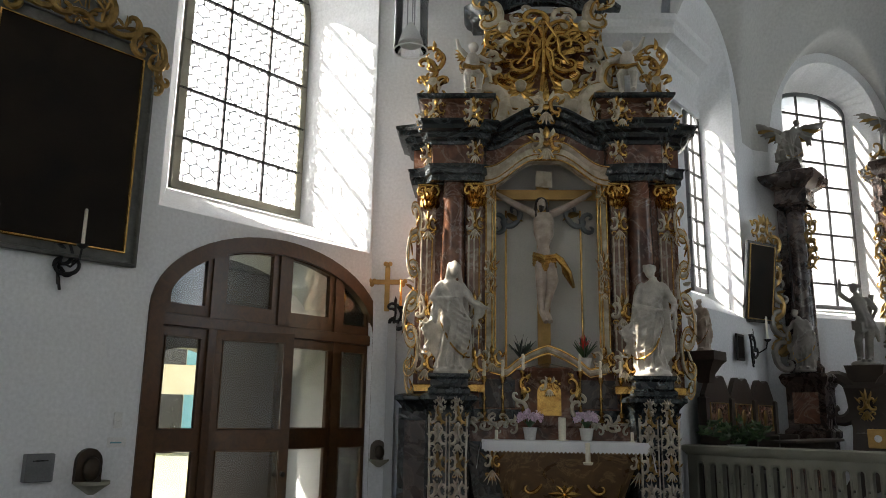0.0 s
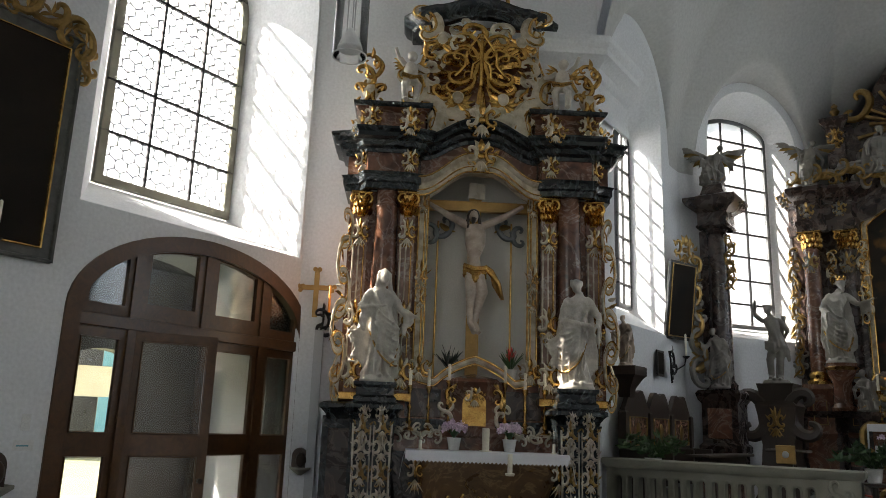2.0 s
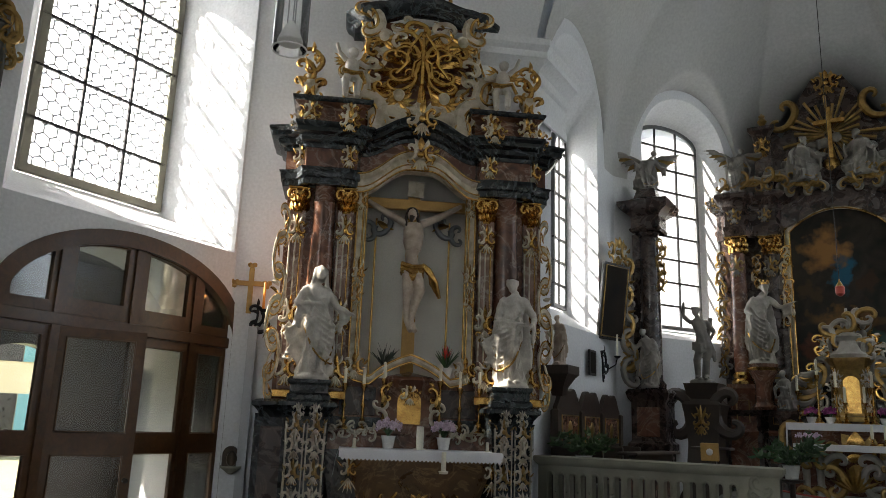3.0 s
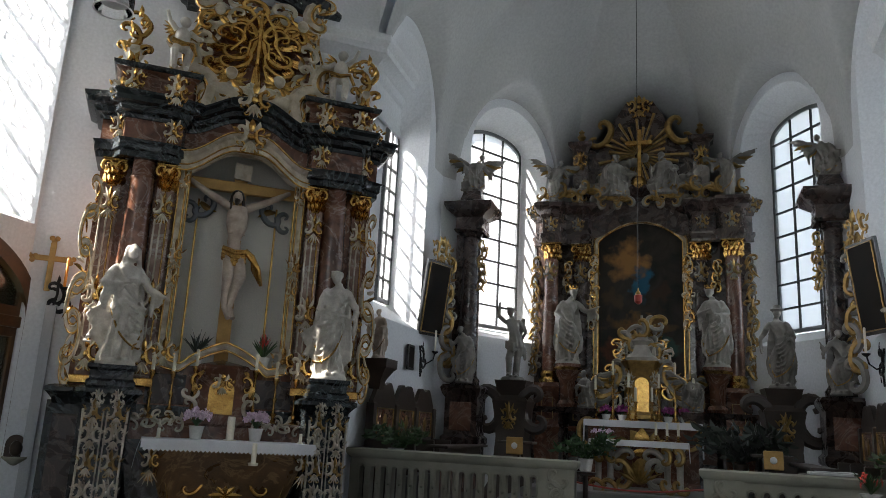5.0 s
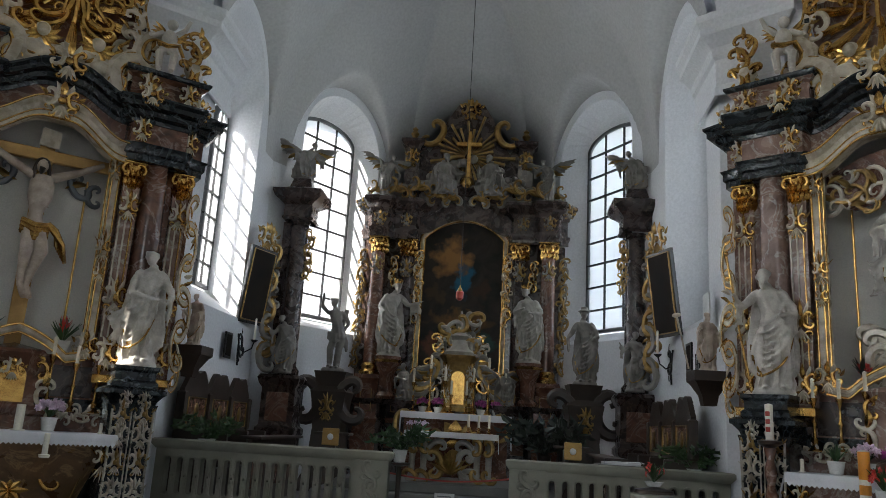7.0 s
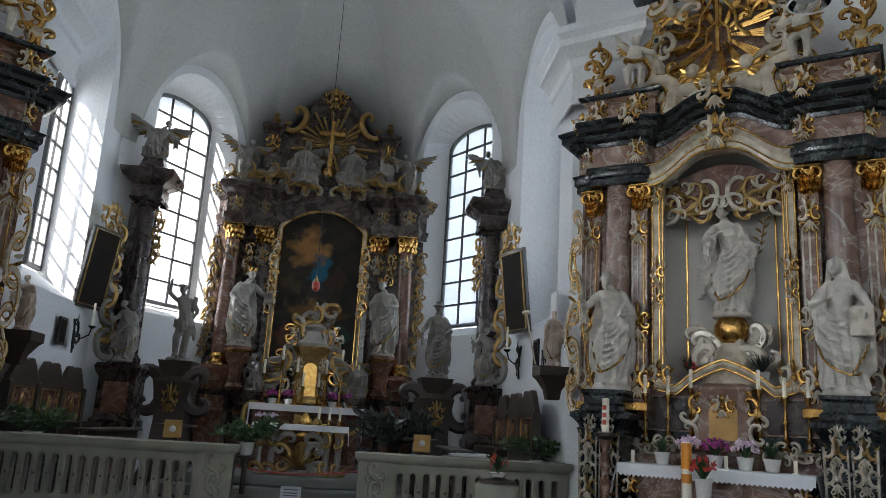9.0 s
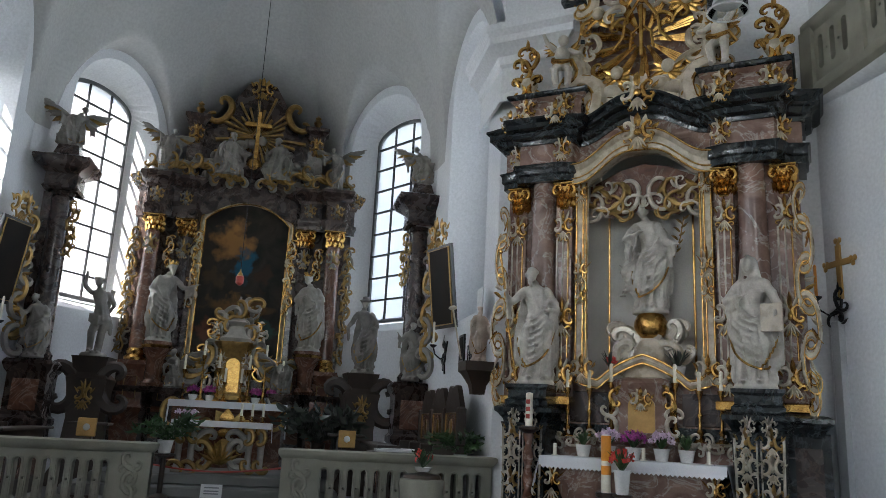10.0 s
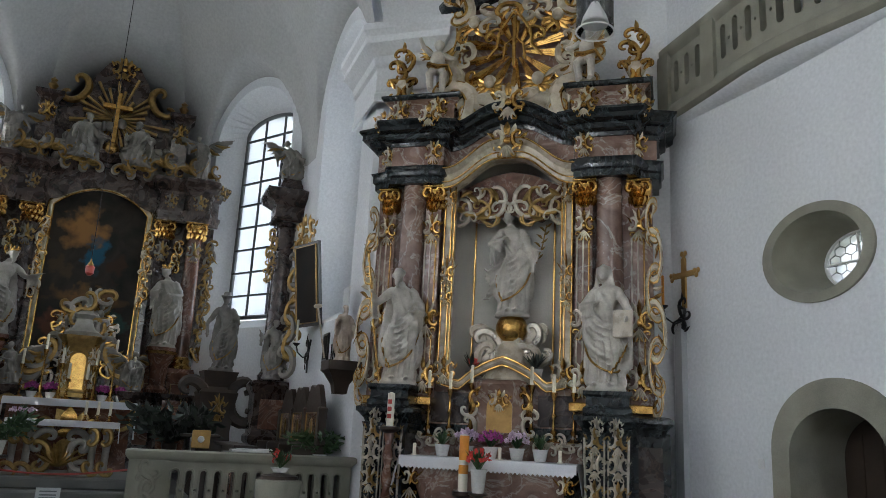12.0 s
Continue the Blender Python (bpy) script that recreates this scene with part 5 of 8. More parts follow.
        part("rocaille_veil_back", Mesh().slab([(-0.68, 4.28), (-0.4, 4.12), (0, 4.22), (0.4, 4.12), (0.68, 4.28), (0.68, 4.56), (0.3, 4.74), (0, 4.8), (-0.3, 4.74), (-0.68, 4.56)], 0.76, 0.8), BROWN, a)
    else:
        n = Mesh()
        for sd in (-1, 1):
            n.scroll(sd * 0.42, 4.24, 0.26, 0.6 * sd, -sd, 1.08, 0.14)
            n.scroll(sd * 0.60, 4.16, 0.22, 0.1, -sd, 1.08, 0.14)
            n.slot = 1
            n.leaf(sd * 0.5, 4.3, 0.25, 0.1, sd * 2, 1.08, 0.02)
            n.slot = 0
        part("painted_scrolls", n, [STEEL, OLDGOLD], a, "grey scrollwork behind the beam")
    # altar table, cloth
    t = thing("altar_table", m @ pose(0.02 if warm else 0.06, 0, 0), "curved marble altar table with gilt inlay lines", "altar table")
    body = []
    for z, w, f in ((FLOOR, 0.66, 0.30), (0.1, 0.62, 0.28), (0.4, 0.66, 0.22), (0.75, 0.78, 0.12), (0.98, 0.86, 0.06), (1.1, 0.86, 0.05), (1.18, 0.90, 0.03)):
        body.append([(-w, f + 0.10, z), (-w + 0.12, f, z), (w - 0.12, f, z), (w, f + 0.10, z), (w, 0.62, z), (-w, 0.62, z)])
    part("body", Mesh().stack(body), ROSE if not warm else ANTE, t, "brown marble belly front")
    part("table_slab", Mesh().box(-0.95, 0.95, 0.0, 0.6, 1.17, 1.225, 0.012), stone, t)
    lines = Mesh()
    for sd in (-1, 1):
        lines.tube([(sd * 0.72, 0.085, 0.95), (sd * 0.45, 0.10, 0.93), (sd * 0.4, 0.14, 0.80), (sd * 0.2, 0.14, 0.9), (0, 0.12, 0.96)], 0.008, 5)
        lines.tube([(sd * 0.72, 0.085, 0.95), (sd * 0.62, 0.19, 0.55), (sd * 0.55, 0.25, 0.3)], 0.008, 5)
        lines.scroll(sd * 0.35, 0.72, 0.2, sd * 0.7, -sd, 0.14, 0.1)
    for k in range(8):
        lines.leaf(0, 0.62, 0.20, 0.07, k * math.pi / 4, 0.15, 0.014, 0)
    part("gilt_inlay", lines, GOLD, t, "gilt line ornament")
    for sd in (-1, 1):
        part("corner_scroll", ornament(sd * 0.86, 0.95, 0.16, 0.5, 0.06, 5), [IVORY, GOLD], t)
    cl = thing("altar_cloth", m @ pose(0.02 if warm else 0.06, 0, 0), "white linen altar cloth with a lace border", "cloth")
    prof = []
    for i in range(41):
        x = -0.985 + 1.97 * i / 40
        prof.append((x, -0.012 - 0.006 * math.sin(i * 1.7)))
    part("linen", Mesh().stack([[(x, 0.58, 1.232) for x, y in prof], [(x, y, 1.232) for x, y in prof], [(x, y - 0.008, 1.225) for x, y in prof], [(x, y - 0.014, 1.13) for x, y in prof]], close=False, caps=False), LINEN, cl)
    lace = Mesh()
    for i in range(40):
        x = -0.96 + 0.048 * i
        lace.slab([(x, 1.135), (x + 0.048, 1.135), (x + 0.048, 1.118), (x + 0.024, 1.095), (x, 1.118)], -0.030, -0.025)
        lace.tube([(x, -0.032, 1.14), (x + 0.024, -0.032, 1.19), (x + 0.048, -0.032, 1.14)], 0.003, 4)
    tagged(part("lace_border", lace, LINEN, cl, "white lace edge"), kind="stuff")
    for sd in (-1, 1):
        part("side_drop", Mesh().stack([[(sd * 0.985, 0.58, 1.23), (sd * 0.985, -0.015, 1.23)], [(sd * 1.02, 0.58, 1.1), (sd * 1.02, -0.04, 1.08)], [(sd * 1.04, 0.58, 0.9), (sd * 1.05, -0.06, 0.90)]], close=False, caps=False), LINEN, cl)
    return a


LM = pose(-5.666, 7.875, 0, 0, 0, 38.15)
RM = pose(3.066, 7.716, 0.06, 0, 0, -38.15)
side_altar(LM, -0.12, True, False)
side_altar(RM, 0.10, False, True)


def local(m, x, y, z, rz=0.0):
    return m @ pose(x, y, z, 0, 0, rz)


# statues on the side altars
STL = (STATUE, GOLD)
thing("statue", local(LM, -1.36, 0.34, 2.02, 20), "white painted statue of a draped mourning figure", "statue", "side altar statues", figure(1.36, 1, {-1: ((-0.20, -0.03, 0.62), (-0.02, -0.15, 0.64)), 1: ((0.20, -0.05, 0.62), (0.31, -0.12, 0.57))}, 0.035, (0.7, 0.8), veil=True, girth=1.08, billow=-1, mantle=-1), STL)
thing("statue", local(LM, 1.16, 0.34, 2.02, -10), "white painted statue of a draped young figure", "statue", "side altar statues", figure(1.36, 2, {-1: ((-0.16, -0.06, 0.58), (0.08, -0.15, 0.54)), 1: ((0.20, -0.02, 0.60), (0.16, -0.14, 0.52))}, -0.04, (-0.6, -0.8), billow=-1, mantle=1), STL)
thing("statue", local(RM, -1.12, 0.34, 2.02, 15), "white painted statue of a bearded draped figure", "statue", "side altar statues", figure(1.36, 3, {-1: ((-0.21, -0.02, 0.66), (-0.25, -0.13, 0.74)), 1: ((0.20, -0.02, 0.60), (0.10, -0.14, 0.58))}, 0.03, (-0.5, 0.2), beard=True, mantle=1), STL)
thing("statue", local(RM, 1.32, 0.34, 2.02, -15), "white painted statue of a veiled figure with a book", "statue", "side altar statues", figure(1.36, 4, {-1: ((-0.20, -0.05, 0.63), (-0.02, -0.15, 0.67)), 1: ((0.20, -0.02, 0.60), (0.21, -0.14, 0.52))}, -0.03, (-0.6, 0.4), veil=True, girth=1.1, mantle=-1), STL)
thing("staff", local(RM, -1.42, 0.16, 2.05, 0), "gilt pilgrim staff leaning beside the statue", "staff", "", Mesh().tube([(0.12, 0, 0), (0.0, 0, 0.7), (-0.12, 0, 1.55)], 0.013, 7).ball((-0.122, 0, 1.58), 0.028), GOLD)
thing("book", local(RM, 1.52, 0.10, 2.75, -15), "white carved book held by the statue", "book", "", Mesh().box(-0.11, 0.11, -0.02, 0.02, -0.15, 0.15, 0.008), IVORY)
thing("statue", local(RM, 0.14, 0.86, 2.92, 0), "white painted standing figure on a gilt orb", "statue", "", figure(1.32, 7, {-1: ((-0.20, -0.05, 0.64), (-0.03, -0.15, 0.69)), 1: ((0.19, -0.04, 0.60), (0.28, -0.12, 0.57))}, 0.05, (-0.4, 0.1), crown=True, billow=-1, mantle=1), STL)
lily = Mesh()
lily.tube([(0.30, -0.10, 0.62), (0.38, -0.10, 0.86), (0.42, -0.08, 1.12)], 0.008, 6)
for q in range(9):
    lily.leaf(0.31 + 0.013 * q, 0.68 + 0.05 * q, 0.10, 0.035, 0.9 if q % 2 else -0.9, -0.10, 0.01)
thing("lily_branch", local(RM, 0.14, 0.86, 2.97), "gilt lily branch held beside the standing figure", "branch", "", lily, OLDGOLD)
orb = thing("orb_pedestal", local(RM, 0.14, 0.86, 2.1), "gilt globe on a scrolled cloud pedestal", "pedestal")
part("globe", Mesh().ball((0, 0, 0.68), 0.20, n=18, k=12), GOLD, orb, "burnished gold globe")
om = Mesh()
for k in range(9):
    om.slot = k % 2
    om.scroll(-0.32 + 0.08 * k, 0.30 + 0.24 * abs(math.sin(k * 1.1)), 0.30, k * 0.8, 1 if k % 2 else -1, -0.1 + 0.02 * (k % 3), 0.16)
for sd in (-1, 1):
    om.slot = 1
    om.slot = 0
    om.scroll(sd * 0.34, 0.50, 0.34, 0.2, -sd, -0.05, 0.15)
    om.slot = 1
    om.scroll(sd * 0.34, 0.50, 0.38, 0.2, -sd, -0.07, 0.05)
om.slot = 0
om.lathe([(0.34, 0), (0.36, 0.05), (0.26, 0.2), (0.22, 0.4), (0.14, 0.52)], 14)
part("cloud_base", om, [IVORY, SILVER], orb, "scrolled cloud base")
for m, k, x, ry in ((LM, 1, -1.12, 10), (LM, 2, 1.02, -15), (RM, 3, -0.92, 15), (RM, 4, 1.06, -15)):
    thing("cherub_figure", local(m, x, 0.55, 5.88, ry), "small winged painted carving with gilt sash", "carving", "attic carvings", putto(0.78, k, True, 1 if x > 0 else -1), STL)

# crucifix of the left altar
cx = thing("crucifix", local(LM, -0.14, 0.80, 2.16), "gilded wooden cross with a pale carved body", "crucifix")
part("upright", Mesh().box(-0.085, 0.085, 0.06, 0.14, 0, 2.52, 0.01), BEAM, cx)
part("crossbeam", Mesh().box(-0.74, 0.74, 0.055, 0.13, 2.28, 2.43, 0.01), BEAM, cx)
part("title_board", Mesh().slab([(-0.10, 2.46), (0.12, 2.44), (0.13, 2.66), (-0.09, 2.68)], 0.0, 0.03), IVORY, cx)
cb = Mesh()
cb.tube([(0.0, -0.02, 1.42), (-0.01, -0.05, 1.6), (0.0, -0.06, 1.78), (0.0, -0.05, 1.95), (0.0, -0.03, 2.05)], lambda u: 0.105 - 0.03 * math.sin(math.pi * min(1, u * 2.2)) + 0.04 * max(0, math.sin(math.pi * min(1, max(0, u - 0.25) / 0.8))), 14, 0.72)
for sd in (-1, 1):
    cb.ball((sd * 0.06, -0.115, 1.90), 0.06, 0.03, 0.05, 8, 5)
    for k in range(4):
        cb.tube([(sd * 0.02, -0.125, 1.82 - 0.035 * k), (sd * 0.07, -0.115, 1.80 - 0.04 * k), (sd * 0.105, -0.07, 1.80 - 0.04 * k)], 0.010, 5)
cb.ball((-0.03, -0.09, 2.17), 0.065, 0.075, 0.09, 10, 7)
cb.slot = 2
cb.ball((-0.03, -0.06, 2.21), 0.085, 0.078, 0.075, 10, 6)
cb.tube([(-0.03, -0.13, 2.14), (-0.04, -0.13, 2.09), (-0.04, -0.12, 2.06)], lambda u: 0.04 - 0.025 * u, 7)
for sd in (-1, 1):
    cb.tube([(-0.03 + sd * 0.06, -0.07, 2.2), (-0.03 + sd * 0.085, -0.06, 2.10), (-0.02 + sd * 0.08, -0.08, 2.0)], lambda u: 0.03 - 0.015 * u, 7)
cb.slot = 0
for sd in (-1, 1):
    cb.tube([(sd * 0.10, -0.03, 2.05), (sd * 0.33, -0.03, 2.16), (sd * 0.52, 0.01, 2.28), (sd * 0.66, 0.03, 2.37)], lambda u: 0.058 - 0.028 * u, 9)
    cb.tube([(sd * 0.06, -0.03, 1.42), (sd * 0.075 + 0.03, -0.13, 1.12), (sd * 0.05 + 0.0, -0.05, 0.90), (sd * 0.03 - 0.01, -0.04, 0.72), (sd * 0.02 + 0.02, -0.07, 0.64), (sd * 0.03 + 0.04, -0.13, 0.57)], lambda u: 0.078 - 0.05 * u + 0.012 * math.sin(u * 9), 9)
cb.slot = 1
for k in range(7):
    cb.tube([(-0.14, -0.05, 1.50 - 0.025 * k), (0.0, -0.14, 1.44 - 0.03 * k), (0.15, -0.06, 1.47 - 0.03 * k)], 0.024 + 0.008 * (k % 2), 7)
    cb.tube([(0.14, -0.06, 1.48), (0.24 + 0.015 * k, -0.06 - 0.008 * k, 1.42 - 0.03 * k), (0.27 + 0.02 * k, -0.03, 1.22 - 0.03 * k)], lambda u: 0.036 - 0.012 * u, 6)
part("carved_body", cb, [CORPUS, GOLD, OLDWOOD], cx, "pale carved body with a gilt loincloth")

# altar furnishing
for m, s in ((LM, -0.08), (RM, 0.10)):
    for x in (-0.86, -0.62, -0.36, 0.36, 0.62, 0.86):
        put_candlestick(local(m, x + s, 0.47 if abs(x) > 0.8 else 0.55, 1.45), 0.56 if abs(x) > 0.4 else 0.64, 0.20)
for x, y, r, h in ((-0.79, 0.06, 0.02, 0.11), (-0.0, 0.12, 0.045, 0.27), (0.82, 0.06, 0.02, 0.11)):
    thing("pillar_candle", local(LM, x, y, 1.236), "white wax candle standing on the altar cloth", "candle", "altar cloth candles", Mesh().lathe([(r * 1.7, 0), (r * 1.7, 0.012), (r, 0.014), (r, h), (r * 0.7, h + 0.004), (0.004, h - 0.004)], 14), WAX)
for x in (-0.38, 0.30):
    flower_pot(local(LM, x, 0.2, 1.236), int(x * 100) + 90, PINK, 34, 0.15, 0.2, "pale pink cyclamen in a white pot", leaf_len=0.13)
flower_pot(local(LM, -0.45, 0.62, 2.14), 5, None, 26, 0.1, 0.1, "dark-leaved bromeliad in a pot", 0.1, DARKLEAF, leaf_len=0.26)
br = flower_pot(local(LM, 0.36, 0.62, 2.14), 6, None, 24, 0.1, 0.1, "bromeliad with a red flower spike in a white pot", 0.12, LEAF, leaf_len=0.24)
rb = Mesh()
for k in range(12):
    rb.m = pose(0, 0, 0.20, 0, 0, k * 47) @ pose(0, 0, 0, -12 - 2.2 * k, 0, 0)
    rb.leaf(0, 0, 0.24 - 0.01 * k, 0.05, 0, 0, 0.006)
part("flower_spike", rb, RED, br, "red bracts")
thing("hanging_candle", local(LM, 0.28, -0.03, 1.0), "white candle in a holder at the table's front", "candle", "", Mesh().lathe([(0.05, -0.03), (0.06, 0), (0.03, 0.005), (0.029, 0.22), (0.005, 0.225)], 14), WAX)
for k, (x, pet, lab, bl) in enumerate(((-0.50, None, "leafy green pot plant", 0), (-0.22, PINK, "white cyclamen in a white pot", 0.8), (0.06, MAGENTA, "bright mixed bouquet in a white bowl", 0.5), (0.36, PINK, "white cyclamen in a white pot", 0.8), (0.62, None, "leafy green pot plant", 0))):
    flower_pot(local(RM, x, 0.24, 1.236), 40 + k, pet, 44, 0.13, 0.18, lab, 0.13, LEAF, bl, 0.15)
for x in (-0.78, 0.20, 0.86):
    thing("pillar_candle", local(RM, x, 0.08, 1.236), "short white wax candle on the altar cloth", "candle", "altar cloth candles", Mesh().lathe([(0.035, 0), (0.035, 0.012), (0.02, 0.014), (0.02, 0.13), (0.004, 0.135)], 12), WAX)
flower_pot(local(RM, -0.30, 0.72, 2.14), 51, RED, 24, 0.06, 0.16, "bromeliad with dull red spikes", 0.1, DARKLEAF, 0.25, 0.2)
flower_pot(local(RM, 0.48, 0.66, 2.14), 52, None, 30, 0.1, 0.1, "dark-leaved plant in a white pot", 0.14, DARKLEAF, leaf_len=0.2)


# ---- high altar ----
def pierced(length, z0, z1, thick, holes, bend=None):
    """A plate from y=0 to thick with holes through it; bend maps (s, y) to plan."""
    out = Mesh()
    rect = [(length * i / 24, z0) for i in range(25)] + [(length * i / 24, z1) for i in range(24, -1, -1)]
    for depth in (0.0, thick):
        bm = bmesh.new()
        edges = []
        for outline in [rect] + holes:
            vs = [bm.verts.new((s, depth, z)) for s, z in outline]
            edges += [bm.edges.new((vs[i], vs[(i + 1) % len(vs)])) for i in range(len(vs))]
        bmesh.ops.triangle_fill(bm, use_beauty=True, use_dissolve=False, edges=edges)
        bm.verts.index_update()
        out.add([v.co for v in bm.verts], [tuple(v.index for v in f.verts) for f in bm.faces])
        bm.free()
    for h in [rect] + holes:
        out.stack([[(s, 0, z) for s, z in h], [(s, thick, z) for s, z in h]], caps=False)
    if bend:
        out.v = [(*bend(x, y), z) for x, y, z in out.v]
    return out


def slot(c, z0, z1, w):
    r = w / 2
    return [(c + r * math.cos(math.pi + math.pi * i / 6), z0 + r + r * math.sin(math.pi + math.pi * i / 6)) for i in range(7)] + [(c + r * math.cos(math.pi * i / 6), z1 - r + r * math.sin(math.pi * i / 6)) for i in range(7)]


HM = pose(-1.50, 15.6, 0)
ha = thing("high_altar", HM, "tall baroque high altar of dark brown marble with gilding", "altar")


def ha_path(top):
    pts = [(-2.2, 1.15, 0), (-2.2, 0.30, 0), (-2.05, 0.22, 0), (-1.98, -0.05, 0), (-1.60, -0.05, 0), (-1.5, 0.1, 0), (-1.05, 0.1, 0), (-0.98, 0.3, 0)]
    mids = [(-0.92 + 1.84 * i / 22, 0.3, lifted(-0.92 + 1.84 * i / 22, top, 0.95)) for i in range(23)]
    return pts + mids + [(-x, y, z) for x, y, z in reversed(pts)]


part("base_wall", Mesh().mould([(-2.25, 1.15), (-2.25, 0.2), (-2.1, -0.1), (-1.5, -0.1), (-1.4, 0.1), (1.4, 0.1), (1.5, -0.1), (2.1, -0.1), (2.25, 0.2), (2.25, 1.15)], [(0.05, 0.6), (0.05, 0.78), (0, 0.85), (0, 1.9), (0.04, 1.95), (0.06, 2.02), (-0.5, 2.02)]), PLUM, ha)
part("back_wall", Mesh().box(-1.95, 1.95, 0.55, 1.15, 2.0, 6.1), PLUM, ha)
for sd in (-1, 1):
    for x, y, r, st in ((1.80, 0.12, 0.165, BROWN), (1.20, 0.32, 0.14, PLUM)):
        ped = part("pedestal", Mesh().mould([(sd * x - r - 0.06, 0.7), (sd * x - r - 0.06, y - r - 0.06), (sd * x + r + 0.06, y - r - 0.06), (sd * x + r + 0.06, 0.7)], [(0.04, 0.6), (0.04, 0.75), (0, 0.8), (0.03, 1.2), (0, 1.5), (0.04, 1.62), (0, 1.7), (0, 2.3), (0.03, 2.36), (0.06, 2.42), (0.04, 2.5), (-0.1, 2.5)]), BROWN, ha, "swelling brown marble pedestal")
        part("gilt_frame", Mesh().tube([(sd * x - 0.11, y - r - 0.075, 1.78), (sd * x - 0.11, y - r - 0.075, 2.2), (sd * x + 0.11, y - r - 0.075, 2.2), (sd * x + 0.11, y - r - 0.075, 1.78), (sd * x - 0.11, y - r - 0.075, 1.78)], 0.010, 5), OLDGOLD, ped)
        part("column_base", Mesh().lathe([(r * 1.35, 2.5), (r * 1.4, 2.56), (r * 1.1, 2.62), (r * 1.22, 2.68), (r, 2.74)], 20, (sd * x, y, 0)), GOLD, ha, "gilded column base")
        part("column", Mesh().lathe([(r, 2.7), (r * 1.01, 3.6), (r * 0.86, 5.1)], 26, (sd * x, y, 0)), st, ha, "smooth polished marble column")
        part("capital", capital(sd * x, y, 5.05, 0.38, 0.38), GOLD, ha, "burnished gold capital")
        part("drop_ornament", ornament(sd * x, 4.78, 0.24, 0.42, y - r - 0.02, 3), [SHADEPAINT, OLDGOLD], ha)
    side = Mesh()
    spray(side, sd * 2.12, 5.0, 2.4, 0.1, 0, 41 + sd, 13)
    part("side_garland", side, [SHADEPAINT, OLDGOLD], ha, "dark gilt carved side garland")
    part("wing_pilaster", Mesh().box(min(sd * 1.95, sd * 2.15), max(sd * 1.95, sd * 2.15), 0.25, 0.7, 2.0, 5.4, 0.02), PLUM, ha)
    part("inner_pilaster", Mesh().box(min(sd * 0.97, sd * 1.08), max(sd * 0.97, sd * 1.08), 0.3, 0.6, 2.4, 5.4, 0.015), PLUM, ha)
    g = Mesh()
    spray(g, sd * 0.95, 5.1, 1.5, 0.28, 0, 61 + sd, 9)
    spray(g, sd * 1.5, 5.0, 0.6, 0.4, 0, 63 + sd, 4)
    part("frame_garland", g, [IVORY, GOLD], ha, "gilt leaf garland")
    part("architrave", Mesh().mould(ha_path(0.0)[:8] if sd < 0 else ha_path(0.0)[-8:], [(-0.1, 5.42), (0.02, 5.42), (0.02, 5.5), (0.05, 5.55), (0.05, 5.62), (-0.1, 5.62)]), PLUM, ha)
    part("frieze_ornament", ornament(sd * 1.8, 5.82, 0.26, 0.34, -0.06, 4), [SHADEPAINT, OLDGOLD], ha)
    part("frieze_ornament", ornament(sd * 1.25, 5.82, 0.24, 0.3, 0.08, 4), [SHADEPAINT, OLDGOLD], ha)
    part("cornice_ornament", ornament(sd * 2.2, 6.1, 0.3, 0.32, 0.0, 4), [SHADEPAINT, OLDGOLD], ha)
part("frieze", Mesh().mould(ha_path(0.32), [(-0.1, 5.60), (0.0, 5.60), (0.0, 6.0), (-0.1, 6.0)]), PLUM, ha)
part("cornice", Mesh().mould(ha_path(0.40), [(-0.1, 5.96), (0.03, 5.96), (0.05, 6.03), (0.12, 6.07), (0.16, 6.16), (0.2, 6.2), (0.2, 6.26), (0.08, 6.32), (-0.2, 6.34)]), PLUM, ha, "dark swung cornice")

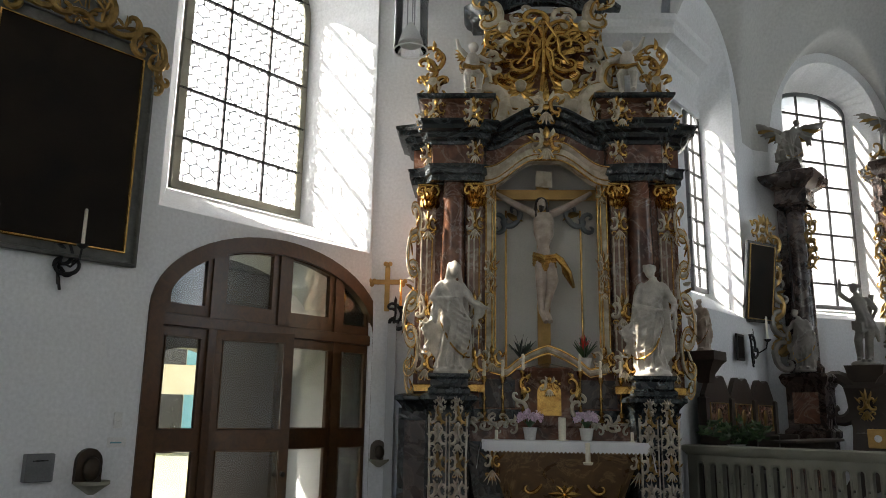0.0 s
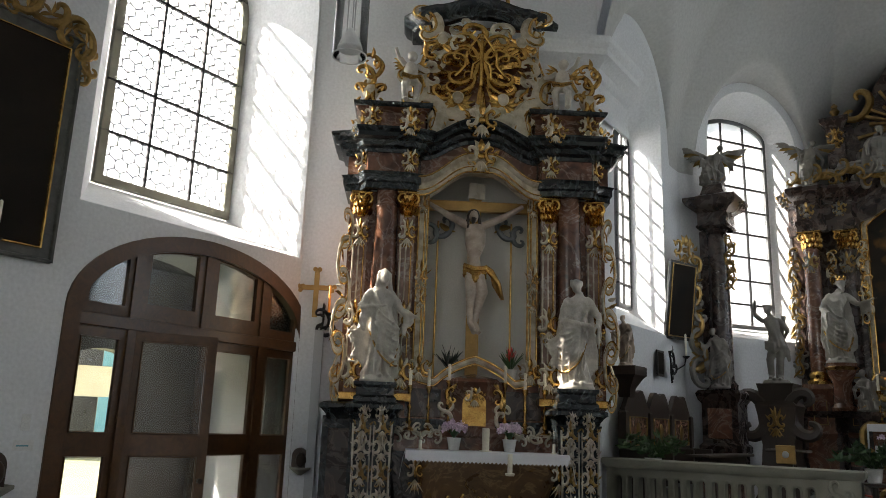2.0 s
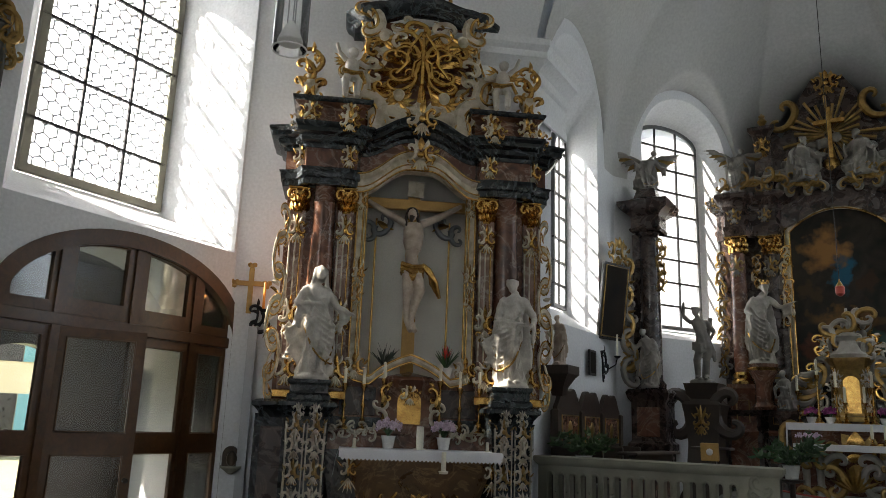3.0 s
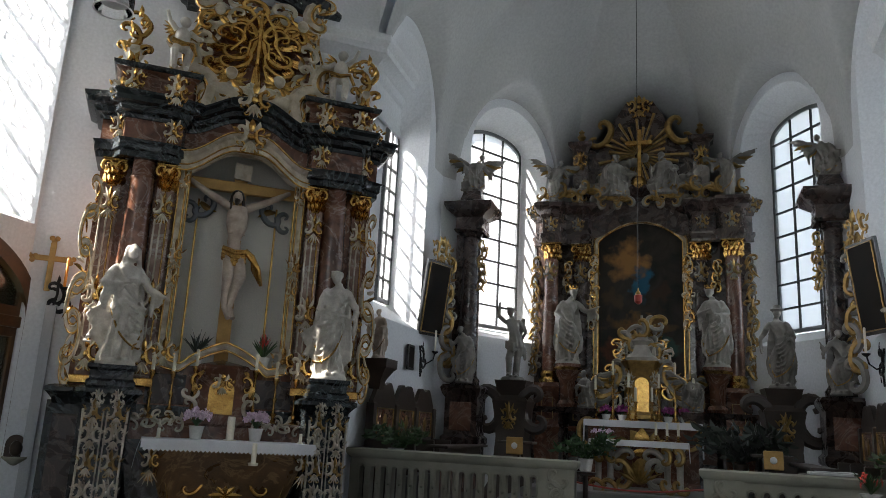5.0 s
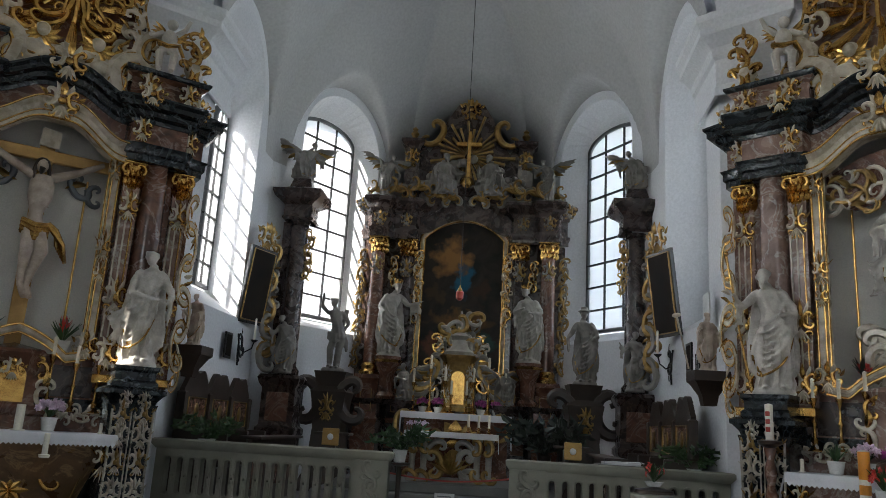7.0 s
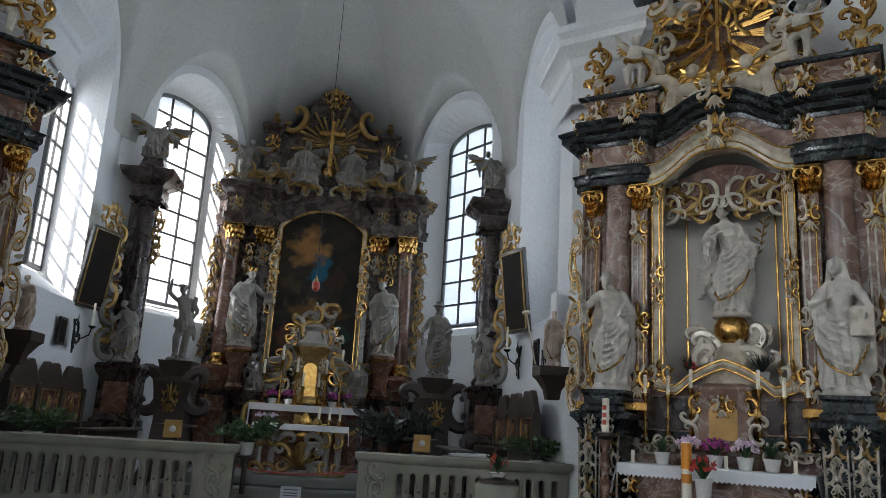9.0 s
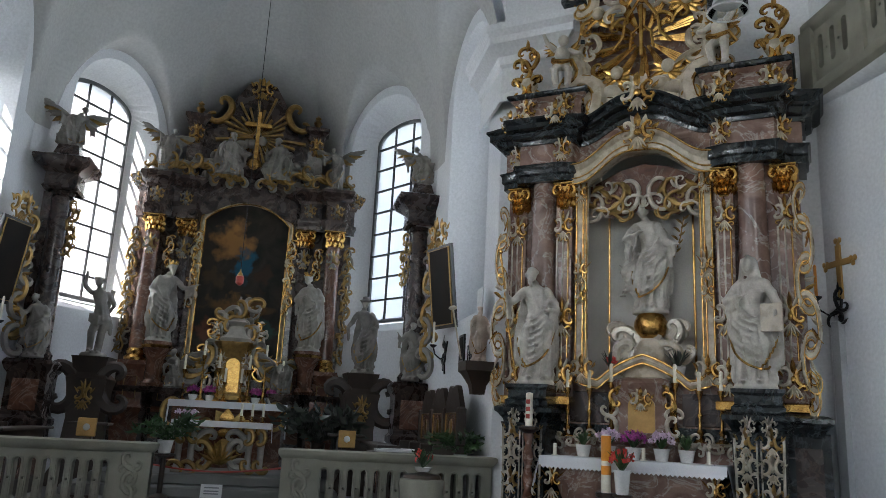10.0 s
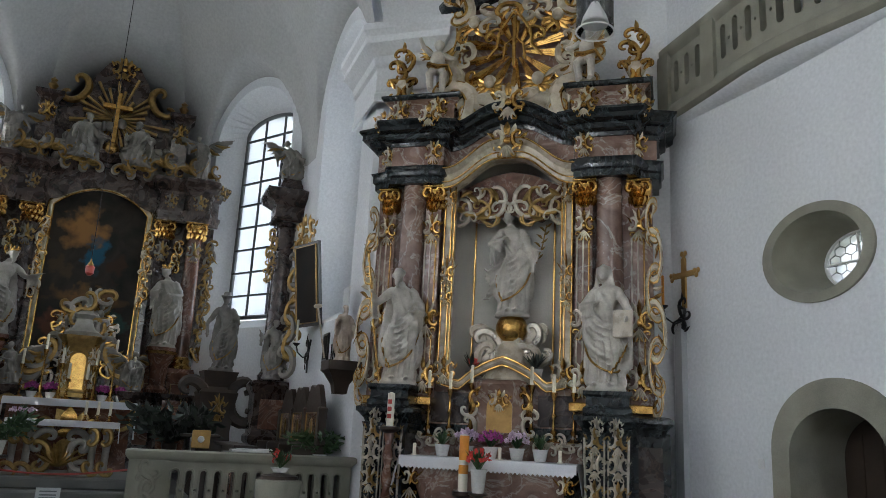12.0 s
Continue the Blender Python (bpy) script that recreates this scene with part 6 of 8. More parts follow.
# altar painting: indistinct figures of light and shade on dark canvas
def painting_material():
    m = material("altar_painting_paint", (0.05, 0.04, 0.03), 0.35, second=(0.012, 0.012, 0.012), scale=2.2, amount=0.5, bump=0.06, distort=1.2, spec=0.1)
    nd, lk = m.node_tree.nodes, m.node_tree.links.new
    b = nd["Principled BSDF"]
    src = b.inputs["Base Color"].links[0].from_socket
    tc = [n for n in nd if n.bl_idname == "ShaderNodeTexCoord"][0]
    for (x, z), (rx, rz), col in (((-0.25, 5.15), (0.42, 0.5), (0.30, 0.15, 0.05)), ((0.02, 4.55), (0.2, 0.45), (0.02, 0.10, 0.16)), ((0.05, 3.75), (0.75, 0.22), (0.16, 0.085, 0.03)), ((-0.5, 3.2), (0.3, 0.3), (0.13, 0.05, 0.03)), ((0.45, 3.3), (0.25, 0.35), (0.04, 0.085, 0.07)), ((-0.55, 4.3), (0.2, 0.3), (0.07, 0.045, 0.025)), ((0.5, 4.4), (0.18, 0.3), (0.05, 0.028, 0.018))):
        mp, gr, nz = nd.new("ShaderNodeMapping"), nd.new("ShaderNodeTexGradient"), nd.new("ShaderNodeTexNoise")
        nz.inputs["Scale"].default_value, nz.inputs["Detail"].default_value = 3.5, 5
        add = nd.new("ShaderNodeMixRGB")
        add.blend_type = "LINEAR_LIGHT"
        add.inputs[0].default_value = 0.4
        lk(tc.outputs["Object"], add.inputs[1])
        lk(tc.outputs["Object"], nz.inputs["Vector"])
        lk(nz.outputs["Color"], add.inputs[2])
        mp.inputs["Location"].default_value = (-x / rx, 0, -z / rz)
        mp.inputs["Scale"].default_value = (1 / rx, 0, 1 / rz)
        gr.gradient_type = "SPHERICAL"
        lk(add.outputs[0], mp.inputs["Vector"])
        lk(mp.outputs[0], gr.inputs[0])
        mix = nd.new("ShaderNodeMix")
        mix.data_type = "RGBA"
        gain = nd.new("ShaderNodeMath")
        gain.operation, gain.use_clamp, gain.inputs[1].default_value = "MULTIPLY", True, 2.2
        lk(gr.outputs["Fac"], gain.inputs[0])
        lk(gain.outputs[0], mix.inputs[0])
        lk(src, mix.inputs[6])
        mix.inputs[7].default_value = (*col, 1)
        src = mix.outputs[2]
    lk(src, b.inputs["Base Color"])
    return m


pic_out = [(-0.86, 2.3), (0.86, 2.3), (0.86, 5.5)] + [(0.86 - 1.72 * i / 16, 5.5 + rounded(0.86 - 1.72 * i / 16, 0.42, 0.88)) for i in range(1, 16)] + [(-0.86, 5.5)]
pm = Mesh()
pm.slab(pic_out, 0.50, 0.54)
part("altar_painting", pm, painting_material(), ha, "darkened oil painting with a glowing orange and blue centre", smooth=0)
fp = [(x, 0.42, z) for x, z in pic_out[2:]]
fp = [(0.90, 0.42, 2.3)] + [(x * 1.045, y, z + 0.03) for x, y, z in fp] + [(-0.90, 0.42, 2.3)]
fr = Mesh()
fr.tube(fp, 0.05, 8)
fr.slot = 1
fr.tube([(x * 0.95, y - 0.03, z - 0.03) for x, y, z in fp], 0.018, 6)
fr.tube([(x * 1.05, y - 0.03, z + 0.03) for x, y, z in fp], 0.016, 6)
part("picture_frame", fr, [IVORY, GOLD], ha, "white and gold picture frame")
# attic with cloud group, cross and rays
attic = part("attic_wall", Mesh().slab([(-1.42, 6.3), (1.42, 6.3), (1.42, 7.75), (1.1, 7.75), (0.9, 7.55), (0.72, 7.85), (0.52, 8.35), (0.3, 8.7), (0, 8.8), (-0.3, 8.7), (-0.52, 8.35), (-0.72, 7.85), (-0.9, 7.55), (-1.1, 7.75), (-1.42, 7.75)], 0.55, 1.0), PLUM, ha, "dark marble attic with a curved gable")
for sd in (-1, 1):
    part("attic_pilaster", Mesh().mould([(sd * 1.26 - 0.16, 0.8), (sd * 1.26 - 0.16, 0.42), (sd * 1.26 + 0.16, 0.42), (sd * 1.26 + 0.16, 0.8)], [(0, 6.3), (0, 7.6), (0.04, 7.66), (0.1, 7.72), (0.1, 7.8), (-0.1, 7.84)]), PLUM, ha)
    part("attic_ornament", ornament(sd * 1.26, 7.35, 0.26, 0.46, 0.4, 22), [OLDGOLD, GOLD], ha)
    part("gable_scroll", Mesh().scroll(sd * 0.78, 7.95, 0.5, 0.5 * sd, -sd, 0.45, 0.13), OLDGOLD, ha, "gilt scroll")
    part("urn", Mesh().lathe([(0.06, 0), (0.08, 0.02), (0.04, 0.06), (0.10, 0.16), (0.05, 0.24), (0.07, 0.28), (0.01, 0.34)], 12, (sd * 1.26, 0.6, 7.83)), OLDGOLD, ha)
rnd = random.Random(8)
rays = Mesh()
for i in range(30):
    t = 2 * math.pi * i / 30 + rnd.uniform(-0.05, 0.05)
    l = rnd.uniform(0.5, 1.05)
    dx, dz = math.cos(t), math.sin(t)
    rays.slab([(dx * 0.1 - dz * 0.008, 7.45 + dz * 0.1 + dx * 0.008), (dx * 0.1 + dz * 0.008, 7.45 + dz * 0.1 - dx * 0.008), (dx * l + dz * 0.028, 7.45 + dz * l - dx * 0.028), (dx * l - dz * 0.028, 7.45 + dz * l + dx * 0.028)], 0.44 - 0.02 * rnd.random(), 0.56)
tagged(part("ray_burst", rays, OLDGOLD, attic, "aged gilded rays"), kind="stuff")
part("cross_upright", Mesh().box(-0.045, 0.045, 0.28, 0.36, 6.9, 7.98, 0.01), GOLD, attic, "gold cross")
part("cross_beam", Mesh().box(-0.28, 0.28, 0.275, 0.355, 7.62, 7.72, 0.01), GOLD, attic, "gold cross arm")
part("orb", Mesh().ball((0, 0.2, 6.72), 0.16, n=16, k=10), GOLD, attic, "burnished gold orb")
part("gable_crown", ornament(0, 8.55, 0.5, 0.5, 0.45, 25), [OLDGOLD, GOLD], attic)
cl = Mesh()
for i in range(90):
    x = rnd.uniform(-1.2, 1.2)
    z = 6.42 + rnd.random() * (1.0 - 0.5 * abs(x))
    cl.ball((x, 0.36, z), rnd.uniform(0.07, 0.15), 0.10, rnd.uniform(0.06, 0.11), 8, 5)
tagged(part("clouds", cl, SHADEPAINT, attic, "pale carved clouds"), kind="stuff")
for k, (x, z, s) in enumerate(((-1.5, 6.45, 0.5), (-1.0, 6.5, 0.44), (-0.6, 6.35, 0.4), (0.6, 6.35, 0.4), (1.0, 6.5, 0.44), (1.5, 6.45, 0.5), (-0.3, 6.3, 0.34), (0.3, 6.3, 0.34), (-1.9, 6.42, 0.36), (1.9, 6.42, 0.36))):
    ms = Mesh()
    sd = 1 if x > 0 else -1
    ms.scroll(x, z, s, 1.4 * sd, sd, 0.1, 0.10)
    ms.slot = 1
    ms.scroll(x, z, s * 0.8, 1.4 * sd, sd, 0.06, 0.07)
    ms.scroll(x + 0.12 * sd, z + 0.12, s * 0.6, 0.4 * sd, -sd, 0.04, 0.10)
    for w in range(4):
        ms.leaf(x, z, s * 0.5, s * 0.2, w * 0.8 - 1.2, 0.08, 0.02)
    part("rocaille", ms, [SHADEPAINT, OLDGOLD], ha)


def at_h(x, y, z, rz=0.0):
    return HM @ pose(x, y, z, 0, 0, rz)


SHADED = (SHADEPAINT, OLDGOLD)
# white statue paint with part of the chancel's shade mixed into the colour
FIGURE = material("half_shaded_white_paint", (0.42, 0.39, 0.34), 0.45, second=(0.18, 0.165, 0.14), scale=5, amount=0.6, bump=0.2, fine=50)
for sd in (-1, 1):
    thing("statue", at_h(sd * 0.5, 0.15, 6.42, -sd * 20), "pale seated cloud figure above the high altar", "statue", "attic figures", figure(1.25, 70 + sd, {-1: ((-0.19, -0.06, 0.66), (-0.14, -0.2, 0.72)), 1: ((0.20, -0.05, 0.62), (0.26, -0.16, 0.60))}, -0.05 * sd, (-sd, 0.3), beard=True, girth=1.35, kneel=True, base=False, mantle=sd), SHADED)
    thing("angel_statue", at_h(sd * 1.72, 0.1, 6.34, -sd * 25), "pale winged angel on the cornice", "statue", "cornice angels", figure(0.95, 74 + sd, {-1: ((-0.2, -0.03, 0.70), (-0.28, -0.12, 0.80)), 1: ((0.20, -0.03, 0.62), (0.22, -0.14, 0.50))}, 0.06 * sd, (-sd, 0.2), wings=True, base=False, voxel=0.016), SHADED)
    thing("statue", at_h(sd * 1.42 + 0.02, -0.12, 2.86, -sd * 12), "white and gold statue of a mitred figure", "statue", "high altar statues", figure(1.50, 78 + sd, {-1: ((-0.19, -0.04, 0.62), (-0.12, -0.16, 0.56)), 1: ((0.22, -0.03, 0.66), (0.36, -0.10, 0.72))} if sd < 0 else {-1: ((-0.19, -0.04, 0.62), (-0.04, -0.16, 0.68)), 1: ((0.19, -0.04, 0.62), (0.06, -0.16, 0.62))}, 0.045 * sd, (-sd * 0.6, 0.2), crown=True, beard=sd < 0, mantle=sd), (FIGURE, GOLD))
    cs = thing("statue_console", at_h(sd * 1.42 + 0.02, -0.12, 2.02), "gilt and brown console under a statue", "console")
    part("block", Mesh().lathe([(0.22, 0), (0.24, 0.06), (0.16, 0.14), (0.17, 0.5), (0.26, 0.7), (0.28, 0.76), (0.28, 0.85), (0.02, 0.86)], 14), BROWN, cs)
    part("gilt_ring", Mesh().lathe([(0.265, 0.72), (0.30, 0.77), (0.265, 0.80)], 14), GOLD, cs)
    thing("angel_statue", at_h(sd * 0.98, -0.42, 2.02, sd * 40), "pale kneeling angel beside the tabernacle", "statue", "kneeling angels", figure(0.95, 82 + sd, {-1: ((-0.17, -0.08, 0.62), (-0.03, -0.2, 0.68)), 1: ((0.17, -0.08, 0.62), (0.03, -0.2, 0.68))}, 0.02, (0, 0.5), girth=1.2, wings=True, kneel=True, base=False, voxel=0.016), SHADED)
    pd = thing("angel_pedestal", at_h(sd * 0.98, -0.42, 0.62), "brown marble pedestal with gilt edges", "pedestal")
    part("shaft", Mesh().mould([(-0.15, 0.15), (-0.15, -0.15), (0.15, -0.15), (0.15, 0.15)], [(0.03, 0), (0.03, 0.1), (0, 0.14), (0, 1.2), (0.04, 1.28), (0.06, 1.38), (-0.14, 1.4)], closed=True), PLUM, pd)
    part("gilt_scroll", Mesh().scroll(0, 0.95, 0.4, 0, sd, -0.17, 0.12), OLDGOLD, pd)

# tabernacle
tb = thing("tabernacle", at_h(0.06, -0.25, 1.85), "gilded tabernacle with a crowned top on the altar", "tabernacle")
part("body", Mesh().mould([(-0.34, 0.3), (-0.34, 0.0), (-0.22, -0.14), (0.22, -0.14), (0.34, 0.0), (0.34, 0.3)], [(0.04, 0), (0.04, 0.08), (0, 0.1), (0, 0.95), (0.03, 1.0), (0.07, 1.06), (0.07, 1.1), (-0.2, 1.16)]), OLDGOLD, tb)
for q in range(4):
    part("body_ornament", ornament((-0.24, 0.24, -0.24, 0.24)[q], (0.30, 0.30, 0.72, 0.72)[q], 0.16, 0.34, -0.15, q), [IVORY, SILVER], tb)
part("door", Mesh().slab([(-0.13, 0.14), (0.13, 0.14)] + [(0.13 * math.cos(math.pi * i / 10), 0.66 + 0.12 * math.sin(math.pi * i / 10)) for i in range(11)], -0.17, -0.14), GOLD, tb, "burnished gold door")
for sd in (-1, 1):
    part("column", Mesh().lathe([(0.04, 0.1), (0.03, 0.16), (0.03, 0.85), (0.05, 0.95)], 10, (sd * 0.27, -0.12, 0)), GOLD, tb)
    w = Mesh()
    for q in range(6):
        w.slot = q % 2
        w.scroll(sd * (0.42 + 0.10 * q), 0.9 - 0.13 * q, 0.34, 0.4 * q * sd, -sd, 0, 0.15)
        w.leaf(sd * (0.42 + 0.10 * q), 0.9 - 0.13 * q, 0.24, 0.08, q - 2, 0.0, 0.02)
    part("wing", w, [SHADEPAINT, OLDGOLD], tb, "carved silver-gilt wing")
top = Mesh()
top.lathe([(0.30, 1.1), (0.32, 1.16), (0.22, 1.24), (0.18, 1.4), (0.24, 1.48), (0.12, 1.56), (0.10, 1.75), (0.04, 1.85), (0.02, 2.0)], 14)
for q in range(10):
    top.slot = q % 2
    top.scroll(0.3 * math.cos(q * 0.7), 1.25 + 0.07 * q, 0.26, q * 0.9, 1 if q % 2 else -1, -0.1, 0.15)
part("crown", top, [FIGURE, OLDGOLD], tb, "silver-gilt scrolled crown")
for sd in (-1, 1):
    thing("cherub_figure", at_h(sd * 0.24 + 0.06, -0.3, 3.06, 0), "small winged carving on the tabernacle", "carving", "tabernacle carvings", putto(0.5, 90 + sd, True, sd), SHADED)

# silver-gilt shrine work round the tabernacle
for sd in (-1, 1):
    for k, (x, z, h) in enumerate(((0.52, 2.0, 0.95), (0.78, 2.0, 0.70), (0.40, 2.9, 0.5))):
        rq = thing("reliquary_stand", at_h(sd * x + 0.06, -0.2 + 0.05 * k, z), "carved silver-gilt reliquary stand on the altar", "reliquary", "reliquary stands")
        mq = Mesh()
        mq.lathe([(0.10, 0), (0.11, 0.03), (0.04, 0.1), (0.06, h * 0.4), (0.03, h * 0.5), (0.08, h * 0.62), (0.03, h * 0.9), (0.01, h)], 10)
        for q in range(6):
            mq.slot = q % 2
            mq.scroll((-1) ** q * 0.06, h * (0.2 + 0.13 * q), 0.2, q * 0.9, (-1) ** q, -0.05, 0.12)
            mq.leaf(0, h * (0.2 + 0.13 * q), 0.15, 0.05, (-1) ** q * 1.2, -0.05, 0.015)
        part("carved_body", mq, [SILVER, GOLD], rq)

# high altar table
mt = thing("altar_table", pose(-1.43, 14.95, 0.62), "high altar table of dark marble", "altar table")
part("block", Mesh().mould([(-1.0, 0.5), (-1.0, 0.04), (1.0, 0.04), (1.0, 0.5)], [(0.02, 0), (0.02, 0.1), (0, 0.12), (0, 1.05), (0.04, 1.1), (0.04, 1.16), (-0.4, 1.17)]), BROWN, mt)
part("gilt_panel", ornament(0, 0.6, 1.3, 0.8, 0.0, 3), [OLDGOLD, GOLD], mt)
ac = thing("altar_cloth", pose(-1.43, 14.95, 0.62), "white linen altar cloth with lace on the high altar", "cloth")
part("linen", Mesh().box(-1.06, 1.06, -0.02, 0.5, 1.17, 1.185, 0.004), LINEN, ac)
part("front_drop", Mesh().box(-1.06, 1.06, -0.032, -0.02, 1.06, 1.185), LINEN, ac)
for sd in (-1, 1):
    part("side_drop", Mesh().slab([(0, 0)] * 0 or [(sd * 1.06, 1.18), (sd * 1.075, 1.18), (sd * 1.09, 0.55), (sd * 1.07, 0.55)], -0.02, 0.5), LINEN, ac)
part("gradine", Mesh().box(-1.1, 1.1, 0.5, 0.7, 1.1, 1.32, 0.01), PLUM, mt)
for k, x in enumerate((-0.72, -0.42, 0.42, 0.72)):
    flower_pot(pose(-1.38 + x, 15.1, 1.81), 100 + k, MAGENTA, 24, 0.11, 0.17, "magenta cyclamen in a white pot", 0.1, LEAF, 0.8, 0.12)
for x, h in ((-0.90, 0.56), (-0.57, 0.84), (-0.28, 0.62), (-0.15, 0.36), (0.15, 0.36), (0.28, 0.62), (0.57, 0.84), (0.90, 0.56)):
    put_candlestick(pose(-1.40 + x, 15.08, 1.806), h, 0.26, 0.05, GOLD, "high altar candlesticks")
lamp = thing("sanctuary_lamp", pose(-1.45, 14.4, 3.92), "red glass sanctuary lamp hanging on a long thin cord", "lamp")
part("cord", Mesh().tube([(0, 0, 0.25), (0, 0, 6.8)], 0.007, 5), IRON, lamp)
part("glass", Mesh().lathe([(0.03, 0), (0.07, 0.04), (0.075, 0.16), (0.05, 0.18)], 12), REDWAX, lamp, "red glass cup")
part("hanger", Mesh().lathe([(0.06, 0.17), (0.05, 0.2), (0.015, 0.26), (0.01, 0.3)], 10), OLDGOLD, lamp)

# free-standing altar in front
fa = thing("altar_table", pose(-1.41, 13.4, 0.62), "silver-gilt open scrollwork altar table", "altar table")
part("table_slab", Mesh().box(-0.76, 0.76, 0, 0.62, 0.76, 0.82, 0.012), STONE, fa)
for sd in (-1, 1):
    for q in (0.66, 0.46):
        lg = Mesh()
        lg.lathe([(0.09, 0), (0.10, 0.04), (0.05, 0.12), (0.055, 0.4), (0.07, 0.66), (0.09, 0.72), (0.09, 0.76)], 10, (sd * q, 0.1, 0))
        lg.slot = 1
        lg.scroll(sd * q, 0.6, 0.2, 0, sd, 0.02, 0.16)
        lg.scroll(sd * q, 0.1, 0.2, 1, -sd, 0.02, 0.16)
        part("leg", lg, [FIGURE, OLDGOLD], fa, "white-gold baluster leg")
fc = Mesh()
for k in range(-4, 5):
    fc.slot = 1
    fc.leaf(0, 0.14, 0.38, 0.09, k * 0.27, 0.1, 0.03, 0)
for sd in (-1, 1):
    fc.scroll(sd * 0.24, 0.3, 0.36, 0.2, -sd, 0.1, 0.14)
    fc.slot = 0
    fc.scroll(sd * 0.28, 0.55, 0.3, 0.8 * sd, sd, 0.1, 0.14)
    fc.scroll(sd * 0.34, 0.14, 0.26, 1.6, sd, 0.1, 0.14)
part("centre_shell", fc, [FIGURE, OLDGOLD], fa, "gilt shell and scrolls")
part("foot_bar", Mesh().box(-0.74, 0.74, 0.0, 0.55, 0.0, 0.05, 0.01), STONE, fa)
fcl = thing("altar_cloth", pose(-1.41, 13.4, 0.62), "white lace altar cloth on the front table", "cloth")
part("linen", Mesh().box(-0.80, 0.80, -0.03, 0.62, 0.822, 0.836, 0.004), LINEN, fcl)
part("front_drop", Mesh().box(-0.80, 0.80, -0.042, -0.03, 0.74, 0.836), LINEN, fcl)
for sd in (-1, 1):
    part("side_drop", Mesh().slab([(sd * 0.80, 0.836), (sd * 0.812, 0.836), (sd * 0.83, 0.52), (sd * 0.815, 0.52)], -0.03, 0.62), LINEN, fcl)
flower_pot(pose(-2.0, 13.55, 1.46), 120, PINK, 40, 0.2, 0.1, "low pink and green flower bowl", 0.06, LEAF, 0.5, 0.14)
for k, x in enumerate((0.28, 0.46, 0.64)):
    put_candlestick(pose(-1.41 + x, 13.65, 1.46), 0.10, 0.20, 0.06, GOLD, "table candles")
sg = thing("notice_card", pose(-1.42, 12.55, 0.30, -15, 0, 0), "small white notice card on a stand", "sign")
part("card", Mesh().box(-0.16, 0.16, 0, 0.01, 0.02, 0.22), PAPER, sg)
for z in (0.16, 0.11, 0.07):
    part("line_bar", Mesh().box(-0.11, 0.11, -0.004, -0.001, z, z + 0.018), STEEL, sg)
rope = thing("barrier_rope", pose(-1.45, 12.9, 0.62), "dark red barrier rope across the steps", "rope")
part("rope", Mesh().tube([(-1.2 + 2.4 * i / 16, 0, 0.18 - 0.12 * math.sin(math.pi * i / 16)) for i in range(17)], 0.014, 6), REDWAX, rope)
for sd in (-1, 1):
    part("post", Mesh().lathe([(0.08, -0.16), (0.08, -0.14), (0.015, -0.12), (0.015, 0.2), (0.03, 0.22)], 8, (sd * 1.2, 0, 0)), OLDGOLD, rope)


# ---- chancel ----
def side_column(sd, x, y):
    c = thing("side_column", pose(x, y, 0.3), "tall dark marble column on a stepped pedestal", "column", "flanking columns")
    part("pedestal", Mesh().mould([(-0.3, 0.3), (-0.3, -0.3), (0.3, -0.3), (0.3, 0.3)], [(0.06, 0), (0.06, 0.15), (0.02, 0.2), (0, 0.9), (0.05, 0.96), (0.05, 1.05), (0, 1.1), (0, 1.75), (0.05, 1.82), (0.08, 1.92), (0.04, 1.98), (-0.3, 2.0)], closed=True), PLUM, c)
    for z in (0.55, 1.42):
        part("inset_panel", Mesh().box(-0.2, 0.2, -0.315, -0.29, z - 0.25, z + 0.25, 0.01), BROWN, c)
    part("shaft", Mesh().lathe([(0.24, 2.0), (0.25, 2.08), (0.19, 2.16), (0.19, 3.2), (0.165, 4.7), (0.19, 4.76), (0.17, 4.8), (0.2, 4.86)], 24), PLUM, c, "polished dark marble shaft")
    part("pilaster", Mesh().box(-0.30 if sd < 0 else 0.10, -0.10 if sd < 0 else 0.30, -0.05, 0.2, 2.0, 4.86, 0.01), PLUM, c)
    part("entablature", Mesh().mould([(-0.26, 0.26), (-0.26, -0.26), (0.26, -0.26), (0.26, 0.26)], [(0, 4.86), (0.03, 4.9), (0.0, 4.95), (0.0, 5.15), (0.06, 5.2), (0.16, 5.28), (0.2, 5.36), (0.2, 5.42), (0.05, 5.46), (-0.05, 5.52), (-0.1, 5.7), (-0.26, 5.72)], closed=True), PLUM, c)
    g = Mesh()
    spray(g, -sd * 0.24, 4.6, 0.9, -0.1, 0, 140 + sd, 6)
    part("garland", g, [OLDGOLD, OLDGOLD], c, "dark gilt garland")
    thing("angel_statue", pose(x, y, 5.98, 0, 0, -sd * 25), "pale winged angel standing on the column", "statue", "column angels", figure(1.0, 150 + sd, {-1: ((-0.2, -0.04, 0.66), (-0.30, -0.12, 0.74)), 1: ((0.20, -0.03, 0.64), (0.30, -0.12, 0.60))}, 0.09 * sd, (-sd, 0.6), wings=True, girth=1.15, kneel=True, mantle=sd, voxel=0.016), SHADED)
    thing("carved_bracket_figure", pose(x - sd * 0.08, y - 0.45, 2.3), "grey scrolled carving in front of the column", "carving", "", figure(0.98, 155 + sd, {-1: ((-0.18, -0.03, 0.64), (-0.26, -0.1, 0.76)), 1: ((0.18, -0.03, 0.62), (0.10, -0.14, 0.56))}, 0.06, (sd, 0.2), girth=1.05, billow=sd, voxel=0.016), SHADED)


side_column(-1, -4.52, 13.75)
side_column(1, 1.75, 13.70)

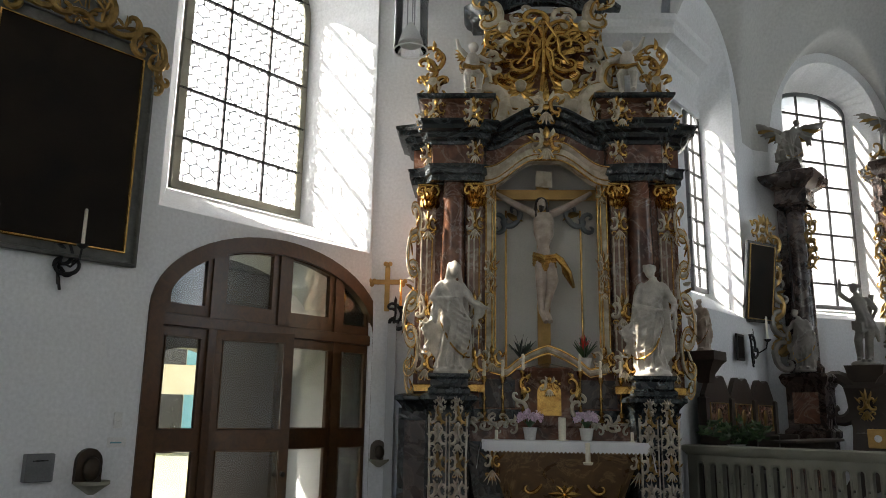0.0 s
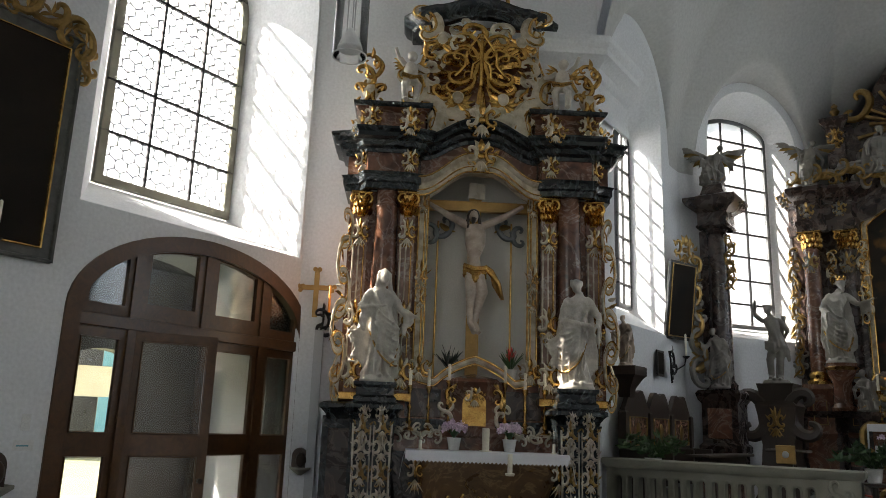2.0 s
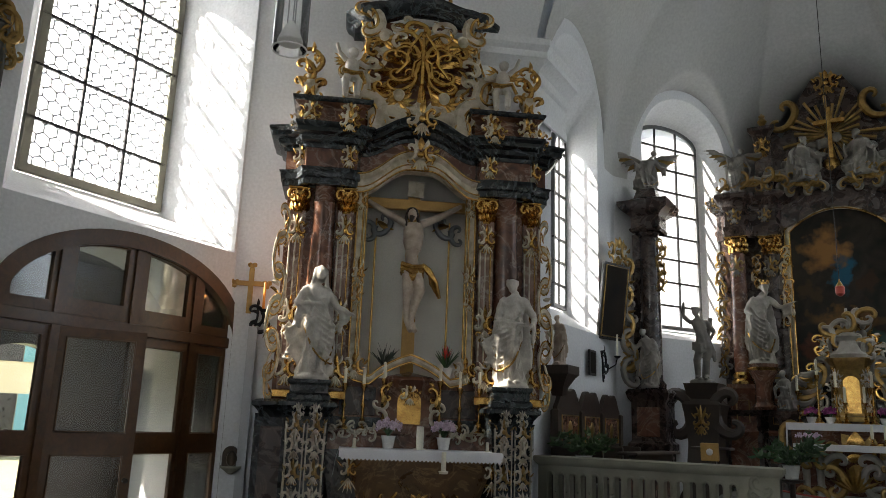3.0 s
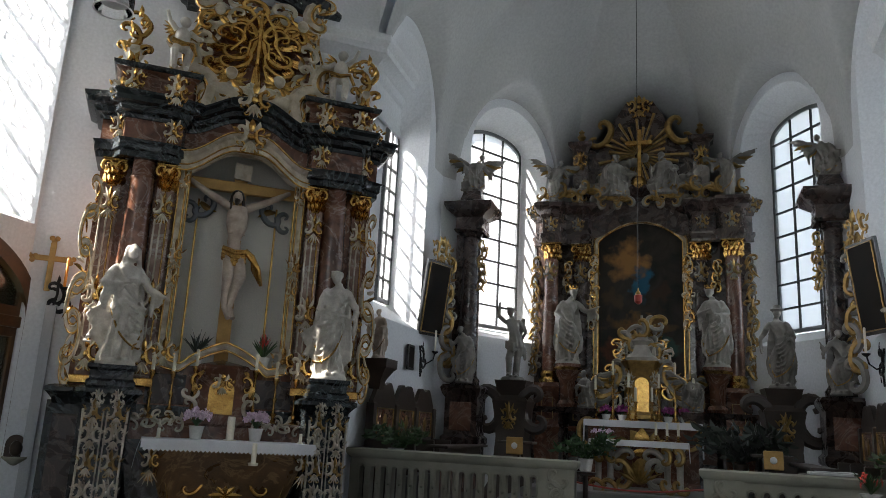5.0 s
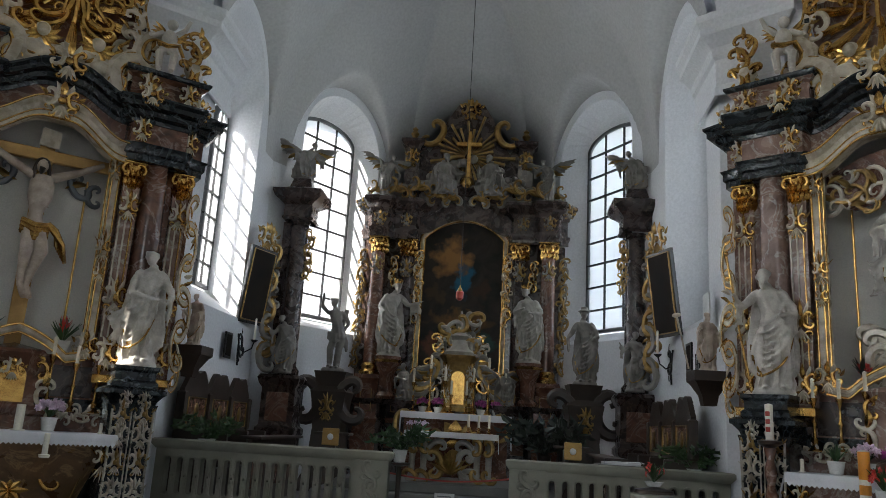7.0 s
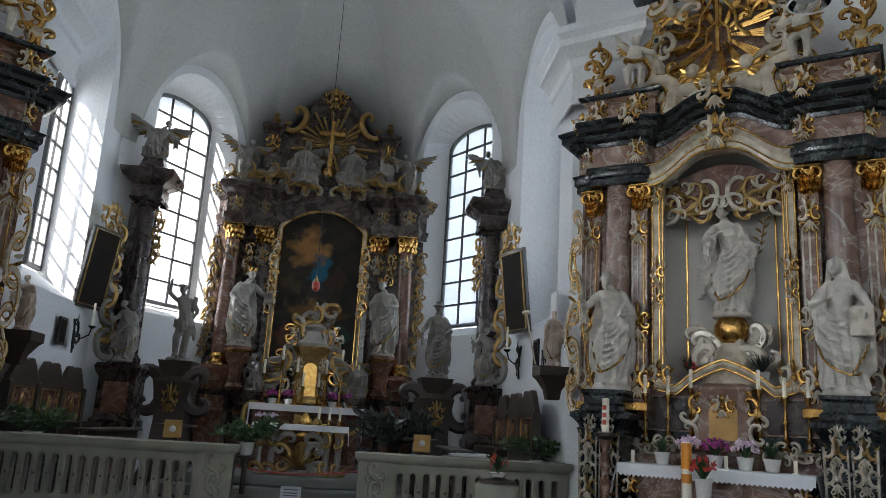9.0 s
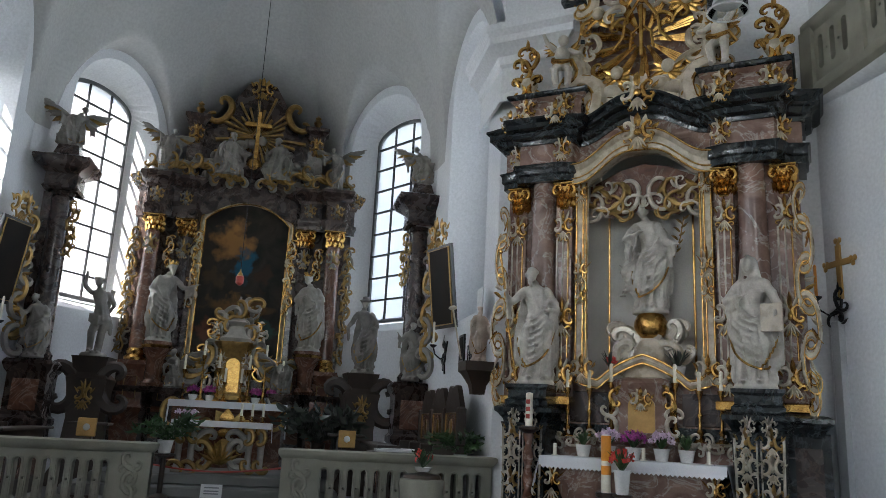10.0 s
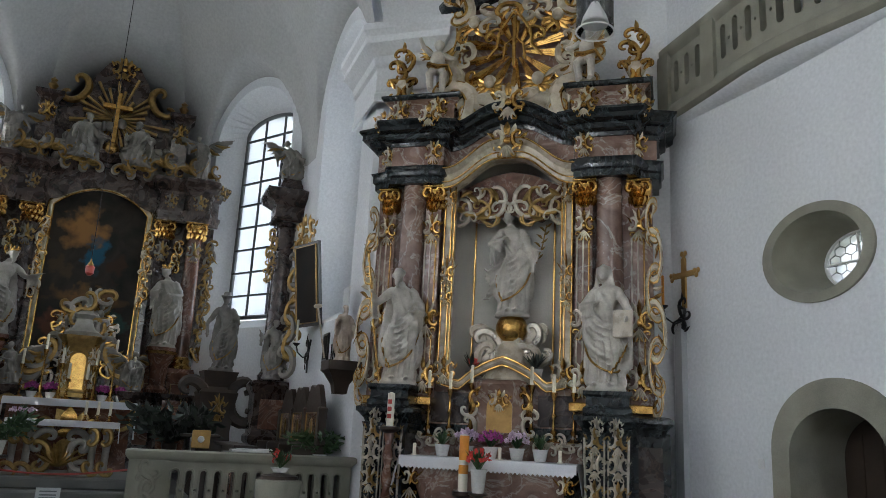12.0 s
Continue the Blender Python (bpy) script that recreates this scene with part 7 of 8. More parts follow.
for sd, x, y in ((-1, -5.04, 12.95), (1, 1.99, 12.0)):
    # tilted dark picture with carved gilt border on the side wall
    p = thing("picture", pose(x, y, 3.1, 7, 0, -sd * 70), "dark picture in a black and gold frame, hung tilted", "picture", "chancel pictures")
    part("frame", Mesh().mould([(-0.36, 0.0), (-0.36, -0.05), (0.36, -0.05), (0.36, 0.0)], [(0, 0), (0, 1.35)], caps=True), BLACKFRAME, p)
    fr = Mesh()
    fr.tube([(-0.30, -0.06, 0.06), (-0.30, -0.06, 1.3), (0.30, -0.06, 1.3), (0.30, -0.06, 0.06), (-0.30, -0.06, 0.06)], 0.014, 6)
    part("gilt_edge", fr, OLDGOLD, p)
    part("canvas", Mesh().box(-0.29, 0.29, -0.058, -0.052, 0.06, 1.3), CANVAS, p)
    part("crest", ornament(0, 1.55, 0.6, 0.5, -0.03, 5), [OLDGOLD, OLDGOLD], p)
    b = thing("carved_border", pose(x - sd * 0.24, y + 0.36, 2.4, 0, 0, -sd * 45), "openwork gilt rocaille border", "carving", "rocaille borders")
    for k in range(8):
        ms = Mesh()
        ms.slot = k % 2
        ms.scroll(0.03 * math.sin(k * 2), 0.16 + 0.27 * k, 0.38 - 0.018 * k, 0.2 * (-1) ** k, -sd if k % 2 else sd, 0, 0.14)
        ms.slot = 1
        for w in range(3):
            ms.leaf(0, 0.16 + 0.27 * k, 0.16, 0.06, w - 1 + k, 0, 0.015)
        part("rocaille", ms, [SHADEPAINT, OLDGOLD], b)

# statues on brackets before the apse windows and on the piers
for sd, x, y, h, z in ((-1, -3.72, 14.1, 1.32, 2.42), (1, 0.92, 14.1, 1.32, 2.42)):
    thing("statue", pose(x, y, z, 0, 0, -sd * 10), "pale carved standing figure before the window", "statue", "apse statues", figure(h, 170 + sd, {-1: ((-0.20, -0.01, 0.86), (-0.19, -0.04, 1.02)), 1: ((0.19, 0.02, 0.64), (0.12, 0.06, 0.52))} if sd < 0 else {-1: ((-0.19, -0.03, 0.62), (-0.22, -0.14, 0.56)), 1: ((0.19, -0.03, 0.62), (0.12, -0.14, 0.56))}, 0.05, (sd * 0.4, 0.3), girth=0.9, bare=sd < 0, hat=sd > 0), SHADED)
    b = thing("statue_console", pose(x, y, 0.3), "dark scrolled wall pedestal with gilt drops", "console", "apse pedestals")
    part("body", Mesh().mould([(-0.34, 0.3), (-0.30, -0.2), (0.30, -0.2), (0.34, 0.3)], [(0.1, 0), (0.1, 0.2), (0.0, 0.4), (-0.05, 1.1), (0.0, 1.6), (0.03, 1.75), (-0.06, 1.85), (-0.02, 2.05), (0.0, 2.12), (-0.3, 2.12)], closed=True), OLDWOOD, b)
    for e in (-1, 1):
        part("volute", Mesh().scroll(e * 0.36, 1.6, 0.6, 0.15, -e, -0.1, 0.16), OLDWOOD, b)
    part("gilt_drop", ornament(0, 1.45, 0.24, 0.5, -0.24, 7), [OLDGOLD, OLDGOLD], b)
for sd, x, y, h, z in ((-1, -4.86, 10.22, 0.70, 2.42), (1, 1.98, 9.80, 0.72, 2.40)):
    thing("statuette", pose(x, y, z, 0, 0, sd * 10), "small painted statuette with a gilt robe on a bracket", "statue", "pier statuettes", figure(h, 180 + sd, {-1: ((-0.19, -0.03, 0.62), (-0.22, -0.15, 0.64)), 1: ((0.19, -0.03, 0.62), (0.14, -0.15, 0.60))}, 0.03, (sd * 0.3, 0.2), girth=0.9, beard=sd > 0, voxel=0.02), (CORPUS, GOLD))
    b = thing("wall_bracket", pose(x, y, z), "dark wooden bracket on the pier", "bracket", "pier brackets")
    part("console", Mesh().mould([(-0.2, 0.2), (-0.2, -0.2), (0.2, -0.2), (0.2, 0.2)], [(-0.12, -0.42), (-0.10, -0.3), (-0.02, -0.16), (0.02, -0.12), (0.02, 0.0), (-0.2, 0.0)], closed=True), OLDWOOD, b)
thing("staff", pose(1.72, 9.70, 2.42, 0, -12, 0), "thin carved staff with a dove head", "staff", "", Mesh().tube([(0, 0, 0), (0, 0, 0.66)], 0.012, 6).ball((0, 0, 0.68), 0.06, 0.03, 0.03), IVORY)


# choir stalls
def stalls(sd, x, y0, y1):
    n = 3
    s = thing("choir_stall", pose(x, y0, 0.3), "dark wooden choir stall with gilt panel frames", "stall", "choir stalls")
    w = (y1 - y0) / n
    part("seat_bench", Mesh().box(min(0, -sd * 0.5), max(0, -sd * 0.5), 0, y1 - y0, 0.0, 0.48, 0.02), OLDWOOD, s)
    for k in range(n):
        prof = []
        for i in range(13):
            u = i / 12
            prof.append((k * w + u * w, 1.60 + 0.24 * max(0, math.sin(math.pi * u)) - 0.05 * math.cos(4 * math.pi * u)))
        back = Mesh()
        poly = [(k * w, 0.4), (k * w + w, 0.4)] + prof[::-1]
        back.m = Matrix(((0, 1, 0, 0), (1, 0, 0, 0), (0, 0, 1, 0), (0, 0, 0, 1)))
        back.slab(poly, -sd * 0.10, -sd * 0.03)
        bp = part("back_panel", back, OLDWOOD, s)
        fr = Mesh()
        fr.m = back.m
        a, b = k * w + 0.14, k * w + w - 0.14
        fr.tube([(a, -sd * 0.115, 1.05), (a, -sd * 0.115, 1.44), (b, -sd * 0.115, 1.44), (b, -sd * 0.115, 1.05), (a, -sd * 0.115, 1.05)], 0.012, 5)
        fr.ball(((a + b) / 2, -sd * 0.115, 1.24), 0.09, 0.015, 0.13, 10, 6)
        part("gilt_frame", fr, OLDGOLD, bp, "thin gilt frame with an oval")
        pn = Mesh()
        pn.m = back.m
        pn.slab([(a, 1.05), (b, 1.05), (b, 1.44), (a, 1.44)], -sd * 0.108, -sd * 0.10)
        part("inlay", pn, BROWN, bp)
    for k in range(n + 1):
        part("divider", Mesh().box(min(-sd * 0.02, -sd * 0.45), max(-sd * 0.02, -sd * 0.45), k * w - 0.035, k * w + 0.035, 0, 1.0, 0.015), OLDWOOD, s)
        part("post", Mesh().box(min(-sd * 0.02, -sd * 0.14), max(-sd * 0.02, -sd * 0.14), k * w - 0.06, k * w + 0.06, 1.0, 1.52, 0.02), OLDWOOD, s)
    d = thing("choir_desk", pose(x - sd * 1.0, y0 + 0.3, 0.3), "dark wooden kneeling desk before the stalls", "desk", "choir desks")
    part("front", Mesh().box(-0.03, 0.03, 0, y1 - y0 - 0.5, 0, 0.92, 0.01), OLDWOOD, d)
    part("desk_top", Mesh().box(-0.16, 0.16, -0.02, y1 - y0 - 0.48, 0.92, 0.96, 0.01), OLDWOOD, d)
    for k in range(3):
        L = (y1 - y0 - 0.5) / 3
        part("inlay", Mesh().box(-0.036, 0.036, k * L + 0.1, k * L + L - 0.1, 0.25, 0.78, 0.004), BROWN, d)


stalls(-1, -5.02, 10.3, 13.1)
stalls(1, 1.98, 10.3, 13.1)


# communion rail
def rail(x0, x1, end_left):
    L = x1 - x0
    r = thing("communion_rail", pose(x0, 9.92, 0.3), "pale grey stone communion rail with slotted openings", "balustrade", "communion rails")
    holes, solid = [], 0.45
    c0, c1 = (solid, L - 0.1) if end_left else (0.1, L - solid)
    n = int((c1 - c0) / 0.155)
    for k in range(n):
        c = c0 + (k + 0.5) * (c1 - c0) / n
        holes.append(slot(c, 0.2, 0.66, 0.075))
        if k < n - 1:
            holes.append([(c + 0.5 * (c1 - c0) / n + 0.017 * math.cos(q * math.pi / 4), 0.43 + 0.017 * math.sin(q * math.pi / 4)) for q in range(8)])
    part("pierced_panel", pierced(L, 0.1, 0.78, 0.14, holes), STONE, r, "stone panel with long slots and small holes", smooth=25)
    part("rail_cap", Mesh().mould([(0, 0.16), (0, -0.02), (L, -0.02), (L, 0.16)], [(0, 0.76), (0.02, 0.78), (0.05, 0.82), (0.05, 0.87), (0.03, 0.885), (-0.08, 0.89)]), STONE, r)
    part("base", Mesh().mould([(0, 0.16), (0, -0.02), (L, -0.02), (L, 0.16)], [(0.05, 0), (0.05, 0.08), (0, 0.12), (-0.05, 0.12)]), STONE, r)
    xe = solid / 2 if end_left else L - solid / 2
    part("end_post", Mesh().box(xe - solid / 2, xe + solid / 2, -0.035, 0.17, 0.1, 0.78, 0.012), STONE, r)
    rel = Mesh()
    for q in range(4):
        rel.scroll(xe, 0.28 + 0.12 * q, 0.2, 0.3 * q, (-1) ** q, -0.045, 0.12)
    part("carved_relief", rel, STONE, r)
    for k in range(n):
        c = c0 + (k + 0.5) * (c1 - c0) / n
        o = slot(c, 0.175, 0.685, 0.115)
        part("slot_moulding", Mesh().tube([(s, -0.004, z) for s, z in o + o[:1]], 0.008, 5), STONE, r)


rail(-5.04, -1.98, False)
rail(-0.45, 2.26, True)
fern(pose(-4.55, 10.35, 1.0), 1, 0.42, "green fern in a white bowl behind the rail")
fern(pose(1.9, 10.35, 1.0), 2, 0.40, "green fern in a white bowl behind the rail")
fern(pose(-2.15, 12.4, 0.95), 3, 0.5, "leafy green plant on a stand", mat=LEAF)
fern(pose(0.15, 12.9, 0.9), 4, 0.75, "large dark leafy shrub beside the altar", BRONZE, 0.3, DARKLEAF, 70)
for x, y, h in ((-4.55, 10.35, 0.7), (1.9, 10.35, 0.7), (-2.15, 12.4, 0.65), (0.15, 12.9, 0.6)):
    thing("plant_stand", pose(x, y, 0.3), "dark wooden plant stand", "stand", "plant stands", Mesh().lathe([(0.16, 0), (0.16, 0.03), (0.04, 0.08), (0.04, h - 0.06), (0.17, h - 0.03), (0.17, h), (0.01, h)], 12), OLDWOOD)
for sd, x in ((-1, -3.2), (1, 0.53)):
    l = thing("lectern", pose(x, 12.1, 0.3), "dark wooden lectern with a light carved square emblem", "lectern", "lecterns")
    part("top_board", Mesh().box(-0.28, 0.28, -0.1, 0.3, 1.02, 1.06, 0.01), OLDWOOD, l)
    part("stem", Mesh().box(-0.05, 0.05, 0.05, 0.15, 0, 1.02, 0.01), OLDWOOD, l)
    part("front_panel", Mesh().box(-0.13, 0.13, -0.12, -0.08, 0.86, 1.12, 0.01), BEAM, l, "light wooden panel")
    part("emblem", Mesh().ball((0, -0.125, 0.99), 0.05, 0.012, 0.05, 12, 6), PAPER, l, "pale round emblem")
    part("foot", Mesh().box(-0.2, 0.2, -0.05, 0.25, 0, 0.05, 0.01), OLDWOOD, l)
pb = thing("side_table", pose(1.05, 10.6, 0.3), "narrow dark table with white papers", "table")
part("tabletop", Mesh().box(-0.35, 0.35, -0.2, 0.2, 0.84, 0.88, 0.01), OLDWOOD, pb)
for dx in (-0.3, 0.3):
    for dy in (-0.15, 0.15):
        part("leg", Mesh().box(dx - 0.025, dx + 0.025, dy - 0.025, dy + 0.025, 0, 0.84), OLDWOOD, pb)
thing("papers", pose(1.05, 10.6, 1.18), "stack of white papers lying on the table", "paper", "", Mesh().box(-0.26, 0.22, -0.15, 0.14, 0, 0.03, 0.004).box(-0.2, 0.27, -0.12, 0.16, 0.03, 0.045, 0.004), PAPER)


# small wall things of the chancel
def sconce(m, label, candle=True, flip=1):
    s = thing("candle_sconce", m, label, "sconce", "wall sconces")
    t = Mesh()
    t.tube([(0, 0, 0.25), (0.01, -0.02, 0.1), (-0.02, -0.03, -0.1), (0.02 * flip, -0.03, -0.28)], 0.016, 6)
    t.scroll(0.02, 0.12, 0.22, 0.4, flip, -0.05, 0.09)
    t.scroll(0.06 * flip, -0.06, 0.2, 1.8, -flip, -0.06, 0.09)
    for k in range(6):
        t.leaf(0.03 * math.sin(k * 2), 0.22 - 0.09 * k, 0.12, 0.05, k * 1.3, -0.05, 0.01)
    part("back_scroll", t, IRON, s)
    part("arm", Mesh().tube([(0.0, -0.02, 0.0), (0.06 * flip, -0.12, -0.05), (0.10 * flip, -0.22, 0.02), (0.10 * flip, -0.25, 0.14)], 0.012, 6), IRON, s)
    part("drip_pan", Mesh().lathe([(0.02, 0.12), (0.055, 0.15), (0.06, 0.165), (0.02, 0.16)], 12, (0.10 * flip, -0.25, 0)), IRON, s)
    if candle:
        part("candle", Mesh().lathe([(0.018, 0.15), (0.017, 0.52), (0.004, 0.535)], 10, (0.10 * flip, -0.25, 0)), candle, s)
    return s


sconce(pose(-5.03, 12.5, 2.62, 0, 0, 90), "black wrought-iron sconce with a white candle", WAX)
sconce(pose(2.03, 12.0, 2.65, 0, 0, -90), "black wrought-iron sconce with a white candle", WAX)
for x, y, z, rz in ((-5.06, 12.1, 2.42, 90), (2.055, 11.0, 2.48, -90)):
    k = thing("small_picture", pose(x, y, z, 0, 0, rz), "small dark picture in a narrow black frame", "picture", "small pictures")
    part("frame", Mesh().box(-0.15, 0.15, -0.03, 0.0, 0, 0.42, 0.006), BLACKFRAME, k)
    part("canvas", Mesh().box(-0.11, 0.11, -0.034, -0.03, 0.04, 0.38), CANVAS, k)
cs = thing("candle_rack", pose(2.10, 10.35, 2.2, 0, 0, -90), "black iron rack of candles and bells", "candle rack")
for k in range(4):
    part("bar", Mesh().tube([(-0.22, -0.08, 0.1 + 0.13 * k), (0.22, -0.08, 0.1 + 0.13 * k)], 0.011, 5), IRON, cs)
for k in range(5):
    part("upright", Mesh().tube([(-0.2 + 0.1 * k, -0.08, 0.0), (-0.2 + 0.1 * k, -0.08, 0.62 - 0.06 * abs(k - 2))], 0.009, 5), IRON, cs)
part("wall_plate", Mesh().box(-0.05, 0.05, -0.08, 0.0, 0.25, 0.35), IRON, cs)
thing("wall_plaque", pose(2.10, 10.2, 3.1, 0, 0, -90), "plain white square wall plaque", "plaque", "", Mesh().box(-0.18, 0.12, -0.02, 0, 0, 0.38, 0.004), PAPER)


# ---- left nave wall: porch door, picture, small things ----
dm = pose(XL - 0.06, DOOR_C, FLOOR, 0, 0, 90)
DX = lambda y: y - DOOR_C
pd = new("door_1")
pd.matrix_basis = dm
tagged(pd, "arched oak porch door with glazed panels, one leaf ajar", "door", kind="structure")
h0 = FLOOR


def door_top(x, inset=0.0):
    u = min(1.0, abs(x) / (DOOR_W / 2))
    return 2.62 - h0 + (1.0 - inset) * math.sqrt(max(0, 1 - u * u)) - inset * 0.2


out_l = [(x, z - h0) for x, z in arch_outline(-DOOR_W / 2 - 0.04, DOOR_W / 2 + 0.04, h0, 2.62, 1.04, 28)]
in_l = [(x, z - h0) for x, z in arch_outline(-DOOR_W / 2 + 0.13, DOOR_W / 2 - 0.13, h0, 2.60, 0.87, 28)]
fr = Mesh()
fr.stack([[(x, -0.09, z) for x, z in out_l], [(x, -0.10, z) for x, z in in_l], [(x, 0.1, z) for x, z in in_l], [(x, 0.1, z) for x, z in out_l], [(x, -0.09, z) for x, z in out_l]], caps=False)
part("door_frame", fr, DOORWOOD, pd, "arched oak frame")
bays = [(DOOR_C + a, DOOR_C + b) for a, b in ((-1.61, -0.93), (-0.93, 0.03), (0.03, 0.96), (0.96, 1.61))]
part("transom", Mesh().box(-DOOR_W / 2 + 0.1, DOOR_W / 2 - 0.1, -0.07, 0.07, 2.44 - h0, 2.58 - h0, 0.01), DOORWOOD, pd)
for y in (bays[0][1], bays[1][1], bays[2][1]):
    part("mullion", Mesh().box(DX(y) - 0.06, DX(y) + 0.06, -0.065, 0.06, (2.55 - h0) if y == bays[1][1] else 0.0, door_top(DX(y)) - 0.05, 0.01), DOORWOOD, pd)
for a, b in bays:
    xa, xb = DX(a) + 0.06, DX(b) - 0.06
    top = [(xa + (xb - xa) * i / 8, door_top(xa + (xb - xa) * i / 8) - 0.12) for i in range(8, -1, -1)]
    out2 = [(xa, 2.58 - h0), (xb, 2.58 - h0)] + top
    cxm, czm = (xa + xb) / 2, sum(p[1] for p in out2) / len(out2)
    inn = [(cxm + (x - cxm) * 0.78, czm + (z - czm) * 0.74) for x, z in out2]
    lm = Mesh()
    lm.stack([[(x, -0.035, z) for x, z in out2], [(x, -0.04, z) for x, z in inn], [(x, 0.03, z) for x, z in inn], [(x, 0.03, z) for x, z in out2], [(x, -0.035, z) for x, z in out2]], caps=False)
    fl = part("fanlight", lm, DOORWOOD, pd)
    g = part("pane", Mesh().slab(inn, -0.004, 0.004), CLEAR, fl, smooth=0)
    g.visible_shadow = False


def leaf(x0, x1, parent_m, name="door_leaf"):
    w = x1 - x0
    base = part(name, pierced(w, 0.02, 2.44 - h0, 0.06, [[(0.11, 0.25), (w - 0.11, 0.25), (w - 0.11, 1.08 - h0), (0.11, 1.08 - h0)], [(0.11, 1.32 - h0), (w - 0.11, 1.32 - h0), (w - 0.11, 2.33 - h0), (0.11, 2.33 - h0)]]), DOORWOOD, pd, "oak leaf with two glazed fields", smooth=0, at=parent_m)
    for z0, z1 in ((0.25, 1.08 - h0), (1.32 - h0, 2.33 - h0)):
        g = part("pane", Mesh().box(0.10, w - 0.10, 0.024, 0.032, z0, z1), CLEAR, base, smooth=0)
        g.visible_shadow = False
        bd = Mesh()
        pts = [(0.115, -0.004, z0 + 0.005), (0.115, -0.004, z1 - 0.005), (w - 0.115, -0.004, z1 - 0.005), (w - 0.115, -0.004, z0 + 0.005), (0.115, -0.004, z0 + 0.005)]
        bd.tube(pts, 0.012, 5)
        part("glazing_bead", bd, DOORWOOD, base)
    return base


for k, (a, b) in enumerate(bays):
    a2 = a if k else a - 0.02
    if k == 1:
        lf = leaf(0, b - a - 0.02, pose(DX(a) + 0.01, -0.05, 0, 0, 0, -27))
        w = b - a - 0.02
        hd = Mesh().lathe([(0.028, 0), (0.028, 0.01), (0.012, 0.015), (0.012, 0.05), (0.026, 0.06), (0.028, 0.08), (0.01, 0.095)], 12)
        part("door_knob", hd, BRONZE, lf, "dark metal knob", at=pose(w - 0.06, 0, 0.82 - h0, 90, 0, 0))
        part("door_knob", hd, BRONZE, lf, "dark metal knob", at=pose(w - 0.16, 0, 0.82 - h0, 90, 0, 0))
    else:
        leaf(0, b - a - 0.01, pose(DX(a2) + 0.005, -0.03, 0))

# porch behind the door and what lies beyond it
wall("wall_porch_side", (-9.8, 3.9), (-11.2, 3.9), FLOOR, 4.0, 0.2)
wall("wall_porch_far", (-11.2, 7.9), (-9.8, 7.9), FLOOR, 4.0, 0.2)
po = arch_outline(1.72, 2.85, FLOOR, 2.2, 0.25)
wall("wall_porch_front", (-11.2, 3.9), (-11.2, 7.9), FLOOR, 4.0, 0.3, [(po, po)], OLDWOOD, "dark wooden porch wall")
setting("ceiling_porch", Mesh().box(-11.5, -9.81, 3.7, 8.1, 3.75, 4.1), OLDWOOD, "porch ceiling")
gm = material("lawn_ground", (0.16, 0.17, 0.07), 0.9, second=(0.24, 0.22, 0.13), scale=0.7, amount=0.6, bump=0.4, fine=12)
setting("ground", Mesh().box(-900, 900, -900, 900, -1.2, FLOOR - 0.12), gm, "sunlit lawn and gravel round the church")
hs = thing("house", pose(-30, 22, -0.3, 0, 0, 60), "cream plastered house with turquoise shutters", "house")
CREAM = material("cream_house_plaster", (0.70, 0.60, 0.42), 0.9, second=(0.62, 0.52, 0.36), scale=0.5, bump=0.1)
TURQ = material("turquoise_shutter_paint", (0.16, 0.36, 0.40), 0.6, bump=0.05)
ROOF = material("red_roof_tile", (0.30, 0.11, 0.06), 0.8, second=(0.2, 0.07, 0.04), scale=4, bump=0.4)
part("walls", Mesh().box(-9, 9, 0, 8, 0, 6.2), CREAM, hs)
part("roof", Mesh().stack([[(-9.4, -0.5, 6.2), (-9.4, 8.5, 6.2), (-9.4, 4, 10)], [(9.4, -0.5, 6.2), (9.4, 8.5, 6.2), (9.4, 4, 10)]]), ROOF, hs)
for k in range(6):
    for z in (0.9, 3.8):
        x = -7.5 + 3 * k
        wn_ = part("window", Mesh().box(x - 0.5, x + 0.5, -0.03, 0.02, z, z + 1.6), BLACKFRAME, hs)
        part("shutter", Mesh().box(x - 1.02, x - 0.52, -0.07, -0.03, z, z + 1.6, 0.01), TURQ, wn_)
        part("shutter", Mesh().box(x + 0.52, x + 1.02, -0.07, -0.03, z, z + 1.6, 0.01), TURQ, wn_)

# large dark picture with numeral
GREYMARB = material("grey_marbled_frame", (0.10, 0.10, 0.09), 0.4, second=(0.045, 0.045, 0.04), scale=6, bump=0.1, distort=1.5)
bp = thing("picture", pose(XL, 2.93, 3.0, 0, 0, 90), "large blackened oil picture in a grey frame with gilt crest", "picture")
part("frame_back", Mesh().box(-0.92, 0.86, -0.06, -0.005, 0, 2.5, 0.01), GREYMARB, bp)
part("canvas", Mesh().box(-0.76, 0.70, -0.068, -0.06, 0.15, 2.32), CANVAS, bp, "blackened canvas")
part("gilt_edge", Mesh().tube([(-0.77, -0.075, 0.14), (-0.77, -0.075, 2.33), (0.71, -0.075, 2.33), (0.71, -0.075, 0.14), (-0.77, -0.075, 0.14)], 0.02, 6), GOLD, bp)
part("outer_moulding", Mesh().tube([(-0.90, -0.07, 0.02), (-0.90, -0.07, 2.48), (0.84, -0.07, 2.48), (0.84, -0.07, 0.02), (-0.90, -0.07, 0.02)], 0.03, 6), GREYMARB, bp)
part("crest_plaque", Mesh().ball((-0.03, -0.06, 2.72), 0.2, 0.03, 0.13, 18, 8), GREYMARB, bp, "oval numeral plaque")
tc = bpy.data.curves.new("numeral", "FONT")
tc.body, tc.size, tc.extrude, tc.align_x = "XII", 0.15, 0.002, "CENTER"
tx = new("numeral", tc)
tx.data.materials.append(OLDGOLD)
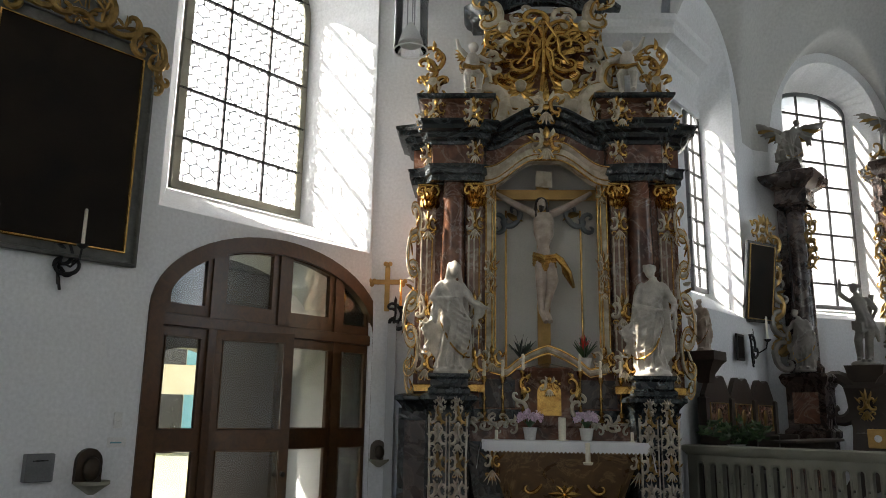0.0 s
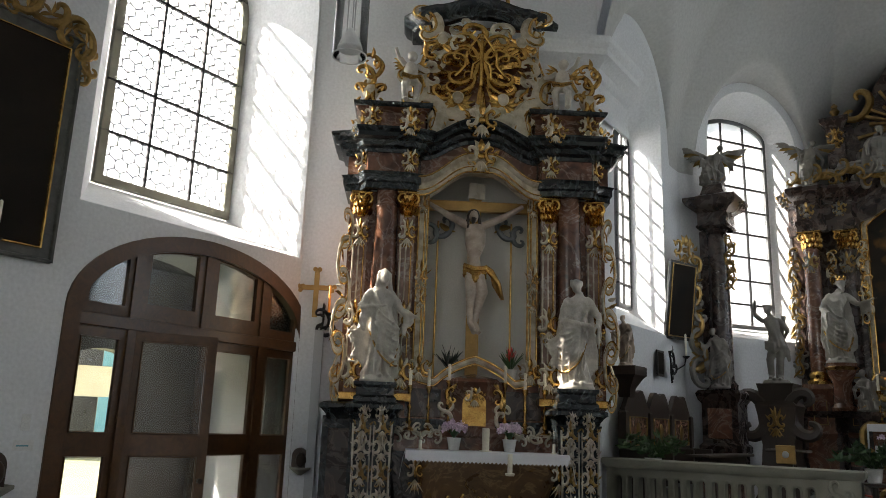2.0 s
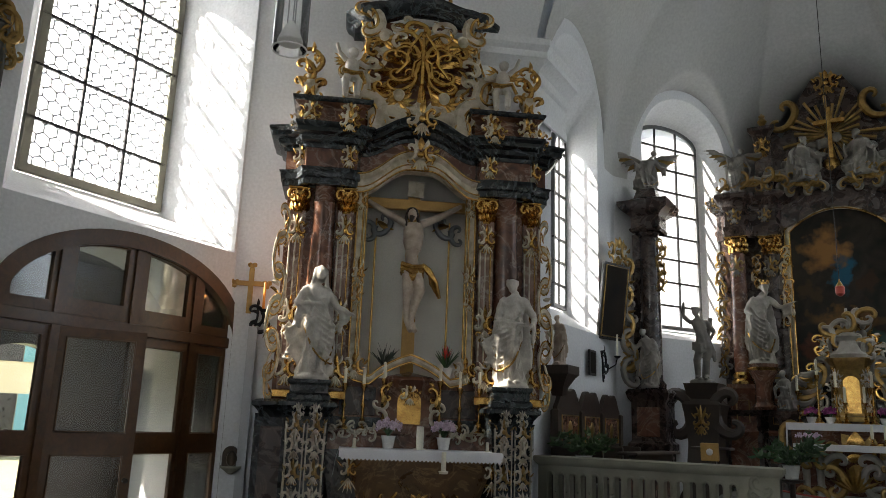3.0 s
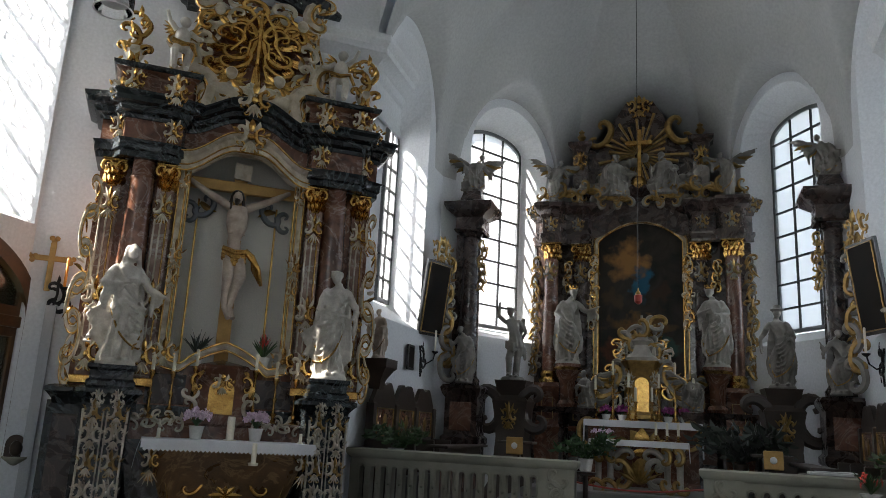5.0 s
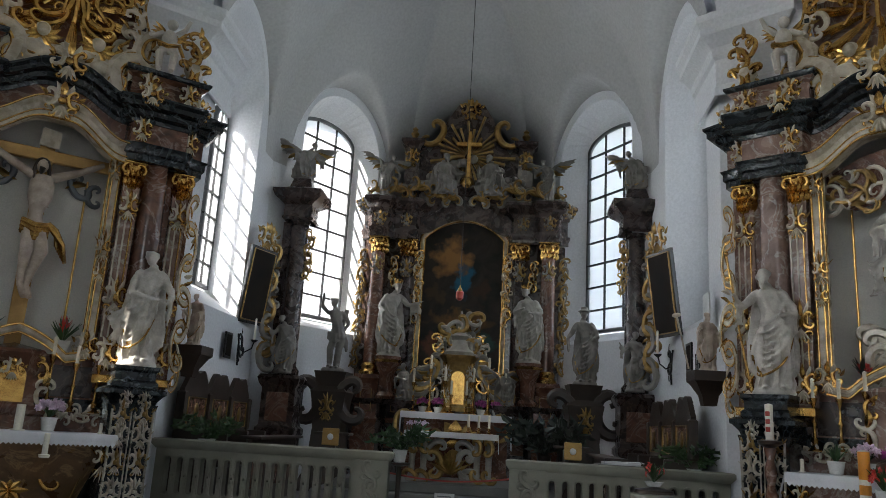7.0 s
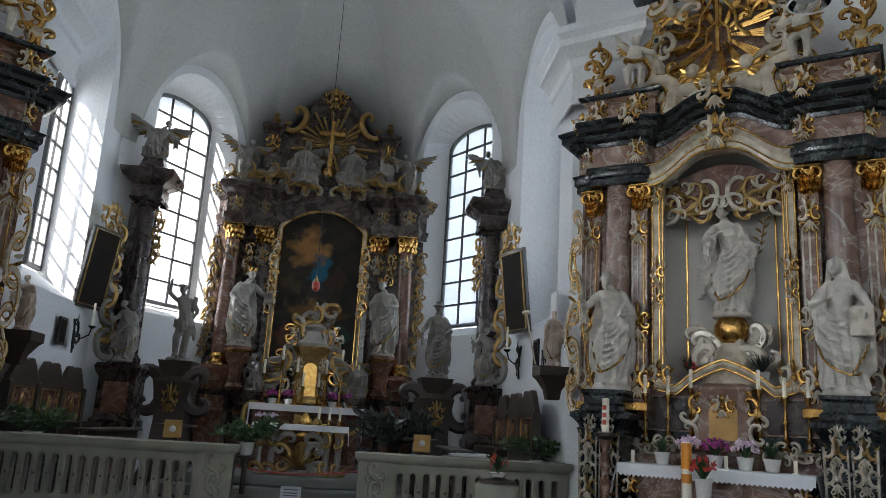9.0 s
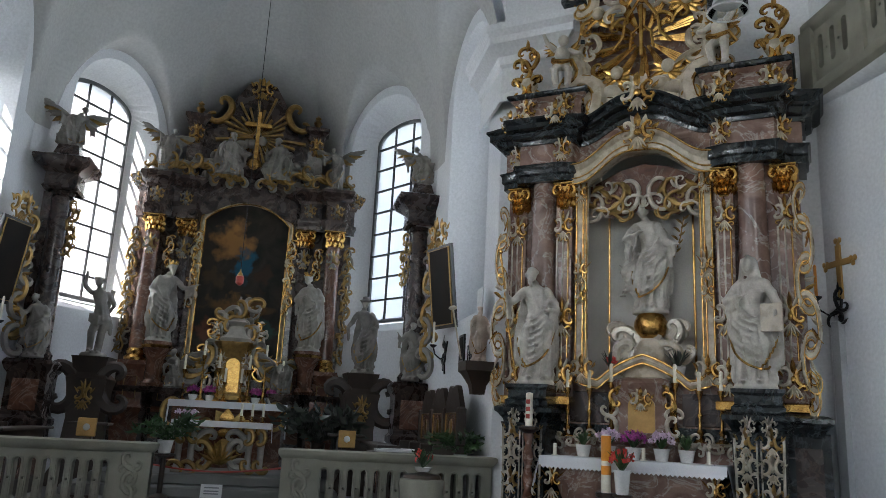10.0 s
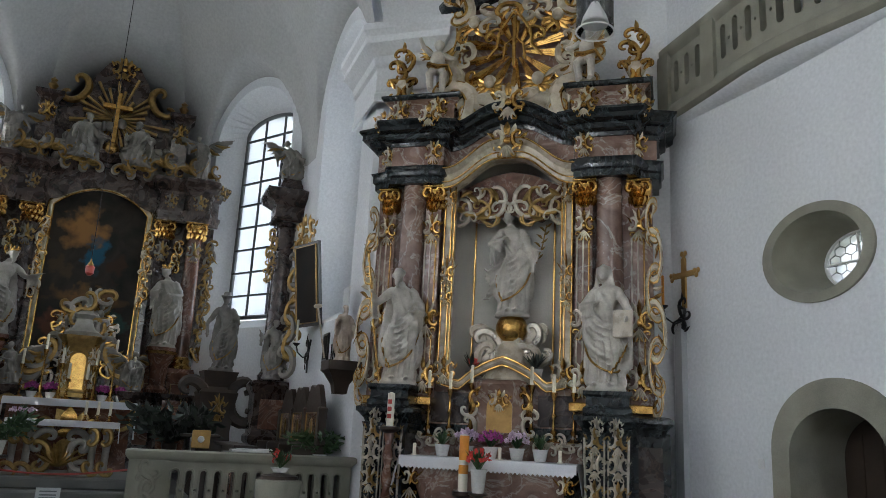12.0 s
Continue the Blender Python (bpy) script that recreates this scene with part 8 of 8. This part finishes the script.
tx.parent = bp
tx.matrix_basis = pose(-0.03, -0.094, 2.67, 90, 0, 0)
for k, (x, z, s, t, f) in enumerate(((-0.28, 2.72, 0.34, 0.2, -1), (0.22, 2.72, 0.34, -0.2, 1), (-0.5, 2.62, 0.32, 1.2, -1), (0.45, 2.62, 0.32, -1.2, 1), (-0.72, 2.56, 0.28, 0.6, 1), (0.68, 2.56, 0.30, -0.6, -1), (-0.18, 2.9, 0.3, 1.5, 1), (0.12, 2.9, 0.3, -1.5, -1), (0.86, 2.46, 0.30, 0.2, 1), (0.92, 2.26, 0.24, 0.1, -1), (0.90, 2.10, 0.18, 0.0, 1), (-0.03, 2.55, 0.24, 1.6, 1))):
    ms = Mesh()
    ms.scroll(x, z, s, t, f, -0.08, 0.13)
    for w in range(4):
        ms.leaf(x, z, s * 0.5, s * 0.17, w * 1.1 + t, -0.08, 0.015)
    part("rocaille", ms, OLDGOLD, bp)
sconce(pose(XL, 3.03, 2.95, 0, 0, 90), "black wrought-iron wall sconce with a tall white candle", WAX, 1)


def bust_relief(m, s):
    b = thing("relief_head", m, "dark weathered stone relief under a small round hood", "relief", "wall reliefs")
    t = Mesh()
    t.slab([(-0.13 * s, 0), (0.13 * s, 0)] + [(0.13 * s * math.cos(math.pi * i / 12), 0.2 * s + 0.14 * s * math.sin(math.pi * i / 12)) for i in range(13)], -0.06 * s, 0)
    part("hood", t, BRONZE, b)
    part("relief", Mesh().ball((0.02, -0.08 * s, 0.14 * s), 0.09 * s, 0.07 * s, 0.12 * s, 10, 7), BRONZE, b)
    part("basin", Mesh().lathe([(0.03 * s, -0.10 * s), (0.10 * s, -0.05 * s), (0.17 * s, 0), (0.17 * s, 0.03 * s), (0.12 * s, 0.01 * s)], 14, (0.02, -0.1 * s, 0)), STONE, b, "small stone basin")


bust_relief(pose(XL, 3.53, 0.80, 0, 0, 90), 1.0)
bust_relief(LM @ pose(-2.36, 1.26, 0.9), 0.8)
mb = thing("wall_box", pose(XL, 3.05, 0.84, 0, 0, 90), "grey metal box fixed to the wall", "box")
part("case", Mesh().box(-0.13, 0.13, -0.08, 0, 0, 0.26, 0.008), STEEL, mb)
part("slit", Mesh().box(-0.07, 0.07, -0.085, -0.08, 0.19, 0.2), BLACKFRAME, mb)
sw = thing("light_switch", pose(XL, 3.80, 1.33, 0, 0, 90), "white light switch plate", "switch", "switches")
part("plate", Mesh().box(-0.045, 0.045, -0.012, 0, 0, 0.16, 0.003), PAPER, sw)
part("rocker", Mesh().box(-0.025, 0.025, -0.018, -0.012, 0.03, 0.07, 0.002), PAPER, sw)
lb = thing("label_sign", pose(XL, 3.81, 1.14, 0, 0, 90), "small white label with a blue line", "sign")
part("card", Mesh().box(-0.10, 0.10, -0.006, 0, 0, 0.1), PAPER, lb)
part("line_bar", Mesh().box(-0.07, 0.05, -0.009, -0.006, 0.04, 0.055), TURQ, lb)


COVER = material("grey_painted_metal", (0.50, 0.51, 0.52), 0.6, second=(0.44, 0.45, 0.46), scale=2, bump=0.03)


def wall_cross(m, label):
    c = thing("wall_cross", m, label, "cross", "wall crosses")
    t = Mesh()
    poly = []
    t.box(-0.035, 0.035, -0.025, 0, 0, 0.62, 0.004)
    t.box(-0.19, 0.19, -0.0245, 0, 0.38, 0.45, 0.004)
    for x, z in ((0, 0.66), (0.22, 0.415), (-0.22, 0.415)):
        for a in range(3):
            t.ball((x + 0.035 * math.cos(a * 2.1 + 0.5), -0.012, z + 0.035 * math.sin(a * 2.1 + 0.5)), 0.035, 0.013, 0.035, 8, 5)
    part("cross", t, BEAM, c, "flat gilt wooden cross")
    return c


wall_cross(LM @ pose(-2.31, 1.29, 2.93), "flat gilt cross with trefoil ends")
wall_cross(pose(XR, 7.22, 3.15, 0, 0, -90), "flat gilt cross with trefoil ends")
sconce(LM @ pose(-2.19, 1.29, 2.80), "black wrought-iron sconce with an orange candle", ORANGE, 1)
sconce(pose(XR, 7.22, 3.01, 0, 0, -90), "black wrought-iron sconce with an orange candle", ORANGE, -1)
for m, z1 in ((LM @ pose(-2.22, 1.29, FLOOR), 2.75), (pose(XR, 7.27, FLOOR, 0, 0, -90), 2.9)):
    cv = thing("cable_cover", m, "pale painted vertical cable cover", "cover", "cable covers")
    part("channel", Mesh().box(-0.06, 0.06, -0.08, 0, 0, z1 - FLOOR, 0.008), COVER, cv)
for x, z in ((-2.33, 1.35), (2.0, 1.45), (2.02, 1.9)):
    s2 = thing("light_switch", (LM if x < 0 else RM) @ pose(x if x < 0 else x - 0.08, 1.29, z), "white light switch plate", "switch", "switches")
    part("plate", Mesh().box(-0.035, 0.035, -0.012, 0, 0, 0.12, 0.003), PAPER, s2)


def hanging_lamp(x, y, z):
    l = thing("hanging_lamp", pose(x, y, z), "glass cylinder pendant lamp with a white bell inside", "lamp", "pendant lamps")
    g = part("glass_cylinder", Mesh().stack([[(0.14 * math.cos(a), 0.14 * math.sin(a), zz) for a in [2 * math.pi * i / 28 for i in range(28)]] for zz in (0, 0.75)], caps=False), LAMPGLASS, l)
    part("rim", Mesh().tube([(0.14 * math.cos(a), 0.14 * math.sin(a), 0) for a in [2 * math.pi * i / 28 for i in range(29)]], 0.007, 6), PAPER, l)
    part("bell", Mesh().lathe([(0.10, 0.06), (0.105, 0.07), (0.085, 0.13), (0.05, 0.2), (0.03, 0.24), (0.02, 0.25)], 20), PAPER, l, "white lamp bell")
    for k in range(3):
        a = k * 2.09
        part("rod", Mesh().tube([(0.035 * math.cos(a), 0.035 * math.sin(a), 0.22), (0.035 * math.cos(a), 0.035 * math.sin(a), 0.8)], 0.006, 5), STEEL, l)
    part("cap", Mesh().lathe([(0.15, 0.75), (0.15, 0.79), (0.02, 0.82)], 20), STEEL, l)
    part("cable", Mesh().tube([(0, 0, 0.8), (0, 0, 11.2 - z)], 0.008, 5), IRON, l)


hanging_lamp(-4.70, 4.09, 4.46)
hanging_lamp(2.28, 4.30, 4.52)

# ---- right nave wall ----
def oval_ring(d0, d1, a, b, c, d):
    m = Mesh()
    o, i = oval_outline(s_r(5.28), 3.46, a, b, 48), oval_outline(s_r(5.28), 3.46, c, d, 48)
    return m.stack([[(s, d1, z) for s, z in o], [(s, d0, z) for s, z in o], [(s, d0, z) for s, z in i], [(s, 0.62, z) for s, z in oval_outline(s_r(5.28), 3.46, c * 0.76, d * 0.76, 48)]], caps=False)


ow = new("window_10")
ow.matrix_basis = M_RW
tagged(ow, "oval window with a grey stone surround and leaded glass", "window", kind="structure")
part("stone_surround", oval_ring(-0.03, 0.02, 0.67, 0.50, 0.545, 0.40), STONE, ow, "grey stone ring and reveal")
gi = oval_outline(s_r(5.28), 3.46, 0.42, 0.31)
g = part("pane", Mesh().slab(gi, 0.60, 0.606), PANE, ow, smooth=0)
g.visible_shadow = False
part("window_frame", Mesh().tube([(s, 0.60, z) for s, z in gi + gi[:1]], 0.025, 6), PAPER, ow, "white frame ring")
part("glazing_bar", Mesh().box(s_r(5.28) - 0.01, s_r(5.28) + 0.01, 0.58, 0.61, 3.15, 3.77), PAPER, ow)
part("glazing_bar", Mesh().box(s_r(5.28) - 0.42, s_r(5.28) + 0.42, 0.578, 0.612, 3.45, 3.47), PAPER, ow)
hexm = Mesh()
for r in range(8):
    for c in range(7):
        px, pz = s_r(5.28) - 0.42 + c * 0.13 + (0.065 if r % 2 else 0), 3.14 + r * 0.1125 * 0.8
        crn = [(px + 0.075 * math.sin(k * math.pi / 3), pz + 0.06 * math.cos(k * math.pi / 3)) for k in range(3, 7)]
        for a, b in zip(crn, crn[1:]):
            if all(((q[0] - s_r(5.28)) / 0.41) ** 2 + ((q[1] - 3.46) / 0.3) ** 2 < 1 for q in (a, b)):
                hexm.tube([(a[0], 0.59, a[1]), (b[0], 0.59, b[1])], 0.005, 4)
tagged(part("lead_came", hexm, LEAD, ow, "honeycomb lead cames"), kind="stuff")

d2 = new("door_2")
d2.matrix_basis = M_RW
tagged(d2, "dark wooden door deep in a grey stone arched surround", "door", kind="structure")
oo = arch_outline(s_r(5.94), s_r(4.42), FLOOR, 1.55, 0.68, 24)
ii = arch_outline(s_r(5.72), s_r(4.64), FLOOR, 1.50, 0.45, 24)
part("stone_surround", Mesh().stack([[(s, 0.01, z) for s, z in oo], [(s, -0.04, z) for s, z in oo], [(s, -0.04, z) for s, z in ii], [(s, 0.77, z) for s, z in ii]], caps=False), STONE, d2, "chamfered grey stone surround")
part("door_leaf", Mesh().slab(ii, 0.70, 0.76), OLDWOOD, d2, "dark plank door", smooth=0)
for k in range(1, 5):
    x = s_r(5.72) + 1.08 * k / 5
    part("plank_batten", Mesh().box(x - 0.012, x + 0.012, 0.685, 0.70, FLOOR, 1.75), OLDWOOD, d2)
s3 = thing("light_switch", pose(XR, 6.11, 1.36, 0, 0, -90), "white light switch plate", "switch", "switches")
part("plate", Mesh().box(-0.04, 0.04, -0.012, 0, 0, 0.1, 0.003), PAPER, s3)

# gallery with a pierced stone parapet
GPATH = [Vector(p) for p in ((5.45, 7.49), (5.38, 7.42), (5.33, 6.87), (5.28, 6.37), (5.22, 5.87), (5.21, 5.52), (5.24, 5.17), (5.30, 4.82), (5.37, 4.42), (5.41, 3.82), (5.43, 2.72), (5.43, -3.08))]
GLEN = [0.0]
for a, b in zip(GPATH, GPATH[1:]):
    GLEN.append(GLEN[-1] + (b - a).length)


def on_path(s, y):
    j = max(q for q in range(len(GPATH) - 1) if GLEN[q] <= s + 1e-9)
    a, b = GPATH[j], GPATH[j + 1]
    d = (b - a).normalized()
    p = a + d * (s - GLEN[j])
    return p.x - d.y * y, p.y + d.x * y


gal = thing("gallery_parapet", pose(0, 0, 0.13), "curved grey stone gallery parapet with slotted openings", "balustrade")
part("base_moulding", Mesh().mould([tuple(p) for p in GPATH], [(-0.12, 5.45), (0.0, 5.45), (0.05, 5.49), (0.06, 5.56), (0.03, 5.62), (0.0, 5.66), (-0.12, 5.66)]), STONE, gal)
part("cap_moulding", Mesh().mould([tuple(p) for p in GPATH], [(-0.16, 6.32), (0.0, 6.32), (0.03, 6.36), (0.06, 6.4), (0.06, 6.46), (0.03, 6.5), (-0.16, 6.5)]), STONE, gal)
marks, holes, k = [GLEN[1] + 0.04, GLEN[1] + 0.98, GLEN[1] + 3.9], [], 0
for a, b in ((marks[0] + 0.12, marks[1] - 0.14), (marks[1] + 0.14, marks[2] - 0.14)):
    n = math.ceil((b - a) / 0.235)
    for q in range(n):
        c = a + (q + 0.5) * (b - a) / n
        holes.append(slot(c, 5.79, 6.22, 0.095))
        if q < n - 1:
            c2 = c + 0.5 * (b - a) / n
            holes.append([(c2 + 0.02 * math.cos(w * math.pi / 4), 6.0 + 0.02 * math.sin(w * math.pi / 4)) for w in range(8)])


def pierced_strip(s0, s1, hs):
    m = pierced(s1 - s0, 5.64, 6.34, 0.12, [[(x - s0, z) for x, z in h] for h in hs])
    m.v = [(*on_path(min(GLEN[-1] - 1e-4, s0 + x), y), z) for x, y, z in m.v]
    return m


part("pierced_panel", pierced_strip(GLEN[1], marks[2], holes), STONE, gal, "stone panel with slots and small holes", smooth=25)
part("return_panel", pierced_strip(0, GLEN[1], []), STONE, gal, smooth=25)
part("far_panel", pierced_strip(marks[2], GLEN[-1], []), STONE, gal, smooth=25)
for mk in marks:
    x, y = on_path(mk, 0.05)
    x2, y2 = on_path(mk + 0.05, 0.05)
    ang = math.degrees(math.atan2(y2 - y, x2 - x))
    part("pier", Mesh().box(-0.12, 0.12, -0.10, 0.08, 5.56, 6.4, 0.012), STONE, gal, at=pose(x, y, 0, 0, 0, ang))
setting("ceiling_gallery", Mesh().mould([tuple(p) for p in GPATH], [(-0.01, 5.60), (-0.03, 5.57), (-0.07, 5.54), (-0.14, 5.51), (-0.3, 5.48), (-0.3, 5.60)]), PLASTER, "white coved gallery underside")

# candles, font and microphone before the right altar
pc = thing("paschal_candle", RM @ pose(-1.03, -0.1, FLOOR), "tall white candle with red ornament on a twisted wooden stand", "candle stand")
tw = Mesh()
rings = []
for i in range(60):
    z = 0.12 + 1.55 * i / 59
    ring = []
    for q in range(14):
        a = 2 * math.pi * q / 14
        rr = 0.05 * (1 + 0.22 * math.sin(2 * a - z * 26))
        ring.append((rr * math.cos(a), rr * math.sin(a), z))
    rings.append(ring)
tw.stack(rings)
part("twisted_shaft", tw, BROWN, pc, "red-brown twisted shaft")
part("foot", Mesh().lathe([(0.2, 0), (0.2, 0.04), (0.1, 0.08), (0.06, 0.13)], 16), BROWN, pc)
part("pan", Mesh().lathe([(0.05, 1.66), (0.12, 1.70), (0.12, 1.73), (0.04, 1.74)], 16), BRONZE, pc)
cd = part("candle", Mesh().lathe([(0.04, 1.74), (0.04, 2.1), (0.01, 2.11)], 16), WAX, pc, "white candle")
for z in (1.82, 1.90, 1.98):
    part("red_mark", Mesh().box(-0.022, 0.022, -0.045, -0.03, z, z + 0.05, 0.006), REDWAX, cd)
p2 = thing("decorated_candle", RM @ pose(-0.13, -0.2, FLOOR), "large orange and white decorated candle with flowers", "candle stand")
part("stand", Mesh().lathe([(0.16, 0), (0.16, 0.03), (0.03, 0.08), (0.03, 1.0), (0.11, 1.06), (0.11, 1.1), (0.02, 1.1)], 14), BRONZE, p2)
c2 = part("candle", Mesh().lathe([(0.05, 1.1), (0.05, 1.68), (0.01, 1.69)], 18), WAX, p2)
part("orange_band", Mesh().lathe([(0.0515, 1.42), (0.0525, 1.43), (0.0525, 1.67), (0.0515, 1.675)], 18), ORANGE, c2)
part("orange_band", Mesh().lathe([(0.0515, 1.28), (0.0525, 1.285), (0.0525, 1.36), (0.0515, 1.37)], 18), ORANGE, c2)
flower_pot(RM @ pose(0.06, -0.3, 0.9), 60, RED, 40, 0.12, 0.2, "red and orange flowers in a pale vase", 0.24, LEAF, 0.3, 0.2)
thing("flower_stand", RM @ pose(0.06, -0.3, FLOOR), "narrow dark stand under a vase", "stand", "", Mesh().lathe([(0.14, 0), (0.14, 0.03), (0.03, 0.06), (0.03, 1.05), (0.1, 1.08), (0.1, 1.1), (0.01, 1.1)], 12), OLDWOOD)
fo = thing("baptismal_font", pose(0.81, 7.23, FLOOR), "round fluted stone baptismal font", "font")
part("bowl", Mesh().lathe([(0.2, 0), (0.22, 0.1), (0.12, 0.2), (0.11, 0.7), (0.14, 0.85), (0.19, 0.96), (0.20, 1.15), (0.21, 1.2), (0.21, 1.25), (0.17, 1.26), (0.16, 1.2), (0.02, 1.2)], 32, shape=lambda a, z: 1 + (0.03 * math.cos(16 * a) if 0.9 < z < 1.16 else 0)), STONE, fo)
part("lid", Mesh().lathe([(0.18, 1.26), (0.17, 1.29), (0.05, 1.31), (0.01, 1.32)], 24), BRONZE, fo)
flower_pot(pose(0.81, 7.23, 1.12), 61, RED, 36, 0.1, 0.16, "small flower arrangement on the font", 0.04, LEAF, 0.12, 0.17)
mp = thing("microphone_stand", RM @ pose(-1.72, 1.0, FLOOR), "thin black microphone stand", "microphone stand")
part("pole", Mesh().tube([(0, 0, 0.02), (0, 0, 1.45), (0.02, -0.02, 1.5), (0.1, -0.06, 1.52)], 0.009, 6), IRON, mp)
part("foot", Mesh().lathe([(0.13, 0), (0.13, 0.02), (0.01, 0.03)], 14), IRON, mp)
